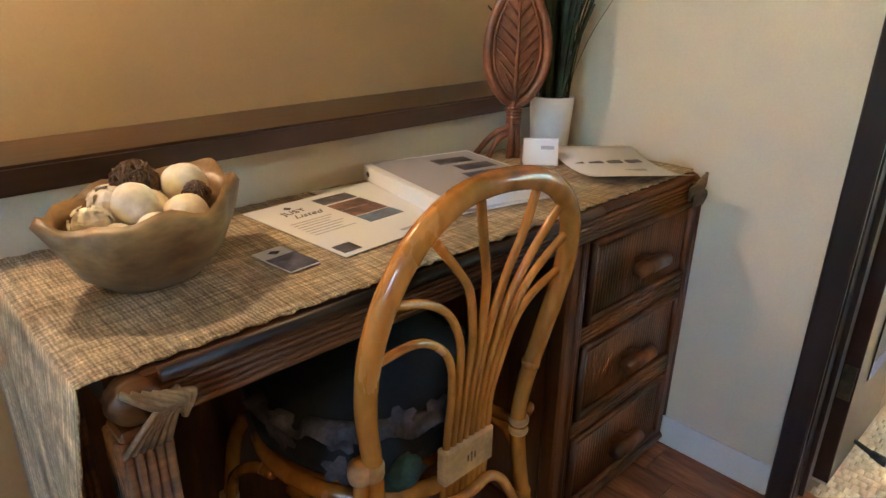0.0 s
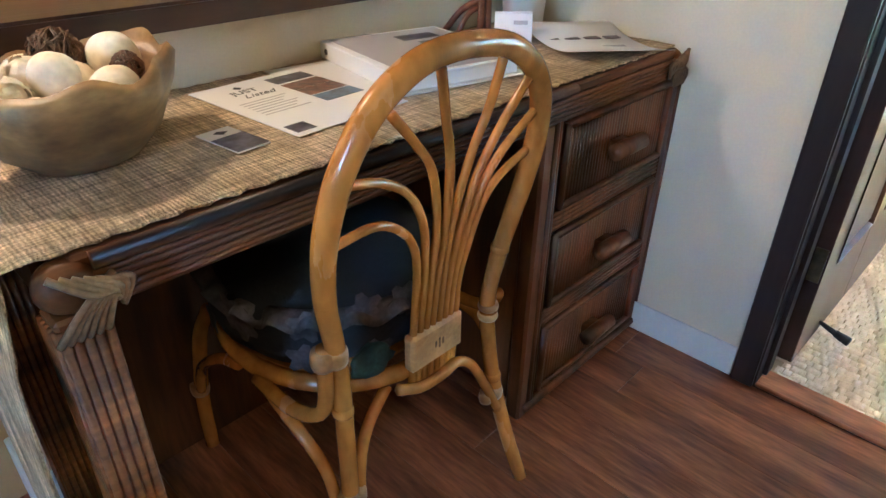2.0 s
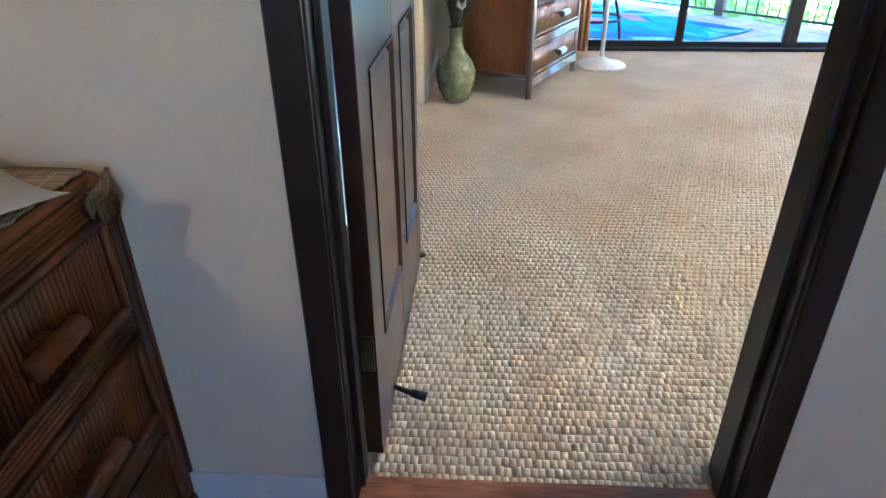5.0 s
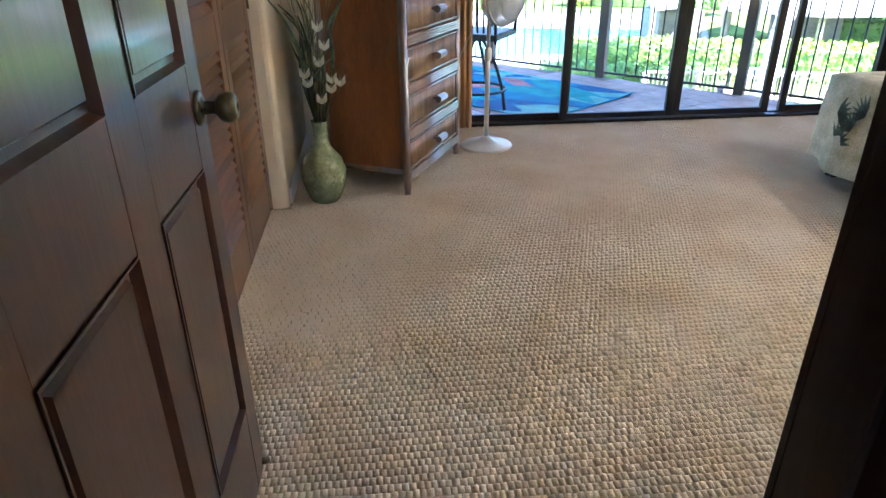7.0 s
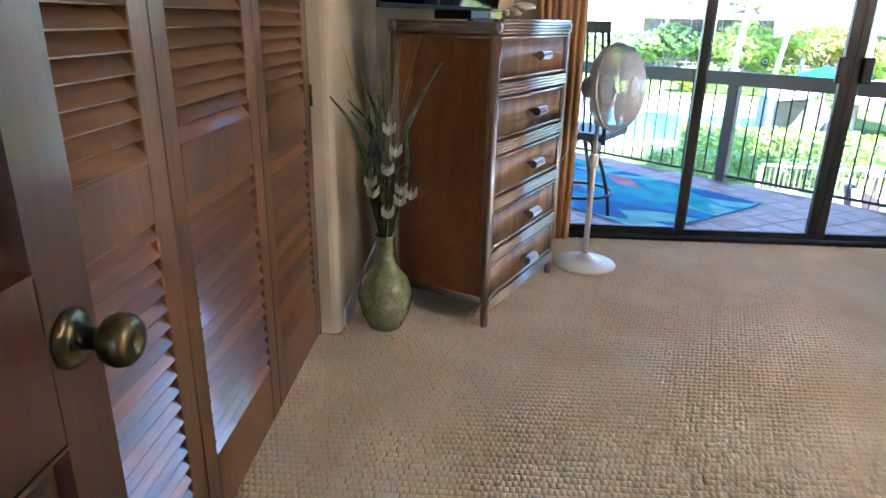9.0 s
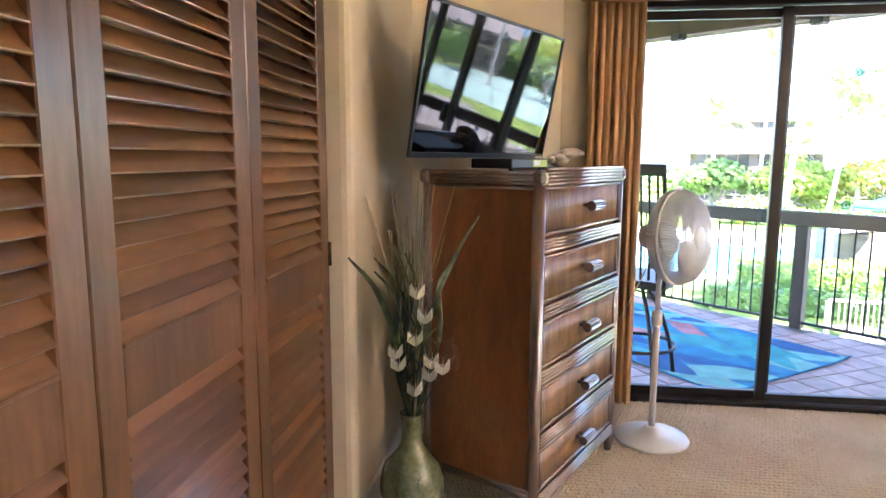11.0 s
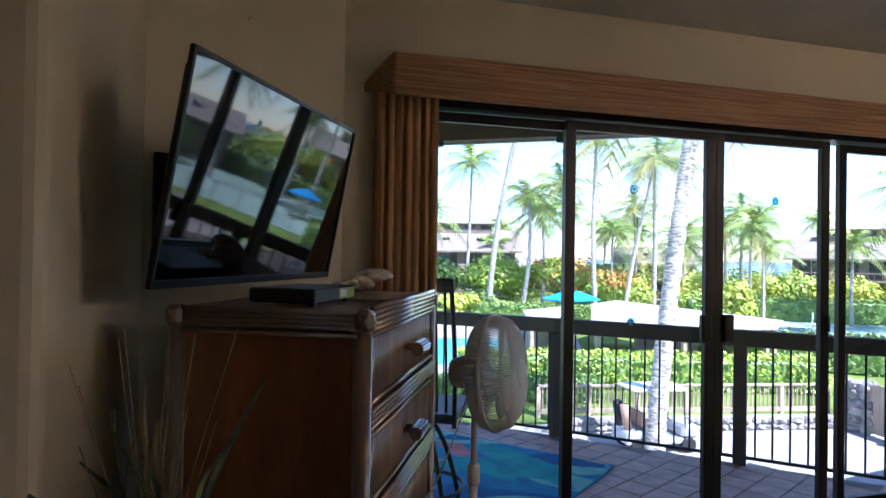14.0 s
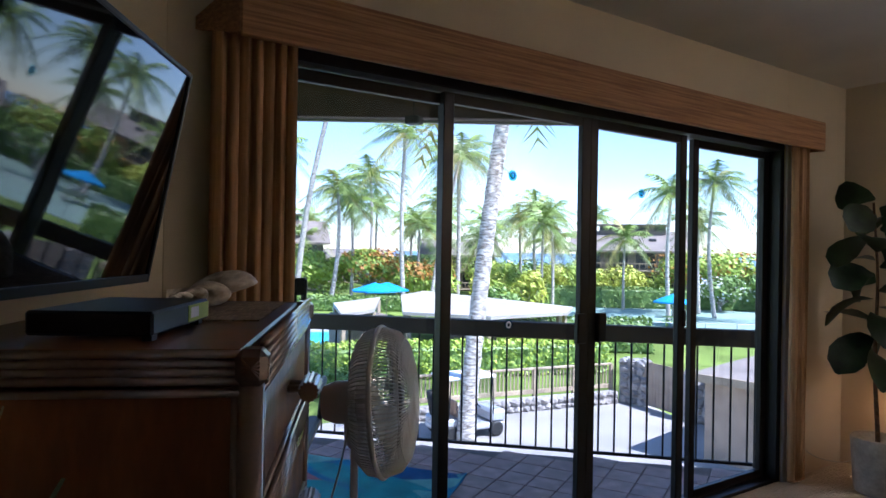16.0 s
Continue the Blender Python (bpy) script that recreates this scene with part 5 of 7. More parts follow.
# ---- fan ----
def pedestal_fan():
    f = thing("pedestal_fan", pose(5.285, -0.815, 0.010), "white pedestal fan with a round wire grille", "fan")
    bm = bmesh.new()
    lathe(bm, [(0.02, 0.0), (0.168, 0.0), (0.173, 0.008), (0.165, 0.018), (0.09, 0.030), (0.045, 0.045), (0.032, 0.065), (0.02, 0.068)], 44)
    part("base", bm, FANW, f, "", True)
    bm = bmesh.new()
    tube(bm, [(0, 0, 0.06), (0, 0, 0.60)], 0.0155, 16)
    lathe(bm, [(0.016, 0.55), (0.024, 0.56), (0.024, 0.62), (0.016, 0.63)], 16)
    tube(bm, [(0, 0, 0.6), (0, 0, 0.90)], 0.0115, 14)
    part("pole", bm, FANW, f, "", True)
    h = part("neck", lathe(bmesh.new(), [(0.016, 0.84), (0.03, 0.86), (0.034, 0.93), (0.022, 0.96)], 16), FANW, f, "", True)
    hm = pose(0, -0.02, 0.972, 0, 0, 141) @ pose(0, 0, 0, -86, 0, 0) @ Matrix.Translation((0, 0, 0.055))
    # local z points forward out of the grille
    bm = bmesh.new()
    lathe(bm, [(0.02, -0.17), (0.05, -0.165), (0.062, -0.13), (0.064, -0.06), (0.056, -0.03), (0.02, -0.028)], 24)
    part("motor", bm, FANW, f, "", True, hm)
    R = 0.213
    bm = bmesh.new()
    for k in range(112):
        a = 2 * math.pi * k / 112
        ca, sa = math.cos(a), math.sin(a)
        pr = [(0.055, 0.104), (0.11, 0.100), (0.165, 0.086), (0.198, 0.062), (R, 0.018)]
        tube(bm, [(r * ca, r * sa, z) for r, z in pr], 0.0021, 4, False)
    for r, z in ((0.12, 0.0985), (0.175, 0.081)):
        tube(bm, [(r * math.cos(2 * math.pi * i / 40), r * math.sin(2 * math.pi * i / 40), z) for i in range(40)], 0.0015, 4, closed=True)
    part("front_grille", bm, FANW, f, "white wire front grille", True, hm)
    bm = bmesh.new()
    for k in range(112):
        a = 2 * math.pi * (k + 0.5) / 112
        ca, sa = math.cos(a), math.sin(a)
        tube(bm, [(r * ca, r * sa, z) for r, z in ((0.055, -0.062), (0.12, -0.062), (0.18, -0.052), (0.205, -0.028), (R, 0.006))], 0.0021, 4, False)
    part("rear_grille", bm, FANW, f, "", True, hm)
    bm = bmesh.new()
    tube(bm, [(R * math.cos(2 * math.pi * i / 48), R * math.sin(2 * math.pi * i / 48), 0.011) for i in range(48)], 0.008, 8, closed=True)
    part("rim", bm, FANW, f, "", True, hm)
    bm = bmesh.new()
    lathe(bm, [(0.002, 0.110), (0.034, 0.110), (0.052, 0.107), (0.058, 0.100), (0.002, 0.100)], 28)
    part("badge", bm, FANW, f, "", True, hm)
    for k in range(3):
        a0 = k * 2.094
        bm = bmesh.new()
        rows = []
        for i in range(6):
            r = 0.03 + 0.155 * i / 5
            w = 0.32 + 0.33 * math.sin(math.pi * min(1, i / 5 * 0.8 + 0.1))
            rows.append([bm.verts.new((r * math.cos(a0 + w * (j / 4 - 0.5) * 2), r * math.sin(a0 + w * (j / 4 - 0.5) * 2), 0.018 + 0.022 * (j / 4 - 0.5))) for j in range(5)])
        for a, b in zip(rows, rows[1:]):
            for j in range(4):
                bm.faces.new((a[j], a[j + 1], b[j + 1], b[j]))
        bl = part("blade", bm, FANG, f, "pale translucent blade", True, hm)
        bl.modifiers.new("thick", 'SOLIDIFY').thickness = 0.002
    bm = bmesh.new()
    pts = curve([(-0.03, 0.03, 0.93), (-0.09, 0.10, 0.78), (-0.14, 0.20, 0.60), (-0.16, 0.30, 0.50)], 6)
    tube(bm, pts, 0.003, 6)
    part("cord", bm, CABLE, f, "", True)


pedestal_fan()


# ---- vase with silk flowers ----
def flower_vase():
    v = thing("floor_vase", pose(4.425, 0.185, 0.010), "green crackle-glazed floor vase of silk blades and cream flowers", "vase")
    bm = bmesh.new()
    lathe(bm, [(0.02, 0), (0.066, 0.0), (0.075, 0.008), (0.102, 0.07), (0.118, 0.135), (0.116, 0.18), (0.095, 0.235), (0.062, 0.275), (0.043, 0.305), (0.036, 0.34), (0.036, 0.395), (0.042, 0.418), (0.045, 0.424), (0.040, 0.424), (0.032, 0.40), (0.02, 0.39)], 40)
    part("body", bm, VASEM, v, "", True)
    bm = bmesh.new()
    for k in range(9):
        a = k * 0.72
        z = 0.05 + (k % 3) * 0.03
        pts = []
        for i in range(7):
            zz = z + i * 0.02
            r = 0.072 + 0.046 * math.sin(min(1, zz / 0.16) * 1.57) if zz < 0.16 else 0.118 - (zz - 0.16) * 0.22
            pts.append(((r + 0.0006) * math.cos(a + 0.12 * math.sin(i * 1.3 + k)), (r + 0.0006) * math.sin(a + 0.12 * math.sin(i * 1.3 + k)), zz))
        tube(bm, pts, 0.0016, 4)
    part("incised_line", bm, LEAFD, v)
    rng = random.Random(12)
    for k in range(30):
        a = rng.uniform(0, 6.28)
        h, out = rng.uniform(0.30, 0.66), rng.uniform(0.03, 0.20)
        if k == 0:
            a, h, out = 2.5, 0.62, 0.33
        if k == 1:
            a, h, out = -0.65, 0.60, 0.33
        if k == 2:
            a, h, out = -1.1, 0.72, 0.25
        ex, ey = out * math.cos(a), out * math.sin(a)
        ey = min(ey, 0.15)
        wv = 0.035 * math.sin(k * 1.7)
        pts = curve([(0.01 * math.cos(a), 0.01 * math.sin(a), 0.38), (ex * 0.25 + wv, ey * 0.25 - wv, 0.40 + h * 0.45), (ex * 0.6 - wv, ey * 0.6 + wv, 0.40 + h * 0.8), (ex, ey, 0.40 + h)], 5)
        bm = bmesh.new()
        blade(bm, pts, [0.0015 + (0.0062 if k > 1 else 0.009) * math.sin(math.pi * min(1, 0.15 + 0.85 * i / len(pts))) ** 0.8 for i in range(len(pts))], up=Vector((math.cos(a + 1.2), math.sin(a + 1.2), 0.5)), fold=0.35)
        part("leaf_blade", bm, LEAFD, v, "", True)
    for k in range(26):
        a = rng.uniform(0, 6.28)
        h, out = rng.uniform(0.40, 0.90), rng.uniform(0.02, 0.20)
        ex, ey = out * math.cos(a), min(0.14, out * math.sin(a))
        pts = curve([(0.012 * math.cos(a), 0.012 * math.sin(a), 0.38), (ex * 0.3, ey * 0.3, 0.40 + h * 0.5), (ex, ey, 0.40 + h)], 6)
        bm = bmesh.new()
        if k < 5:
            blade(bm, pts, [0.001 + 0.006 * math.sin(math.pi * min(1, 0.1 + 0.9 * i / len(pts))) for i in range(len(pts))], up=Vector((math.cos(a), math.sin(a), 0.4)))
        else:
            tube(bm, pts, 0.0014, 4)
        part("dry_stem", bm, LEAFS, v)
    blooms = [(-0.10, -0.035, 0.80), (-0.09, -0.055, 0.715), (-0.11, -0.03, 0.645), (-0.08, 0.035, 0.585), (-0.10, -0.075, 0.565), (-0.085, 0.025, 0.545), (-0.12, -0.11, 0.555), (-0.10, -0.07, 0.52), (-0.12, -0.03, 0.475)]
    for x, y, z in blooms:
        x, y, z = x * 1.15, y * 1.15, z + 0.065
        bm = bmesh.new()
        tube(bm, curve([(0, 0, 0.36), (x * 0.4, y * 0.4, z * 0.6 + 0.1), (x, y, z)], 6), 0.0022, 5)
        st = part("flower_stem", bm, LEAFD, v, "", True)
        bm = bmesh.new()
        for p in range(6):
            a = p * 1.047
            blade(bm, [(x, y, z), (x + 0.017 * math.cos(a), y + 0.017 * math.sin(a), z + 0.020), (x + 0.026 * math.cos(a), y + 0.026 * math.sin(a), z + 0.048)], [0.005, 0.012, 0.001], up=Vector((math.sin(a), -math.cos(a), 0)))
        part("blossom", bm, PETAL, st, "cream silk blossom", True)
    bm = bmesh.new()
    for k in range(30):
        c = Vector((-0.06 + rng.uniform(-0.02, 0.02), -0.12 + rng.uniform(-0.02, 0.02), 0.66 + rng.uniform(-0.03, 0.03)))
        r = rng.uniform(0.02, 0.05)
        q = Euler([rng.uniform(0, 6.28) for _ in range(3)]).to_matrix()
        tube(bm, [c + q @ Vector((r * math.cos(t * 0.6), r * math.sin(t * 0.6), 0.004 * t)) for t in range(8)], 0.0008, 4)
    part("curly_vine", bm, TWIG, v)


flower_vase()


# ---- drapes and valance ----
def drape(y0, y1, x, folds, label):
    """Hanging cloth in round folds with tight creases between them."""
    n = folds * 10

    def at(i, z):
        u = i / n
        bulge = abs(math.sin(math.pi * folds * u)) ** 0.7
        return (x + 0.020 - 0.040 * bulge + 0.004 * math.sin(i * 0.37 + z * 3), y0 + (y1 - y0) * u + 0.004 * math.sin(i * 0.9 + z), z)
    bm = bmesh.new()
    rows = [[bm.verts.new(at(i, z)) for i in range(n + 1)] for z in (0.03, 0.35, 0.8, 1.3, 1.8, 2.18)]
    for a, b in zip(rows, rows[1:]):
        for i in range(n):
            bm.faces.new((a[i], a[i + 1], b[i + 1], b[i]))
    d = thing("drape", pose(0, 0, 0), label, "curtain", "drapes at the sliding doors")
    ob = part("cloth", bm, CURTAIN, d, "", True)
    ob.modifiers.new("thick", 'SOLIDIFY').thickness = 0.003
    for z in (0.04, 2.13):
        bm = bmesh.new()
        tube(bm, [at(i, z) for i in range(n + 1)], 0.004, 6)
        part("hem" if z < 1 else "heading", bm, CURTAIN, d, "", True)


drape(-0.50, -0.775, 5.685, 7, "brown bamboo-print pleated drape drawn open")
drape(-3.99, -4.15, 5.685, 4, "brown bamboo-print pleated drape drawn open")


def valance():
    v = thing("valance", pose(0, 0, 0), "brown bamboo-print fabric valance over the sliding doors", "valance")
    part("front", box((5.598, -4.185, 2.088), (5.622, -0.556, 2.268), 0.006), VALANCE, v)
    bm = bmesh.new()
    lo = [(5.600, -0.553), (5.754, -0.455), (5.754, -0.480), (5.618, -0.560)]
    a = [bm.verts.new((x, y, 2.095 + (0.03 if i in (1, 2) else 0))) for i, (x, y) in enumerate(lo)]
    b = [bm.verts.new((x, y, 2.266 - (0.10 if i in (1, 2) else 0))) for i, (x, y) in enumerate(lo)]
    bridge(bm, a, b)
    bm.faces.new(a), bm.faces.new(b)
    part("return", bm, VALANCE, v)
    part("return", box((5.622, -4.183, 2.09), (5.754, -4.165, 2.266), 0.004), VALANCE, v)
    part("top_board", box((5.62, -4.165, 2.245), (5.752, -0.56, 2.262), 0.002), VALANCE, v)


valance()


# ---- sliding doors ----
STICK = glass("cyan_sticker_film", (0.25, 0.72, 0.92), 0.95)


def sliding_doors():
    s = thing("window_2", pose(0, 0, 0), "wide bronze aluminium sliding glass doors to the balcony", "sliding door", kind="structure")
    part("sill", box((5.770, -4.028, -0.02), (5.925, -0.702, 0.028), 0.004), BRONZE, s)
    part("sill_rib", box((5.845, -4.02, 0.028), (5.853, -0.71, 0.036), 0.002), BRONZE, s)
    part("head", box((5.770, -4.028, 2.095), (5.925, -0.702, 2.138), 0.004), BRONZE, s)
    part("jamb", box((5.770, -0.748, 0.028), (5.925, -0.702, 2.095), 0.004), BRONZE, s)
    part("jamb", box((5.770, -4.028, 0.028), (5.925, -3.985, 2.095), 0.004), BRONZE, s)
    part("casing", box((5.750, -4.075, 0.0), (5.768, -4.029, 2.14), 0.003), WHITE, s, "pale wooden side casing")
    for x, ya, yb in ((5.862, -0.75, -1.530), (5.822, -1.455, -2.325), (5.822, -2.325, -3.085), (5.862, -3.20, -3.985)):
        p = thing("sash", None, "")
        p.parent = s
        bm = bmesh.new()
        for lo, hi in (((x - 0.017, ya - 0.052, 0.034), (x + 0.017, ya, 2.09)), ((x - 0.017, yb, 0.034), (x + 0.017, yb + 0.058, 2.09))):
            cbox(bm, lo, hi, 0.003)
        cbox(bm, (x - 0.016, yb + 0.058, 0.034), (x + 0.016, ya - 0.052, 0.075), 0.003)
        cbox(bm, (x - 0.016, yb + 0.058, 2.045), (x + 0.016, ya - 0.052, 2.09), 0.003)
        part("sash_frame", bm, BRONZE, p)
        pn = part("pane", box((x - 0.003, yb + 0.05, 0.07), (x + 0.003, ya - 0.045, 2.05), 0.0002), PANE, p)
        pn.visible_shadow = False
    for y in (-2.255, -2.395):
        bm = bmesh.new()
        cbox(bm, (5.775, y - 0.030, 0.99), (5.806, y + 0.030, 1.135), 0.006)
        h = part("pull_handle", bm, BRONZE, s, "black recessed pull handle")
    for y, z, x in ((-1.84, 1.77, 5.8175), (-2.72, 1.745, 5.8175), (-1.83, 1.10, 5.8175)):
        bm = bmesh.new()
        lathe(bm, [(0.001, 0), (0.024, 0), (0.024, 0.0008), (0.001, 0.0008)], 20, Matrix.Translation((x, y, z)) @ Matrix.Rotation(radians(90), 4, 'Y'))
        st = part("sticker", bm, STICK, s, "small round blue safety sticker")
        bm = bmesh.new()
        lathe(bm, [(0.008, 0), (0.016, 0), (0.016, 0.0006), (0.008, 0.0006)], 16, Matrix.Translation((x - 0.0012, y, z)) @ Matrix.Rotation(radians(90), 4, 'Y'), False)
        part("sticker_ring", bm, PAPER, st)
    part("latch", box((5.795, -3.085, 1.03), (5.812, -3.06, 1.12), 0.003), BRONZE, s)


sliding_doors()


# ---- bed corner ----
def bed():
    b = thing("bed", pose(3.78, -3.62, 0), "bed under a tropical leaf-print bedspread, partly seen", "bed")
    part("mattress", box((-0.74, -1.0, 0.30), (0.74, 1.0, 0.56), 0.05), BEDC, b)
    bm = bmesh.new()
    n = 120
    per = []
    for i in range(n):
        t = i / n * 4
        k, u = int(t), t - int(t)
        cs = [(-0.76, -1.02), (0.76, -1.02), (0.76, 1.02), (-0.76, 1.02)]
        a, c = cs[k], cs[(k + 1) % 4]
        per.append((a[0] + (c[0] - a[0]) * u, a[1] + (c[1] - a[1]) * u))
    rows = []
    for z, e, am in ((0.585, -0.05, 0), (0.57, 0.0, 0.002), (0.40, 0.018, 0.012), (0.18, 0.03, 0.022), (0.10, 0.035, 0.03)):
        row = []
        for i, (x, y) in enumerate(per):
            l = math.hypot(x, y)
            f = (l + e * 1.2 + am * math.sin(i * 0.9)) / l
            row.append(bm.verts.new((x * f, y * f, z + (0.02 * math.sin(i * 0.45) if z < 0.11 else 0))))
        rows.append(row)
    for a, c in zip(rows, rows[1:]):
        bridge(bm, a, c)
    bm.faces.new(rows[0])
    sp = part("bedspread", bm, BEDC, b, "cream and green palm-leaf bedspread", True)
    rng = random.Random(4)
    for k in range(40):
        side = rng.random() < 0.5
        u = rng.uniform(-0.95, 0.88)
        z = rng.uniform(0.12, 0.5)
        o = Vector((0.80, u, z)) if side else Vector((u * 0.74, 1.06, z))
        t1 = Vector((0, 1, 0)) if side else Vector((1, 0, 0))
        bm = bmesh.new()
        a = rng.uniform(0, 3.14)
        for p in range(7):
            an = a + (p - 3) * 0.32
            d = t1 * math.cos(an) + Vector((0, 0, 1)) * math.sin(an)
            blade(bm, [o, o + d * 0.05, o + d * 0.11], [0.003, 0.013, 0.001], up=(Vector((1, 0, 0)) if side else Vector((0, 1, 0))))
        part("leaf_print", bm, LEAFD if k % 3 else LEAFS, sp)
    for x in (-0.68, 0.68):
        for y in (-0.92, 0.92):
            part("leg", box((x - 0.03, y - 0.03, 0.0), (x + 0.03, y + 0.03, 0.31), 0.004), DARK, b)


bed()


# ---- fiddle-leaf plant ----
def fiddle_leaf():
    p = thing("fiddle_leaf_plant", pose(5.34, -4.33, 0.010), "potted fiddle-leaf fig with large dark leaves", "potted plant")
    bm = bmesh.new()
    lathe(bm, [(0.02, 0), (0.11, 0), (0.125, 0.02), (0.145, 0.33), (0.138, 0.34), (0.128, 0.31), (0.02, 0.30)], 28)
    part("pot", bm, POT, p, "", True)
    bm = bmesh.new()
    tube(bm, curve([(0, 0, 0.29), (0.02, 0.01, 0.8), (0.0, 0.04, 1.3), (0.02, 0.06, 1.75)], 5), [0.014 - 0.0005 * i for i in range(16)], 8)
    part("stem", bm, TWIG, p, "", True)
    rng = random.Random(9)
    for k in range(22):
        z = 0.80 + k * 0.046
        a = k * 2.4 + rng.uniform(-0.4, 0.4)
        L = rng.uniform(0.20, 0.30)
        o = Vector((0.01, 0.03, z))
        droop = rng.uniform(0.05, 0.32)
        d = Vector((math.cos(a), math.sin(a), rng.uniform(0.1, 0.6)))
        if o.x + d.x * L > 0.36:
            d.x *= 0.6
        if d.y < -0.5:
            d.y *= 0.8
        pts = [o + d * (L * t) * 1.1 + Vector((0, 0, -droop * t * t)) for t in (0.06, 0.26, 0.42, 0.60, 0.76, 0.90, 1.0)]
        bm = bmesh.new()
        blade(bm, pts, [0.008, 0.050, 0.070, 0.095, 0.105, 0.080, 0.012], up=Vector((-math.sin(a) * 0.5 + rng.uniform(-0.5, 0.5), math.cos(a) * 0.5 + rng.uniform(-0.5, 0.5), rng.uniform(0.3, 1.0))), fold=0.2)
        part("leaf", bm, FLEAF, p, "", True)
    bm = bmesh.new()
    tube(bm, curve([(5.70, -4.05, 0.30), (5.68, -4.25, 0.16), (5.62, -4.45, 0.10), (5.60, -4.60, 0.09)], 6), 0.003, 6)
    single("power_cord", bm, CABLE, "pale power cord hanging along the wall", "cable", smooth=True)
    l = thing("corner_lamp", pose(5.45, -4.62, 0.010), "small uplight glowing behind the potted plant", "lamp")
    bm = bmesh.new()
    lathe(bm, [(0.01, 0), (0.07, 0), (0.075, 0.01), (0.06, 0.16), (0.055, 0.16), (0.06, 0.02), (0.01, 0.015)], 24)
    part("canister", bm, BRASS, l, "", True)


fiddle_leaf()
# small door closer fitting seen high on the slanting wall
single("wall_hook", lathe(bmesh.new(), [(0.002, 0), (0.011, 0), (0.011, 0.006), (0.004, 0.02), (0.002, 0.02)], 12, Matrix.Rotation(radians(90), 4, 'X')), WALL, "tiny painted hook on the slanting wall", "hook", m=pose(5.60, 0.02, 2.33, 0, 0, -68))


# unseen stand, added only to carry the bedroom fill lamp
def added_torchiere():
    t = thing("added_floor_lamp", pose(2.25, -4.35, 0.010), "unseen tall floor lamp added to carry the bedroom fill light", "lamp")
    part("base", lathe(bmesh.new(), [(0.02, 0), (0.13, 0), (0.13, 0.02), (0.02, 0.03)], 24), BRASS, t, "", True)
    part("pole", tube(bmesh.new(), [(0, 0, 0.02), (0, 0, 1.60)], 0.012, 10), BRASS, t, "", True)
    part("bowl_shade", lathe(bmesh.new(), [(0.02, 1.58), (0.10, 1.61), (0.19, 1.69), (0.21, 1.78), (0.20, 1.78), (0.18, 1.70), (0.09, 1.63), (0.02, 1.61)], 28), BRASS, t, "", True)


added_torchiere()

# ---- balcony ----
BZ = -0.085
def prism(pts, z0, z1):
    bm = bmesh.new()
    a = [bm.verts.new((x, y, z0)) for x, y in pts]
    b = [bm.verts.new((x, y, z1)) for x, y in pts]
    bridge(bm, a, b)
    bm.faces.new(a), bm.faces.new(b)
    return bm


structure("balcony_slab", prism([(5.93, -4.55), (9.56, -0.93), (9.56, 1.4), (5.93, 1.4)], BZ - 0.25, BZ - 0.012), GROUT, "grouted concrete balcony slab", "balcony")
single("balcony_wall", box((5.93, -5.0, -4.3), (6.0, -4.56, 2.62), 0.01), SOFFIT, "brown side pier of the building", "wall", kind="structure")
structure("soffit", prism([(5.93, -4.72), (8.04, -1.60), (10.0, 1.3), (10.0, 3.6), (5.93, 3.6)], 2.62, 2.70), SOFFIT, "dark brown board soffit over the balcony", "soffit")


def balcony_beam():
    b = thing("balcony_beam", pose(0, 0, 0), "dark brown beam along the balcony roof edge", "beam", kind="structure")
    m = Matrix.Translation((8.0, -1.62, 0)) @ Matrix.Rotation(radians(56), 4, 'Z')
    part("beam", box((-4.6, -0.05, 2.36), (3.4, 0.05, 2.62), 0.006, m), SOFFIT, b)
    part("drip_edge", box((-4.6, -0.085, 2.345), (3.4, -0.051, 2.375), 0.003, m), FENCEB, b, "pale metal drip edge")
    structure("roof", prism([(-3.4, -6.0), (6.8, -6.0), (9.2, -2.4), (11.1, 0.6), (11.1, 4.2), (-3.4, 4.2)], 2.74, 2.9), SOFFIT, "flat roof over the building", "roof")


balcony_beam()


def floodlight(x, y):
    f = thing("floodlight", pose(x, y, 2.29, 0, 0, 30), "small black floodlight hanging under the balcony soffit", "outdoor light", "floodlights on the balcony")
    part("housing", box((-0.055, -0.04, 0.0), (0.055, 0.04, 0.055), 0.008), IRON, f)
    part("lens", box((-0.045, -0.0435, 0.008), (0.045, -0.0405, 0.047), 0.001), GLASSD, f, "dark glass lens")
    part("stem", tube(bmesh.new(), [(0, 0, 0.05), (0, 0, 0.331)], 0.005, 8), IRON, f, "", True)


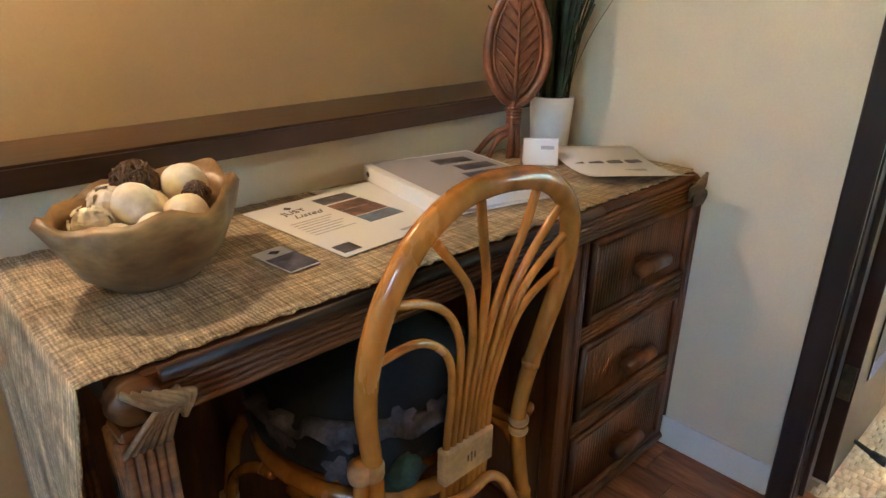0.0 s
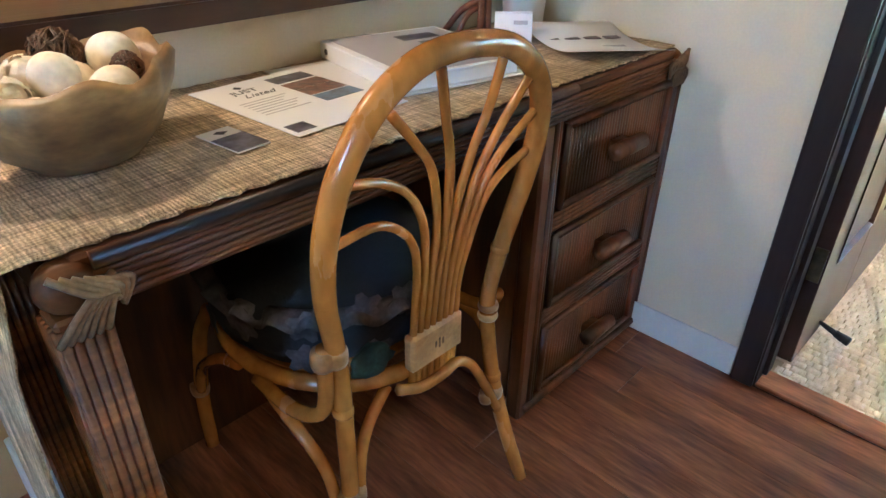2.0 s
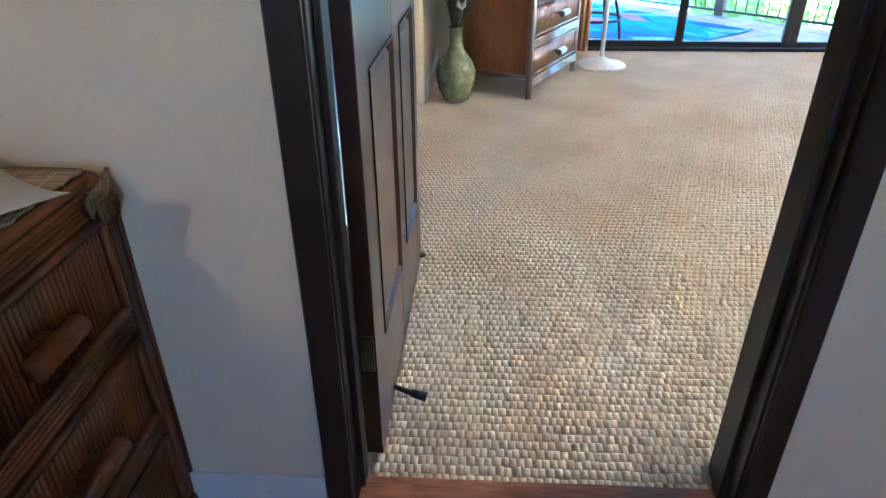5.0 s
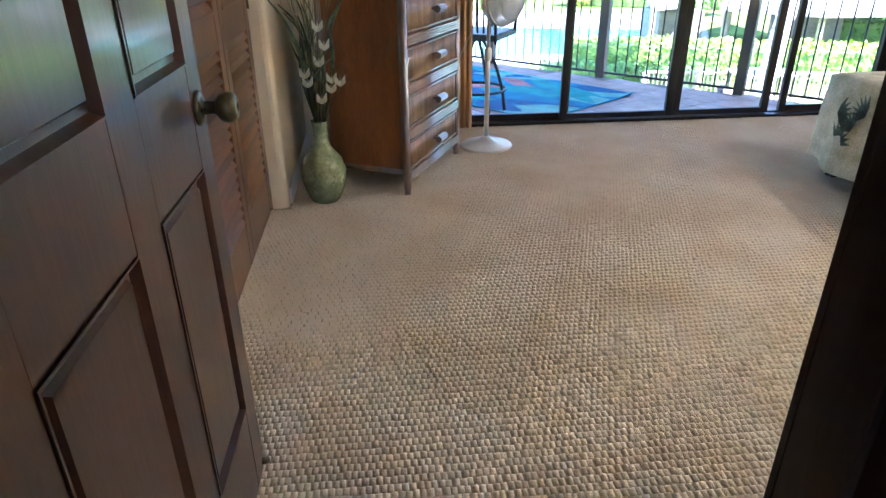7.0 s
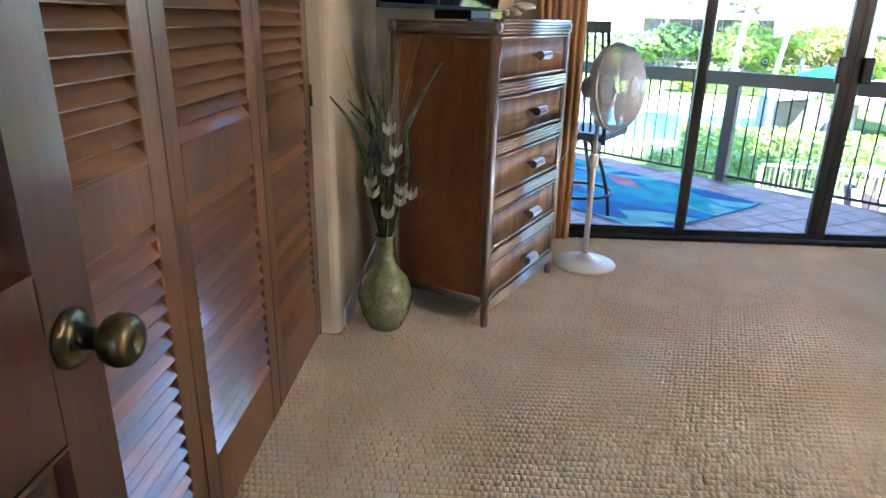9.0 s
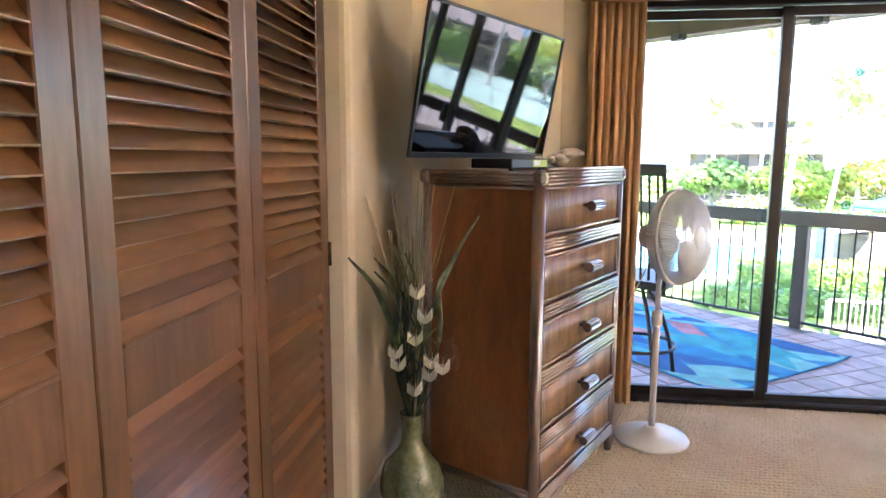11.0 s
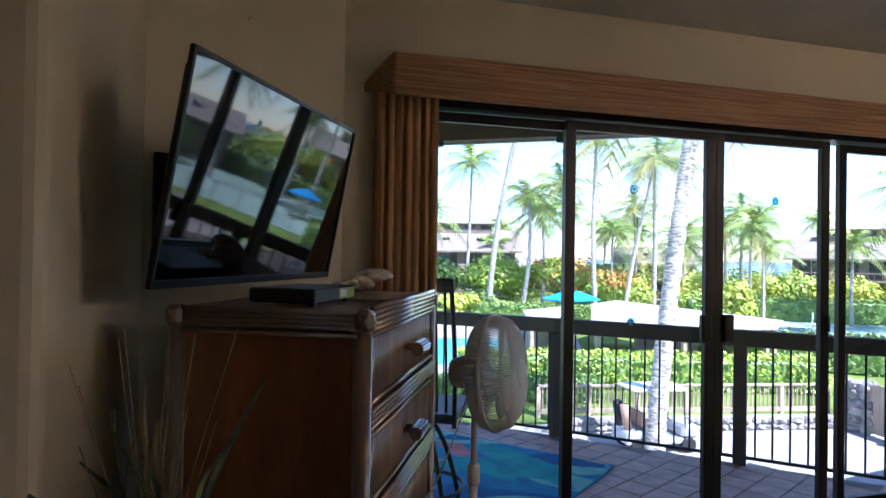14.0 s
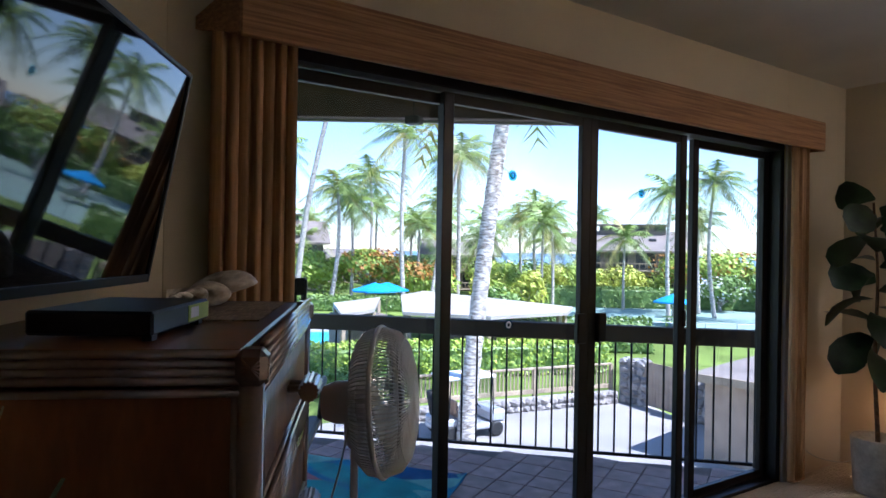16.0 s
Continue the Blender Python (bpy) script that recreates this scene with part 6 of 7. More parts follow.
def railing():
    r = thing("balcony_railing", pose(7.645, -2.775, BZ, 0, 0, 45), "dark wooden balcony rail with thin black iron balusters", "railing")
    a, b = -2.19, 2.6
    part("top_rail", box((a, -0.045, 0.872), (b, 0.045, 0.99), 0.006), RAILW, r)
    part("bottom_rail", box((a, -0.012, 0.040), (b, 0.012, 0.062), 0.002), IRON, r)
    for x in (-1.01, 0.405, 1.82):
        part("post", box((x - 0.045, -0.042, 0), (x + 0.045, 0.042, 0.872), 0.005), RAILW, r)
    n = int((b - a) / 0.113)
    bm = bmesh.new()
    tube(bm, [(0, 0, 0.05), (0, 0, 0.875)], 0.0075, 8)
    me = bpy.data.meshes.new("baluster")
    bm.to_mesh(me)
    bm.free()
    for i in range(n):
        x = a + 0.06 + i * 0.113
        if min(abs(x - p) for p in (-1.01, 0.405, 1.82)) > 0.06:
            mesh_part("baluster", me, IRON, r, "", True, pose(x, 0, 0))
    r2 = thing("balcony_railing", pose(9.49, -0.93, BZ, 0, 0, 90), "dark wooden balcony rail with thin black iron balusters", "railing")
    part("top_rail", box((0.0, -0.045, 0.872), (2.1, 0.045, 0.99), 0.006), RAILW, r2)
    part("bottom_rail", box((0, -0.012, 0.040), (2.1, 0.012, 0.062), 0.002), IRON, r2)
    for i in range(18):
        mesh_part("baluster", me, IRON, r2, "", True, pose(0.06 + i * 0.113, 0, 0))


railing()
floodlight(7.37, -2.25)
floodlight(7.93, -1.40)


def rug():
    A, e1, e2 = Vector((7.07, -2.535, 0)), Vector((-0.62, 0.785, 0)), Vector((0.785, 0.62, 0))
    m = Matrix.Translation((7.07, -2.535, BZ + 0.004)) @ Matrix.Rotation(math.atan2(0.62, 0.785), 4, 'Z')
    W, L = 1.42, 2.35
    r = thing("outdoor_rug", m, "blue and teal tropical leaf outdoor rug", "rug")
    BL = [material("rug_" + k, c, 0.9, 0, 0.2, 8, 0.4, 200, spec=0.15) for k, c in (("navy", (0.03, 0.15, 0.36)), ("blue", (0.035, 0.30, 0.52)), ("teal", (0.05, 0.44, 0.47)), ("aqua", (0.24, 0.60, 0.56)), ("coral", (0.62, 0.26, 0.28)), ("sand", (0.55, 0.60, 0.46)))]
    bm = bmesh.new()
    nx, ny = 40, 24

    def zz(x, y):
        return 0.006 + 0.006 * noise.noise(Vector((x * 2.5, y * 2.5, 1))) + (0.012 if x < 0.05 and y < 0.06 else 0)
    rows = [[bm.verts.new((L * i / nx, W * j / ny, zz(L * i / nx, W * j / ny))) for j in range(ny + 1)] for i in range(nx + 1)]
    for a, b in zip(rows, rows[1:]):
        for j in range(ny):
            bm.faces.new((a[j], a[j + 1], b[j + 1], b[j]))
    base = part("field", bm, BL[1], r)
    base.modifiers.new("thick", 'SOLIDIFY').thickness = 0.006
    rng = random.Random(21)
    for k in range(34):
        L0, W0 = rng.uniform(0.05, L - 0.05), rng.uniform(0.05, W - 0.05)
        an, ln, wd = rng.uniform(-0.5, 0.9), rng.uniform(0.6, 1.2), rng.uniform(0.07, 0.17)
        col = BL[(0, 2, 3, 2, 0, 5, 3, 4, 2, 0)[k % 10]]
        bm = bmesh.new()
        prev = None
        for i in range(15):
            t = i / 14
            cx = L0 + (t - 0.5) * ln * math.cos(an) + 0.07 * math.sin(t * 3)
            cy = W0 + (t - 0.5) * ln * math.sin(an) + 0.05 * math.sin(t * 4 + k)
            hw = wd * math.sin(math.pi * t) ** 0.8
            row = []
            for s in (-1, 1):
                x, y = cx - s * hw * math.sin(an), cy + s * hw * math.cos(an)
                x, y = min(max(x, 0.01), L - 0.01), min(max(y, 0.01), W - 0.01)
                row.append(bm.verts.new((x, y, zz(x, y) + 0.0012 + k * 0.00012)))
            if prev:
                bm.faces.new((prev[0], prev[1], row[1], row[0]))
            prev = row
        part("leaf_motif", bm, col, r)


rug()


def patio_chair():
    c = thing("patio_chair", pose(6.50, -0.93, BZ + 0.010, 0, 0, 60), "black metal high patio chair with a slatted back", "chair")
    for k in range(4):
        a = k * math.pi / 2 + 0.785
        bm = bmesh.new()
        tube(bm, curve([(0.05 * math.cos(a), 0.05 * math.sin(a), 0.60), (0.16 * math.cos(a), 0.16 * math.sin(a), 0.42), (0.24 * math.cos(a), 0.24 * math.sin(a), 0.18), (0.27 * math.cos(a), 0.27 * math.sin(a), 0.0)], 5), 0.014, 8)
        part("leg", bm, IRON, c, "", True)
    bm = bmesh.new()
    tube(bm, [(0.245 * math.cos(t * 0.2094), 0.245 * math.sin(t * 0.2094), 0.21) for t in range(30)], 0.011, 7, closed=True)
    part("foot_ring", bm, IRON, c, "", True)
    part("seat", box((-0.25, -0.25, 0.62), (0.25, 0.25, 0.67), 0.02), IRON, c)
    bm = bmesh.new()
    for s in (-1, 1):
        tube(bm, curve([(s * 0.24, 0.22, 0.60), (s * 0.245, 0.26, 1.0), (s * 0.235, 0.32, 1.36)], 5), 0.013, 8)
        tube(bm, curve([(s * 0.25, 0.25, 0.86), (s * 0.29, 0.05, 0.88), (s * 0.27, -0.18, 0.86), (s * 0.245, -0.22, 0.66)], 5), 0.013, 8)
    part("frame", bm, IRON, c, "", True)
    part("top_rail", box((-0.25, 0.30, 1.31), (0.25, 0.335, 1.38), 0.012), IRON, c)
    for i in range(9):
        bm = bmesh.new()
        x = -0.20 + i * 0.05
        tube(bm, curve([(x, 0.24, 0.68), (x, 0.265, 1.0), (x, 0.315, 1.33)], 4), 0.0085, 6)
        part("back_slat", bm, IRON, c, "", True)


patio_chair()

# ---- grounds ----
GZ = -4.3
LAWN = material("lawn_grass", (0.21, 0.29, 0.06), 0.9, 0, 0.4, 0.25, 0.3, 30, spec=0.1)
DRIVE = material("pale_concrete_drive", (0.33, 0.31, 0.285), 0.85, 0, 0.16, 0.5, 0.2, 30)
COURT = material("tennis_court_green", (0.26, 0.37, 0.30), 0.85, 0, 0.08, 0.3, 0.05, 30)
WATERP = plain("pool_water", (0.08, 0.50, 0.58), 0.12)
SEA = material("sea_water", (0.03, 0.14, 0.32), 0.25, 0, 0.2, 0.02, 0.1, 2)
BARK = material("palm_bark", (0.62, 0.58, 0.52), 0.9, 0, 0.55, 5, 0.9, 22, (1, 1, 3.2), second=(0.15, 0.125, 0.10))
FROND = material("palm_frond", (0.26, 0.34, 0.06), 0.45, 0, 0.4, 1.2, 0, 20, second=(0.13, 0.21, 0.045), random_v=0.15)
FRONDY = material("yellowing_frond", (0.36, 0.34, 0.075), 0.55, 0, 0.3, 2, 0, 20)
LEAF1 = material("shrub_leaf_bright", (0.42, 0.50, 0.06), 0.5, 0, 0.45, 2, 0, 14, second=(0.20, 0.31, 0.04))
LEAF2 = material("tree_leaf_green", (0.19, 0.29, 0.06), 0.5, 0, 0.5, 1, 0, 10, second=(0.10, 0.17, 0.035))
LEAF3 = material("yellow_croton_leaf", (0.55, 0.54, 0.06), 0.55, 0, 0.4, 2, 0, 14, second=(0.32, 0.39, 0.05))
BLOOM = material("orange_blossom", (0.75, 0.33, 0.06), 0.6, 0, 0.4, 3, 0, 14)
BLOOMW = material("white_blossom", (0.75, 0.75, 0.72), 0.6, 0, 0.1, 3, 0, 14)
ROOFT = material("brown_shingle_roof", (0.25, 0.21, 0.175), 0.85, 0, 0.2, 1, 0.5, 8, (1, 1, 6))
SIDING = material("taupe_siding", (0.20, 0.165, 0.135), 0.8, 0, 0.2, 1, 0.3, 10, (1, 1, 5))
WROOF = material("white_pavilion_roof", (0.40, 0.365, 0.32), 0.8, 0, 0.15, 0.6, 0.1, 10)
FENCEW = material("tan_fence_wood", (0.42, 0.33, 0.22), 0.8, 0, 0.25, 2, 0.2, 20)
LAVA = material("lava_rock", (0.24, 0.215, 0.195), 0.95, 0, 0.5, 3, 0.8, 20, second=(0.30, 0.28, 0.26), random_v=0.35)
MORTAR = material("pale_mortar", (0.36, 0.34, 0.31), 0.9, 0, 0.2, 3, 0.2, 20)
GATEW = material("beige_gate_board", (0.40, 0.30, 0.215), 0.75, 0, 0.15, 2, 0.1, 20)
CARTB = material("silver_cart_body", (0.42, 0.43, 0.45), 0.3, 0.2, 0.08, 3, 0, 20, coat=0.4)
CARTW = plain("white_cart_roof", (0.72, 0.72, 0.70), 0.45)
SEATM = plain("tan_vinyl", (0.30, 0.19, 0.13), 0.6)
BLUEC = material("blue_canvas", (0.02, 0.28, 0.62), 0.8, 0, 0.15, 2, 0.1, 30)
GREYM = plain("grey_metal", (0.32, 0.32, 0.33), 0.45, 0.5)

bm = bmesh.new()
n = 48
lo = [bm.verts.new((190 * math.cos(2 * math.pi * i / n), 190 * math.sin(2 * math.pi * i / n), GZ)) for i in range(n)]
mid = [bm.verts.new((215 * math.cos(2 * math.pi * i / n), 215 * math.sin(2 * math.pi * i / n), GZ - 3)) for i in range(n)]
bm.faces.new(lo)
bridge(bm, lo, mid)
structure("ground", bm, LAWN, "green lawn round the buildings", "ground")
bm = bmesh.new()
lo = [bm.verts.new((4200 * math.cos(2 * math.pi * i / n), 4200 * math.sin(2 * math.pi * i / n), GZ - 2)) for i in range(n)]
bm.faces.new(lo)
structure("water", bm, SEA, "blue sea out to the horizon", "sea")


def flat(name, pts, z, mat, label, category):
    bm = bmesh.new()
    a = [bm.verts.new((x, y, GZ + z - 0.05)) for x, y in pts]
    b = [bm.verts.new((x, y, GZ + z)) for x, y in pts]
    bridge(bm, a, b)
    bm.faces.new(b)
    return structure(name, bm, mat, label, category)


flat("road", [(6, 8), (22.9, 8), (23.1, -10.4), (20.05, -20.3), (17.0, -19.1), (10, -30), (4, -30)], 0.02, DRIVE, "pale concrete driveway in sun", "driveway")
flat("pool_deck", [(31, 6), (62, 2), (52, -26), (37, -19), (33, -10)], 0.03, DRIVE, "pale concrete pool terrace", "terrace")
flat("pool", [(36, -5), (47, -8), (44, -18.5), (38, -15), (35, -11)], 0.05, WATERP, "turquoise swimming pool", "pool")
flat("tennis_court", [(33, -31), (54, -46), (38, -66), (18, -50)], 0.04, COURT, "pale green tennis court", "tennis court")
bm = bmesh.new()
for a, b in (((36, -34.5), (51, -45.5)), ((51, -45.5), (38, -62)), ((43, -40), (30, -56)), ((37, -36), (25, -51))):
    d = (Vector((*b, 0)) - Vector((*a, 0)))
    s = Vector((-d.y, d.x, 0)).normalized() * 0.05
    sheet(bm, [Vector((*a, GZ + 0.045)) - s, Vector((*b, GZ + 0.045)) - s, Vector((*b, GZ + 0.045)) + s, Vector((*a, GZ + 0.045)) + s])
structure("court_lines", bm, WHITE, "white tennis court lines", "court lines")


# ---- plants outside ----
def palm(name, base, top, r0, r1, fronds, length, seed, label, bend=0.0):
    rng = random.Random(seed)
    base, top = Vector(base), Vector(top)
    p = thing(name, Matrix.Translation(base), label, "palm tree", "palms in the garden")
    t = top - base
    side = Vector((t.y, -t.x, 0))
    side = side.normalized() if side.length > 0.01 else Vector((1, 0, 0))
    bm = bmesh.new()
    n = max(14, int(t.length / 0.28)) if r0 > 0.17 else 16
    pts, rs = [], []
    for i in range(n + 1):
        u = i / n
        pts.append(Vector((t.x * u ** 1.25, t.y * u ** 1.25, t.z * u)) + side * bend * math.sin(math.pi * u))
        rs.append((r0 + (r1 - r0) * u + 0.10 * r0 * math.exp(-u * 14)) * (1 + (0.05 if i % 2 else -0.04) * (r0 > 0.17)))
    tube(bm, pts, rs, 12)
    part("trunk", bm, BARK, p, "pale ringed trunk", True)
    bm, by = bmesh.new(), bmesh.new()
    for k in range(fronds):
        a = k * 2.39996 + rng.uniform(-0.25, 0.25)
        el = 1.25 - 1.9 * (k / fronds) + rng.uniform(-0.15, 0.15)
        L = length * 1.2 * rng.uniform(0.82, 1.1)
        d = Vector((math.cos(a), math.sin(a), 0))
        rach = []
        for i in range(9):
            u = i / 8
            rach.append(t + d * (L * (u * math.cos(el) * (1 - 0.15 * u) + 0.18 * u * u)) + Vector((0, 0, L * (u * math.sin(el) - (0.42 + 0.25 * math.cos(el)) * u * u))))
        tgt = by if (k > fronds * 0.86 or rng.random() < 0.10) else bm
        tube(tgt, rach, [0.035 * length / 3 * (1 - 0.85 * i / 8) for i in range(9)], 4, False)
        sd = d.cross(Vector((0, 0, 1)))
        m = 22
        for i in range(2, m):
            u = i / m
            f = u * 8
            j = min(int(f), 7)
            c = rach[j].lerp(rach[j + 1], f - j)
            ax = (rach[j + 1] - rach[j]).normalized()
            w = L * 0.27 * math.sin(math.pi * (0.12 + 0.86 * u)) ** 0.6
            for s in (-1, 1):
                tip = c + sd * s * w * rng.uniform(0.7, 1.0) + ax * w * 0.55 - Vector((0, 0, w * rng.uniform(0.35, 0.75)))
                q = ax * L * 0.016
                v1, v2, v3 = tgt.verts.new(c - q), tgt.verts.new(c + q), tgt.verts.new(tip)
                tgt.faces.new((v1, v2, v3))
    part("crown", bm, FROND, p, "green feathery fronds")
    part("dry_fronds", by, FRONDY, p, "yellowing lower fronds")
    bm = bmesh.new()
    for k in range(7):
        a = k * 0.9
        ball(bm, t + Vector((0.22 * math.cos(a), 0.22 * math.sin(a), -0.25 - 0.1 * (k % 2))), 0.12, 8, 6)
    part("coconuts", bm, FRONDY, p, "", True)


G = GZ
PALMS = [
    ((77, -25, G), (77.1, -25.7, 12.9), 0.24, 0.14, 20, 4.2, 1, 0.3), ((63.1, -22.8, G), (59.9, -25.8, 19.5), 0.30, 0.19, 20, 4.0, 2, 0.8),
    ((62.3, -26, G), (63.5, -27.2, 7.6), 0.24, 0.15, 22, 4.0, 3, 0.5), ((74, -36, G), (74.6, -36.6, 10.3), 0.25, 0.16, 22, 4.6, 4, 0.4),
    ((57.2, -31.4, G), (57, -31.2, 12.6), 0.24, 0.16, 20, 4.2, 5, 0.3), ((57, -34.4, G), (55.7, -36.8, 10.9), 0.23, 0.15, 22, 4.2, 6, -0.6),
    ((60.3, -39.9, G), (60.8, -40.1, 11.8), 0.26, 0.17, 20, 4.2, 7, 0.1), ((19.1, -11.3, G), (18.35, -12.75, 10.2), 0.27, 0.20, 22, 4.2, 8, -0.15),
    ((38.4, -46.6, G), (38.2, -46.4, 6.7), 0.19, 0.13, 22, 3.2, 9, 0.2), ((38, -52.6, G), (37.6, -51.7, 7.9), 0.20, 0.13, 22, 3.4, 10, 0.5),
    ((41, -54.6, G), (41, -54.3, 4.4), 0.18, 0.13, 24, 3.0, 11, 0.1), ((59.3, -50.3, G), (59.3, -50.1, 6.6), 0.22, 0.15, 22, 3.8, 12, 0.3),
    ((71.5, -73.3, G), (71.5, -73.3, 6.9), 0.22, 0.15, 20, 3.6, 13, 0.2), ((96, -37.5, G), (96.1, -37.5, 5.6), 0.24, 0.15, 22, 4.4, 14, 0.4),
    ((87.4, -33, G), (87.1, -33.1, 2.6), 0.24, 0.16, 24, 4.0, 15, 0.1), ((78.4, -49.8, G), (78.4, -49.8, 5.2), 0.24, 0.16, 24, 4.2, 16, 0.3),
    ((66.8, -48.7, G), (66.8, -48.7, 4.8), 0.22, 0.15, 24, 3.8, 17, 0.2), ((68, -55.4, G), (68.1, -55.2, 5.5), 0.22, 0.15, 24, 3.8, 18, -0.2),
    ((50.5, -43.2, G), (50.2, -43.0, 4.2), 0.17, 0.11, 24, 3.0, 19, 0.1), ((52, -46, G), (52.4, -46, 5.6), 0.17, 0.11, 22, 3.0, 20, 0.1),
    ((70, -44, G), (70.2, -44, 7.2), 0.22, 0.14, 22, 3.8, 21, 0.2), ((83, -42, G), (83, -42, 7.6), 0.22, 0.14, 22, 4.0, 22, 0.2),
    ((47.5, -51.5, G), (47.4, -51.5, 3.0), 0.16, 0.10, 22, 2.8, 23, 0.1), ((90, -52, G), (90, -52, 6.3), 0.24, 0.15, 22, 4.2, 24, 0.3),
    ((62, -44.6, G), (62, -44.6, 3.0), 0.17, 0.11, 24, 3.2, 25, 0.1), ((55, -49, G), (55, -49, 2.6), 0.16, 0.10, 24, 3.0, 26, 0.1),
    ((66, -30, G), (66.2, -30, 6.3), 0.2, 0.13, 22, 3.6, 27, 0.2), ((70, -41, G), (70, -41, 4.6), 0.2, 0.13, 22, 3.6, 28, 0.2),
    ((31.5, -52, G), (31.4, -52.6, 6.9), 0.19, 0.13, 22, 3.2, 29, 0.2), ((76, -20, G), (76, -20, 6.5), 0.22, 0.14, 22, 4.0, 30, 0.2),
]
for b, t, r0, r1, nf, L, sd, bend in PALMS:
    near = b[0] < 25
    palm("palm_tree", b, t, r0, r1, nf, L, sd, "thick-trunked pale palm beside the golf cart" if near else "tall coconut palm with a slender trunk", bend)


def leaves(bm, c, rad, n, size, rng, bumps=7):
    """Many small leaf faces in an uneven crown of several lobes."""
    lobes = [(Vector((0, 0, 0)), 0.72)]
    for k in range(bumps):
        d = Vector((rng.gauss(0, 1), rng.gauss(0, 1), rng.gauss(0.25, 0.7))).normalized()
        lobes.append((d * rng.uniform(0.35, 0.62), rng.uniform(0.28, 0.48)))
    c = Vector(c)
    for k in range(n):
        o, r = lobes[k % len(lobes)]
        d = Vector((rng.gauss(0, 1), rng.gauss(0, 1), rng.gauss(0.15, 1))).normalized()
        q = o + d * r * rng.uniform(0.72, 1.08)
        p = c + Vector((q.x * rad[0], q.y * rad[1], q.z * rad[2]))
        nrm = (d + Vector((rng.gauss(0, 0.5), rng.gauss(0, 0.5), rng.gauss(0.3, 0.5)))).normalized()
        s = nrm.orthogonal().normalized() * size * rng.uniform(0.6, 1.2)
        t = nrm.cross(s) * 0.6
        vs = [bm.verts.new(p + e) for e in (-s, t, s, -t)]
        bm.faces.new(vs)


def shrub(name, c, rad, n, size, mat, seed, label, category="shrub", trunk=0.0, bloom=None, nb=0, kind=""):
    rng = random.Random(seed)
    s = thing(name, Matrix.Translation((c[0], c[1], GZ)), label, category, kind=kind)
    bm = bmesh.new()
    leaves(bm, (0, 0, trunk + rad[2] * 0.85), rad, n, size, rng)
    part("foliage", bm, mat, s)
    bm = bmesh.new()
    if trunk:
        tube(bm, curve([(0, 0, 0), (0.1, 0.1, trunk * 0.6), (0, 0.2, trunk + rad[2] * 0.6)], 4), [0.2, 0.19, 0.18, 0.17, 0.16, 0.14, 0.12, 0.1, 0.08], 8)
        for k in range(5):
            a = k * 1.25
            tube(bm, [(0, 0.1, trunk * 0.8), (rad[0] * 0.5 * math.cos(a), rad[1] * 0.5 * math.sin(a), trunk + rad[2] * 0.8)], [0.10, 0.03], 6)
        part("limbs", bm, BARK, s, "", True)
    else:
        for k in range(5):
            a = k * 1.25
            tube(bm, [(0, 0, 0), (rad[0] * 0.4 * math.cos(a), rad[1] * 0.4 * math.sin(a), rad[2])], [0.04, 0.015], 5)
        part("stems", bm, BARK, s, "", True)
    if bloom:
        bm = bmesh.new()
        leaves(bm, (0, 0, trunk + rad[2] * 0.95), (rad[0] * 1.02, rad[1] * 1.02, rad[2] * 1.05), nb, size * 0.9, rng)
        part("blossoms", bm, bloom, s)


shrub("flame_tree", (67.5, -32.8), (6.5, 6.0, 2.3), 3600, 0.26, LEAF1, 1, "spreading flame tree in orange bloom", "tree", 1.8, BLOOM, 900)
shrub("flame_tree", (60, -35.5), (4.4, 4.0, 1.9), 2000, 0.24, LEAF1, 2, "spreading flame tree in orange bloom", "tree", 1.2, BLOOM, 420)
shrub("garden_tree", (68.5, -25.5), (4.5, 4.0, 2.9), 2600, 0.26, LEAF1, 3, "bright green rounded garden tree", "tree", 1.4)
shrub("garden_tree", (74, -20), (5.0, 4.5, 2.6), 2400, 0.3, LEAF2, 4, "dark green garden tree", "tree", 1.4)
shrub("flame_tree", (46, -63), (6.5, 6.0, 3.0), 3200, 0.26, LEAF1, 5, "spreading flame tree in orange bloom", "tree", 1.6, BLOOM, 600)
shrub("plumeria", (41.5, -59), (3.6, 3.4, 1.8), 1700, 0.2, LEAF2, 6, "white-flowering plumeria by the court", "tree", 0.8, BLOOMW, 260)
shrub("garden_tree", (73, -42.5), (5.5, 5.0, 2.5), 2600, 0.3, LEAF2, 7, "green garden tree behind the pavilion", "tree", 1.2)
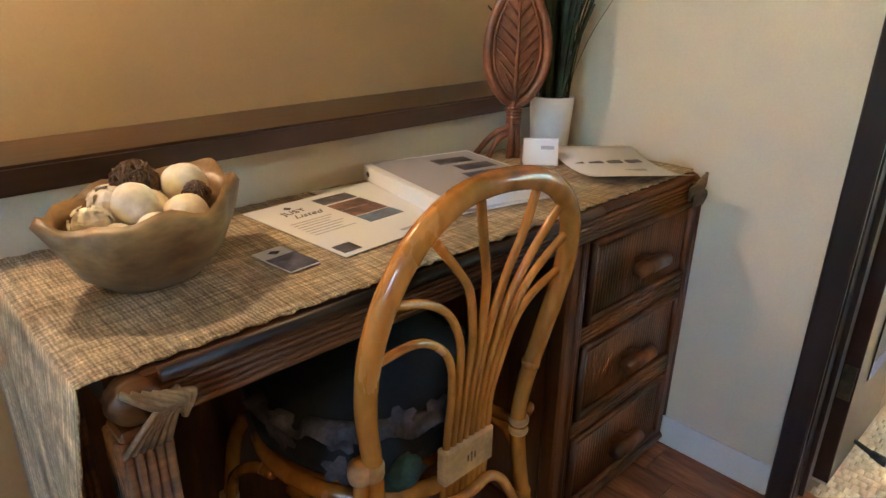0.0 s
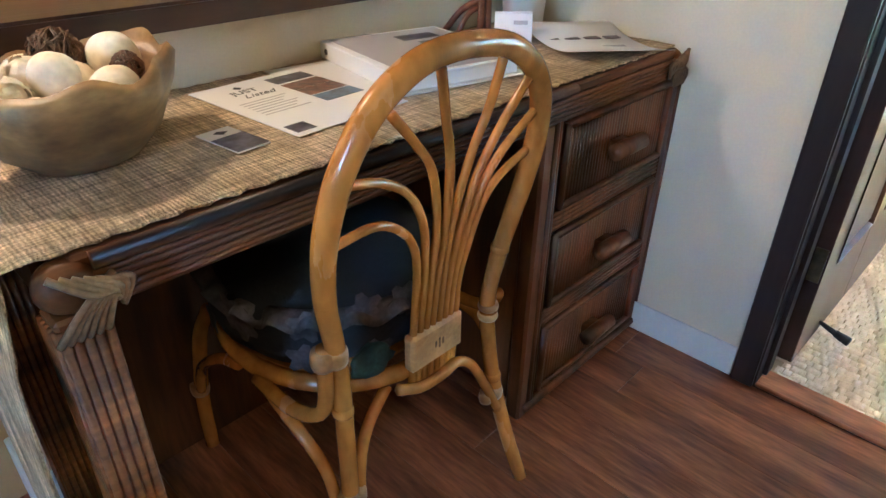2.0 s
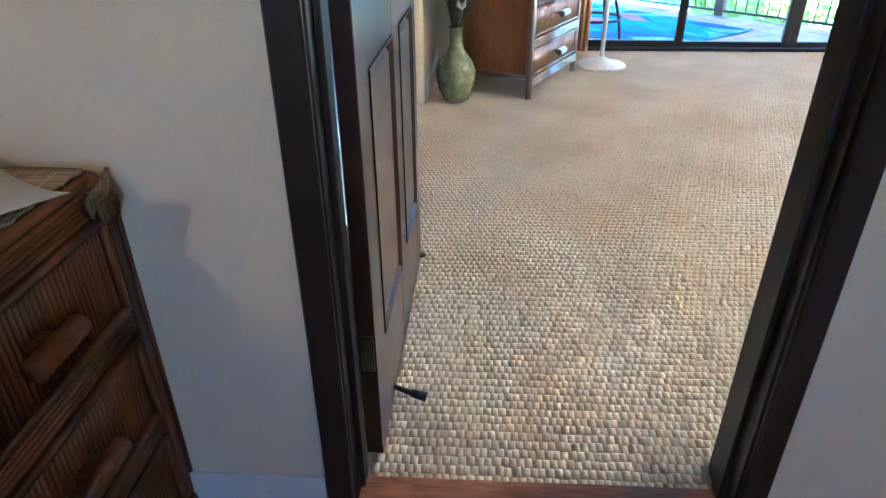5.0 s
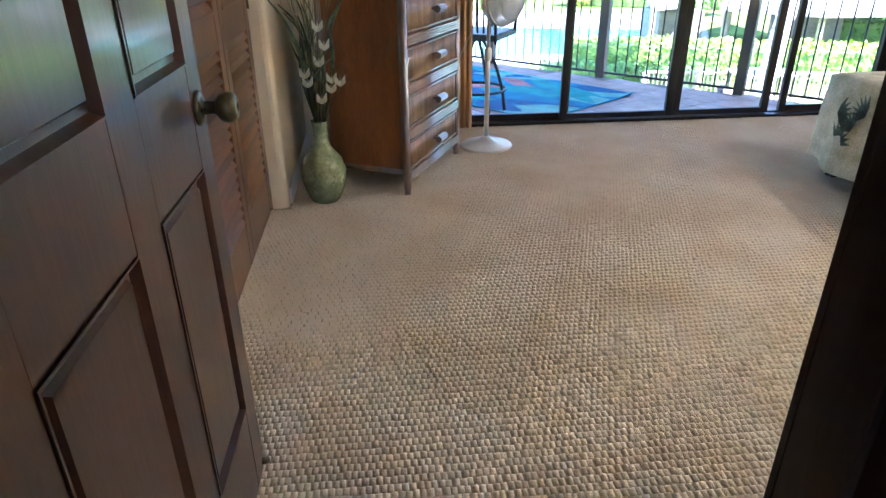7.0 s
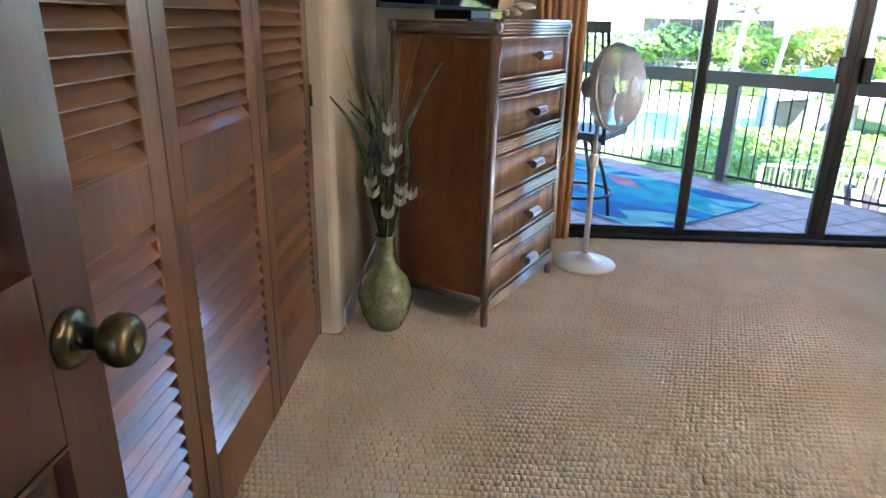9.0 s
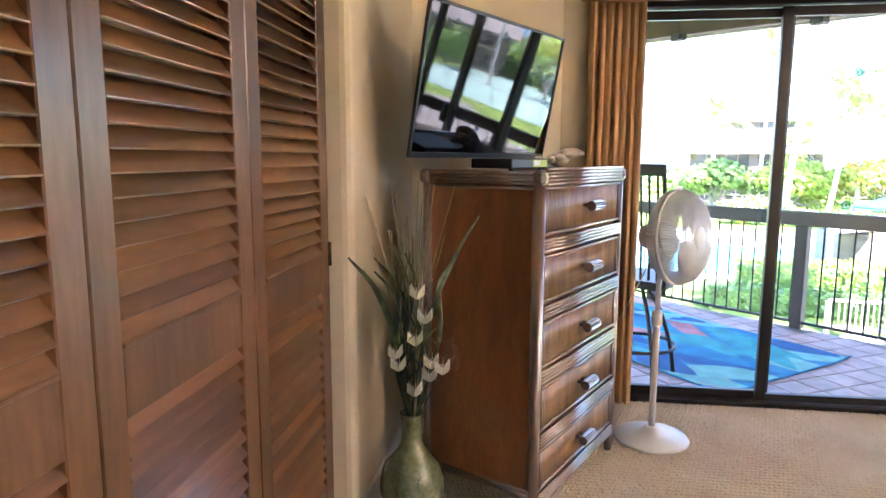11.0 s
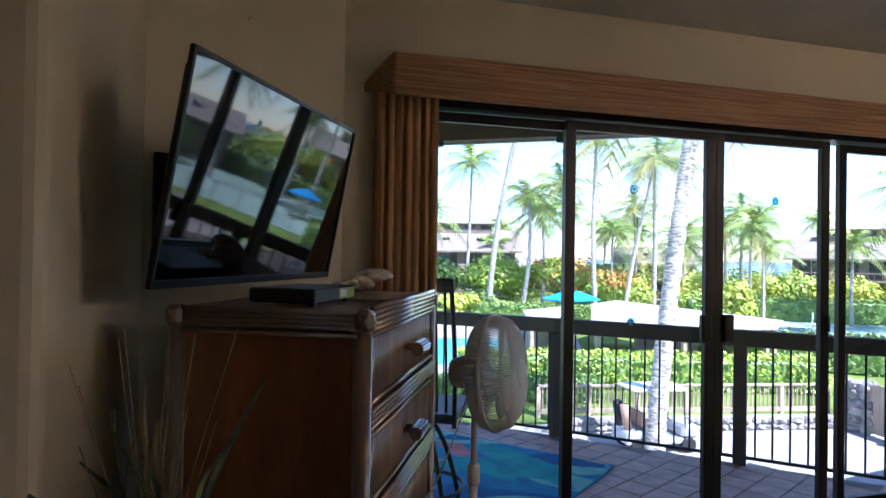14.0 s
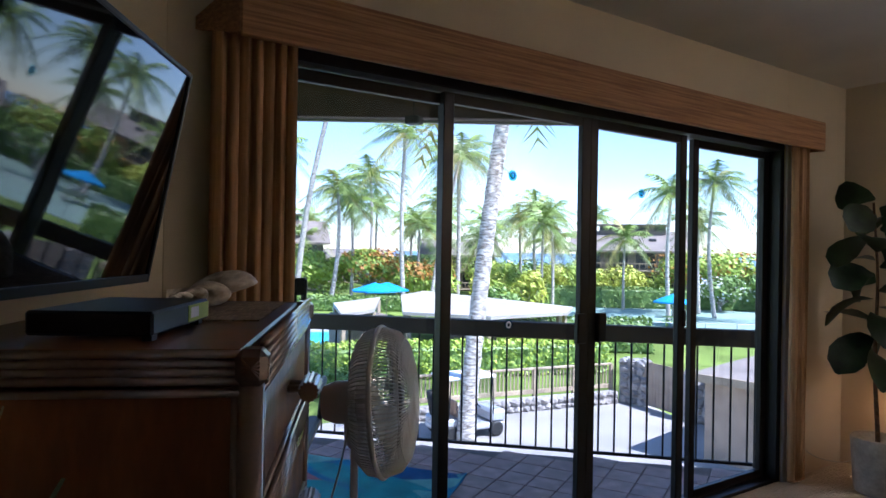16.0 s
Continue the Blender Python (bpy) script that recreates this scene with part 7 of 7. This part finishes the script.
for k, (x, y, rx, rz, mat) in enumerate(((50, -41, 2.4, 2.3, LEAF3), (53.5, -44, 2.6, 2.0, LEAF1), (56, -47.5, 2.6, 2.4, LEAF3), (52.5, -38.5, 2.4, 1.8, LEAF1), (58, -58, 2.8, 2.4, LEAF3), (55, -62, 2.8, 2.2, LEAF3), (62, -60, 2.8, 2.4, LEAF1),
                                         (48, -36, 2.0, 1.6, LEAF2), (64, -22, 2.4, 1.5, LEAF2), (61, -19, 2.4, 1.4, LEAF3), (80, -47, 5, 3.2, LEAF2), (88, -58, 6, 3.0, LEAF2), (78, -60, 5, 2.6, LEAF1), (92, -45, 6, 3.0, LEAF2), (98, -28, 7, 2.8, LEAF2), (64, -50, 3, 2.4, LEAF1), (30, -60, 4, 2.6, LEAF2), (56, -41, 2.6, 2.9, LEAF3), (59, -45, 2.8, 3.1, LEAF1), (62.5, -38, 3, 2.8, LEAF1), (66, -36, 3.4, 2.6, LEAF3), (70, -29, 3.6, 2.9, LEAF1), (72, -24, 3.4, 3.2, LEAF2), (60, -53, 3, 3.0, LEAF3), (57, -55, 3, 2.9, LEAF1), (52.5, -58, 2.8, 2.8, LEAF3), (50, -61, 2.8, 2.6, LEAF1), (71, -52, 3.6, 3.0, LEAF1), (75, -47, 3.6, 3.4, LEAF3), (66, -62, 3.4, 2.8, LEAF1), (70, -64, 3.4, 2.8, LEAF3))):
    shrub("shrub", (x, y), (rx, rx, rz), 1100, 0.22, mat, 30 + k, "bushy yellow-green garden shrub" if mat is not LEAF2 else "bushy dark green garden shrub", "shrub")


def hedge(name, a, b, w, h, mat, seed, label, size=0.10, dens=150):
    rng = random.Random(seed)
    a, b = Vector((*a, GZ)), Vector((*b, GZ))
    d = b - a
    L = d.length
    d.normalize()
    s = Vector((-d.y, d.x, 0))
    bm = bmesh.new()
    for k in range(int(L * dens)):
        u, face = rng.uniform(0, L), rng.random()
        v, z = rng.uniform(-w, w), rng.uniform(0.05, h)
        if face < 0.45:
            z = h * rng.uniform(0.93, 1.05) + 0.12 * noise.noise(Vector((u * 0.9, v, seed)))
        elif face < 0.75:
            v = -w * rng.uniform(0.9, 1.05)
        else:
            v = w * rng.uniform(0.9, 1.05)
        p = a + d * u + s * v + Vector((0, 0, z))
        nrm = Vector((rng.gauss(0, 1), rng.gauss(0, 1), rng.gauss(0.8, 0.8))).normalized()
        q = nrm.orthogonal().normalized() * size * rng.uniform(0.6, 1.2)
        t = nrm.cross(q) * 0.6
        bm.faces.new([bm.verts.new(p + e) for e in (-q, t, q, -t)])
    m0 = Matrix.Translation(a) @ Matrix.Rotation(math.atan2(d.y, d.x), 4, 'Z')
    ob = thing(name, Matrix.Translation((0, 0, 0)), label, "hedge")
    part("foliage", bm, mat, ob)
    part("core", box((0, -w * 0.8, 0), (L, w * 0.8, h * 0.9), 0.1, m0), LEAF2, ob)


hedge("hedge", (30.5, -9), (25.3, -24), 0.9, 1.5, LEAF1, 1, "clipped yellow-green hedge behind the fence", 0.11, 260)
hedge("hedge", (27.9, -7), (25.8, -13.6), 0.6, 0.9, LEAF2, 2, "low dark green shrub border on the lawn", 0.12, 200)
hedge("hedge", (33.5, -24), (28, -31), 1.0, 1.9, LEAF2, 3, "tall green hedge by the pavilion", 0.13, 200)
hedge("hedge", (55, -46.5), (38.5, -67), 0.9, 2.1, LEAF2, 4, "long clipped hedge behind the tennis court", 0.16, 130)
hedge("hedge", (62, -18), (55, -31), 0.7, 1.3, LEAF2, 5, "green hedge beyond the pool", 0.16, 110)

# far woods
rng = random.Random(77)
bm = bmesh.new()
for k in range(70):
    a = -1.35 + 1.75 * k / 70
    r = rng.uniform(108, 150)
    leaves(bm, (r * math.cos(a), r * math.sin(a), GZ + 1.6), (8, 8, rng.uniform(2.0, 3.4)), 260, 0.55, rng, 4)
single("far_trees", bm, LEAF2, "distant belt of green trees", "trees", kind="stuff")


# ---- golf cart ----
def golf_cart():
    c = thing("golf_cart", pose(19.75, -11.75, GZ + 0.02, 0, 0, -97), "silver golf cart with a white roof parked on the drive", "golf cart")
    bm = bmesh.new()
    cbox(bm, (-1.15, -0.55, 0.26), (1.1, 0.55, 0.42), 0.06)
    cbox(bm, (0.62, -0.52, 0.40), (1.18, 0.52, 0.80), 0.12)
    cbox(bm, (-1.15, -0.55, 0.40), (-0.15, 0.55, 0.66), 0.08)
    part("body", bm, CARTB, c)
    part("seat", box((-0.55, -0.5, 0.66), (-0.05, 0.5, 0.80), 0.05), SEATM, c)
    part("backrest", box((-0.66, -0.5, 0.80), (-0.54, 0.5, 1.18), 0.04), SEATM, c)
    part("roof", box((-0.95, -0.56, 1.82), (0.75, 0.56, 1.90), 0.03), CARTW, c, "white canopy roof")
    for x, y in ((-0.85, -0.5), (-0.85, 0.5), (0.72, -0.5), (0.72, 0.5)):
        bm = bmesh.new()
        tube(bm, [(x, y, 0.6), (x * 0.92, y, 1.83)], 0.02, 6)
        part("roof_post", bm, IRON, c)
    bm = bmesh.new()
    cbox(bm, (0.735, -0.5, 0.85), (0.745, 0.5, 1.75), 0.001)
    part("windscreen", bm, PANE, c)
    bm = bmesh.new()
    tube(bm, [(0.35 + 0.02 * math.cos(i * 0.52), 0.2 + 0.17 * math.cos(i * 0.52), 0.98 + 0.15 * math.sin(i * 0.52)) for i in range(12)], 0.014, 6, closed=True)
    tube(bm, [(0.35, 0.2, 0.98), (0.7, 0.2, 0.7)], 0.018, 6)
    part("steering_wheel", bm, IRON, c)
    for x in (-0.78, 0.80):
        for s in (-1, 1):
            m = Matrix.Translation((x, s * 0.5, 0.235)) @ Matrix.Rotation(radians(90), 4, 'X')
            w = part("wheel", lathe(bmesh.new(), [(0.13, -0.09), (0.21, -0.10), (0.235, -0.07), (0.235, 0.07), (0.21, 0.10), (0.13, 0.09)], 22, m), BLACKR, c, "", True)
            part("rim", lathe(bmesh.new(), [(0.02, -0.085), (0.13, -0.085), (0.135, 0.0), (0.13, 0.085), (0.02, 0.085)], 16, m), CARTW, w, "pale wheel rim", True)
    for x, y in ((-0.98, -0.25), (-0.98, 0.25)):
        bm = bmesh.new()
        tube(bm, [(x, y, 0.66), (x - 0.12, y, 1.40)], [0.12, 0.14], 10)
        part("golf_bag", bm, SEATM if y < 0 else IRON, c, "", True)


golf_cart()


# ---- fence, stone wall, gate, garage ----
def stone_run(name, a, b, h, w, label, seed, rows=3):
    a, b = Vector((*a, GZ)), Vector((*b, GZ))
    d = b - a
    L = d.length
    o = thing(name, Matrix.Translation(a) @ Matrix.Rotation(math.atan2(d.y, d.x), 4, 'Z'), label, "stone wall")
    part("mortar_core", box((0, -w * 0.42, 0), (L, w * 0.42, h * 0.97), 0.02), MORTAR, o)
    rng = random.Random(seed)
    mes = []
    for k in range(6):
        bm = bmesh.new()
        ball(bm, (0, 0, 0), 0.5, 7, 5, (1, 1, 1), 0.55, seed * 10 + k)
        bmesh.ops.recalc_face_normals(bm, faces=bm.faces[:])
        me = bpy.data.meshes.new("stone")
        bm.to_mesh(me)
        bm.free()
        mes.append(me)
    hz = h / rows
    for r in range(rows):
        x = rng.uniform(0, 0.1)
        while x < L:
            sx = hz * rng.uniform(0.9, 1.7)
            for s in (-1, 1):
                if s == 1 or h > 1:
                    ob = mesh_part("stone", mes[rng.randrange(6)], LAVA, o, "", False, pose(x + sx / 2, s * w * 0.42, hz * (r + 0.5), rng.uniform(0, 360), 0, rng.uniform(-20, 20)) @ Matrix.Diagonal((sx * 1.12, w * 0.55, hz * 1.18, 1)))
            x += sx


stone_run("stone_wall", (20.35, -19.3), (22.2, -9.6), 0.48, 0.4, "low dark lava-stone wall along the drive", 3, 2)
stone_run("stone_pier", (20.35, -19.62), (19.45, -19.85), 1.75, 0.5, "stacked dark lava-stone gate pier", 4, 6)
stone_run("stone_pier", (17.42, -19.55), (16.55, -19.6), 1.75, 0.5, "stacked dark lava-stone gate pier", 5, 6)


def garden_fence():
    a, b = Vector((20.6, -19.3, GZ + 0.40)), Vector((22.5, -9.2, GZ + 0.40))
    d = b - a
    L = d.length
    f = thing("garden_fence", Matrix.Translation(a) @ Matrix.Rotation(math.atan2(d.y, d.x), 4, 'Z'), "tan wooden picket fence on the stone wall", "fence")
    part("top_rail", box((0, -0.08, 1.02), (L, 0.08, 1.09), 0.01), FENCEW, f)
    part("bottom_rail", box((0, -0.05, 0.14), (L, 0.05, 0.30), 0.01), FENCEW, f)
    for i in range(7):
        x = L * i / 6
        part("post", box((x - 0.07, -0.07, 0), (x + 0.07, 0.07, 1.02), 0.01), FENCEW, f)
    bm = box((-0.022, -0.02, 0.30), (0.022, 0.02, 1.02), 0.004)
    bmesh.ops.recalc_face_normals(bm, faces=bm.faces[:])
    me = bpy.data.meshes.new("picket")
    bm.to_mesh(me)
    bm.free()
    for i in range(int(L / 0.15)):
        mesh_part("picket", me, FENCEW, f, "", False, pose(0.08 + i * 0.15, 0, 0))


garden_fence()


def gate():
    a, b = Vector((19.38, -19.7, GZ + 0.05)), Vector((17.48, -19.45, GZ + 0.05))
    d = b - a
    g = thing("wooden_gate", Matrix.Translation(a) @ Matrix.Rotation(math.atan2(d.y, d.x), 4, 'Z'), "beige wooden double gate with diagonal braces", "gate")
    L = d.length
    for k in range(12):
        part("board", box((L * k / 12 + 0.005, -0.02, 0.05), (L * (k + 1) / 12 - 0.005, 0.02, 1.66), 0.004), GATEW, g)
    for z in (0.12, 1.48):
        part("rail", box((0.02, 0.02, z), (L - 0.02, 0.05, z + 0.12), 0.005), GATEW, g)
    for x0, x1 in ((0.1, L / 2 - 0.08), (L - 0.1, L / 2 + 0.08)):
        part("brace", tube(bmesh.new(), [(x0, 0.035, 0.2), (x1, 0.035, 1.5)], 0.05, 4), GATEW, g)


gate()


def garage():
    g = thing("garage", pose(14.4, -16.1, GZ, 0, 0, 10), "beige low garage with a flat grey roof", "garage")
    part("wall", box((-7.0, -6.0, 0), (0.0, 0.0, 2.25), 0.02), GATEW, g)
    part("roof", box((-7.6, -6.6, 2.28), (0.3, 0.4, 2.44), 0.02), ROOFT, g, "flat grey roof with an overhang")
    part("fascia", box((-7.62, 0.401, 2.24), (0.31, 0.45, 2.46), 0.01), FENCEW, g)
    part("door", box((-4.5, 0.002, 0.02), (-1.6, 0.03, 1.8), 0.01), GATEW, g)


garage()


# ---- pavilions, umbrellas, court furniture ----
def pavilion(pts, z, label, posts):
    p = thing("pavilion", pose(0, 0, GZ), label, "pavilion")
    bm = bmesh.new()
    a = [bm.verts.new((x, y, z)) for x, y in pts]
    b = [bm.verts.new((x, y, z + 0.16)) for x, y in pts]
    bridge(bm, a, b)
    bm.faces.new(a), bm.faces.new(b)
    part("roof", bm, WROOF, p)
    cx, cy = sum(x for x, y in pts) / len(pts), sum(y for x, y in pts) / len(pts)
    for x, y in pts:
        for t in (0.92,):
            px, py = cx + (x - cx) * t, cy + (y - cy) * t
            part("post", box((px - 0.1, py - 0.1, 0), (px + 0.1, py + 0.1, z), 0.01), FENCEW, p)
    part("screen_wall", box((cx - 1.2, cy - 1.2, 0), (cx + 1.2, cy + 1.2, z - 0.3), 0.02), SIDING, p)


pavilion([(31.0, -16.0), (27.4, -18.7), (27.4, -23.7), (29.7, -26.4), (44.5, -25.7), (41.2, -21.8)], 2.5, "open pavilion with a flat bright roof", 4)
pavilion([(31.6, -13.0), (33.2, -15.6), (40.6, -19.9), (37.7, -15.3)], 2.45, "open poolside pavilion with a flat pale roof", 4)


def umbrella(x, y, z, r):
    u = thing("patio_umbrella", pose(x, y, GZ), "blue canvas patio umbrella standing open", "umbrella", "blue umbrellas")
    h = z - GZ
    part("pole", tube(bmesh.new(), [(0, 0, 0), (0, 0, h)], 0.03, 6), FENCEW, u)
    bm = bmesh.new()
    lathe(bm, [(0.02, h), (r * 0.5, h - 0.30), (r, h - 0.62), (r, h - 0.74), (r * 0.96, h - 0.62), (r * 0.5, h - 0.36)], 8)
    part("canopy", bm, BLUEC, u)
    part("base", lathe(bmesh.new(), [(0.05, 0), (0.3, 0), (0.3, 0.06), (0.05, 0.08)], 12), GREYM, u)


umbrella(49.5, -24.2, -1.25, 1.9)
umbrella(51.5, -26.4, -1.35, 1.9)
umbrella(36.2, -44.1, -1.75, 1.5)


def picnic_table():
    t = thing("picnic_table", pose(35.4, -43.4, GZ + 0.04, 0, 0, 30), "dark green picnic table by the court", "table")
    part("tabletop", box((-0.9, -0.4, 0.72), (0.9, 0.4, 0.77), 0.01), LEAF2, t)
    for y in (-0.75, 0.75):
        part("bench", box((-0.9, y - 0.13, 0.42), (0.9, y + 0.13, 0.46), 0.01), LEAF2, t)
    for x in (-0.6, 0.6):
        part("leg", box((x - 0.04, -0.8, 0.0), (x + 0.04, 0.8, 0.42), 0.01), LEAF2, t)
        part("leg", box((x - 0.04, -0.1, 0.40), (x + 0.04, 0.1, 0.73), 0.01), LEAF2, t)


picnic_table()


def court_fence():
    a, b = Vector((34, -31.5, GZ)), Vector((19, -50.5, GZ))
    d = b - a
    f = thing("court_fence", Matrix.Translation(a) @ Matrix.Rotation(math.atan2(d.y, d.x), 4, 'Z'), "low grey metal tennis court fence", "fence")
    L = d.length
    for i in range(13):
        x = L * i / 12
        part("post", tube(bmesh.new(), [(x, 0, 0), (x, 0, 1.25)], 0.035, 6), GREYM, f)
    part("rail", tube(bmesh.new(), [(0, 0, 1.22), (L, 0, 1.22)], 0.025, 5), GREYM, f)
    n = thing("tennis_net", pose(37.5, -46.5, GZ + 0.04, 0, 0, -50), "white-topped tennis net on the court", "net")
    for x in (-6, 6):
        part("post", tube(bmesh.new(), [(x, 0, 0), (x, 0, 1.07)], 0.04, 6), GREYM, n)
    part("tape", box((-6, -0.02, 0.86), (6, 0.02, 0.95), 0.005), WHITE, n)
    bm = bmesh.new()
    for i in range(61):
        tube(bm, [(-6 + i * 0.2, 0, 0.02), (-6 + i * 0.2, 0, 0.88)], 0.006, 3, False)
    part("mesh", bm, GREYM, n)
    sg = thing("tennis_sign", pose(41.0, -40.2, GZ, 0, 0, -40), "small blue and white sign on the far court fence", "sign")
    part("post", tube(bmesh.new(), [(0, 0, 0), (0, 0, 2.0)], 0.03, 6), GREYM, sg)
    part("panel", box((-0.4, -0.02, 1.1), (0.4, 0.02, 1.9), 0.01), WHITE, sg)


court_fence()


# ---- houses ----
def house(x, y, rz, W, D, eave, ridge, label, clere=True):
    h = thing("house", pose(x, y, GZ, 0, 0, rz), label, "house")
    part("wall", box((-W / 2, -D / 2, 0), (W / 2, D / 2, eave), 0.05), SIDING, h)
    bm = bmesh.new()
    o = 0.9
    v = [bm.verts.new(p) for p in ((-W / 2 - o, -D / 2 - o, eave - 0.3), (W / 2 + o, -D / 2 - o, eave - 0.3), (W / 2 + o, D / 2 + o, eave - 0.3), (-W / 2 - o, D / 2 + o, eave - 0.3), (-W / 2 - o, 0, ridge), (W / 2 + o, 0, ridge),
                                   (-W / 2 - o, -D / 2 - o, eave - 0.55), (W / 2 + o, -D / 2 - o, eave - 0.55), (W / 2 + o, D / 2 + o, eave - 0.55), (-W / 2 - o, D / 2 + o, eave - 0.55))]
    for f in ((0, 1, 5, 4), (2, 3, 4, 5), (0, 4, 3, 9, 6), (1, 7, 8, 2, 5), (0, 6, 7, 1), (2, 8, 9, 3), (6, 9, 8, 7)):
        bm.faces.new([v[i] for i in f])
    rf = part("roof", bm, ROOFT, h, "weathered brown-grey shingle roof")
    for sx in (-W * 0.18, W * 0.14):
        sl = (ridge - eave + 0.3) / (D / 2 + o)
        for s in (-1, 1):
            yy = s * D * 0.28
            zz = ridge - sl * abs(yy)
            part("skylight", box((-0.5, -0.4, -0.02), (0.5, 0.4, 0.06), 0.01, Matrix.Translation((sx, yy, zz + 0.03)) @ Matrix.Rotation(-s * math.atan(sl), 4, 'X')), GLASSD, rf)
    if clere:
        c = part("clerestory", box((-W * 0.3, -1.2, ridge - 0.7), (W * 0.3, 1.2, ridge + 0.75), 0.02), SIDING, h)
        part("clerestory_roof", box((-W * 0.33, -1.7, ridge + 0.76), (W * 0.33, 1.7, ridge + 0.95), 0.02), ROOFT, h)
        for i in range(4):
            xx = -W * 0.24 + i * W * 0.16
            for s in (-1, 1):
                part("clerestory_window", box((xx - W * 0.05, s * 1.2, ridge + 0.1), (xx + W * 0.05, s * 1.22, ridge + 0.6), 0.005), GLASSD, c)
    for s in (-1, 1):
        for fl in range(2):
            z = 0.5 + fl * (eave / 2)
            for i in range(4):
                xx = -W * 0.36 + i * W * 0.24
                w = part("window", box((xx - W * 0.085, s * (D / 2 + 0.005), z), (xx + W * 0.085, s * (D / 2 + 0.03), z + eave / 2 - 1.0), 0.01), GLASSD, h)
                part("frame", box((xx - 0.05, s * (D / 2 + 0.031), z), (xx + 0.05, s * (D / 2 + 0.05), z + eave / 2 - 1.0), 0.005), FENCEW, w)
            b = part("balcony", box((-W * 0.47, s * (D / 2 + 0.03), z - 0.35), (W * 0.47, s * (D / 2 + 1.3), z - 0.2), 0.01), FENCEW, h)
            part("rail", box((-W * 0.47, s * (D / 2 + 1.22), z + 0.65), (W * 0.47, s * (D / 2 + 1.3), z + 0.75), 0.01), FENCEW, b)
            for i in range(15):
                xx = -W * 0.46 + i * W * 0.92 / 14
                part("rail_post", box((xx - 0.03, s * (D / 2 + 1.23), z - 0.2), (xx + 0.03, s * (D / 2 + 1.29), z + 0.65), 0.005), FENCEW, b)


house(64.6, -73.2, 40, 15.0, 10, 6.4, 8.9, "two-storey taupe condominium house with a shingle roof")
house(92.5, -29.5, 72, 15.0, 11, 6.8, 9.6, "two-storey taupe condominium house with a broad roof")
house(82.5, -55.5, 60, 10.0, 9, 5.4, 7.4, "smaller taupe house half hidden by palms", False)
house(106, -46.5, 65, 16.0, 9, 4.2, 5.7, "distant low house with a grey roof", False)
house(34.5, -69.5, 24, 12.0, 9, 4.6, 6.6, "brown-roofed house behind the flame tree", False)

# ---- floor planks and deck tiles, piece by piece ----
def hall_floor():
    fl = thing("floor", pose(0, 0, 0), "reddish-brown wood-look plank floor", "floor", kind="structure")
    rng = random.Random(7)
    meshes = {}
    w = 0.127
    k, x = 0, 1.50
    while x > -1.8:
        y = -2.4 - rng.uniform(0, 1.0)
        while y < 3.6:
            L = rng.choice((1.21, 1.21, 0.9))
            y0, y1 = max(y, -2.4), min(y + L, 3.6)
            if y1 - y0 > 0.05:
                bm = bmesh.new()
                key = (round(y1 - y0, 2))
                if key not in meshes:
                    cbox(bm, (-w + 0.0006, 0.0006, -0.008), (0, y1 - y0 - 0.0006, 0), 0.0012)
                    bmesh.ops.recalc_face_normals(bm, faces=bm.faces[:])
                    me = bpy.data.meshes.new("plank")
                    bm.to_mesh(me)
                    meshes[key] = me
                bm.free()
                mesh_part("plank", meshes[key], PLANK, fl, "", False, pose(x, y0, 0))
            y += L
        x -= w


hall_floor()


def deck_tiles():
    t = thing("balcony_floor", pose(0, 0, BZ), "pinkish terracotta balcony tiles laid diagonally", "floor", kind="structure")
    s = 0.205
    bm = cbox(bmesh.new(), (-s / 2 + 0.004, -s / 2 + 0.004, -0.012), (s / 2 - 0.004, s / 2 - 0.004, 0), 0.003)
    bmesh.ops.recalc_face_normals(bm, faces=bm.faces[:])
    me = bpy.data.meshes.new("tile")
    bm.to_mesh(me)
    bm.free()
    ca, sa = math.cos(radians(28)), math.sin(radians(28))
    count = 0
    for i in range(-26, 26):
        for j in range(-26, 26):
            u, v = i * s, j * s
            x, y = 7.4 + u * ca - v * sa, -1.6 + u * sa + v * ca
            if 5.98 < x < 9.4 and x - y < 10.36 and -4.5 < y < 0.4:
                mesh_part("tile", me, TILE, t, "", False, pose(x, y, 0, 0, 0, 28))


deck_tiles()
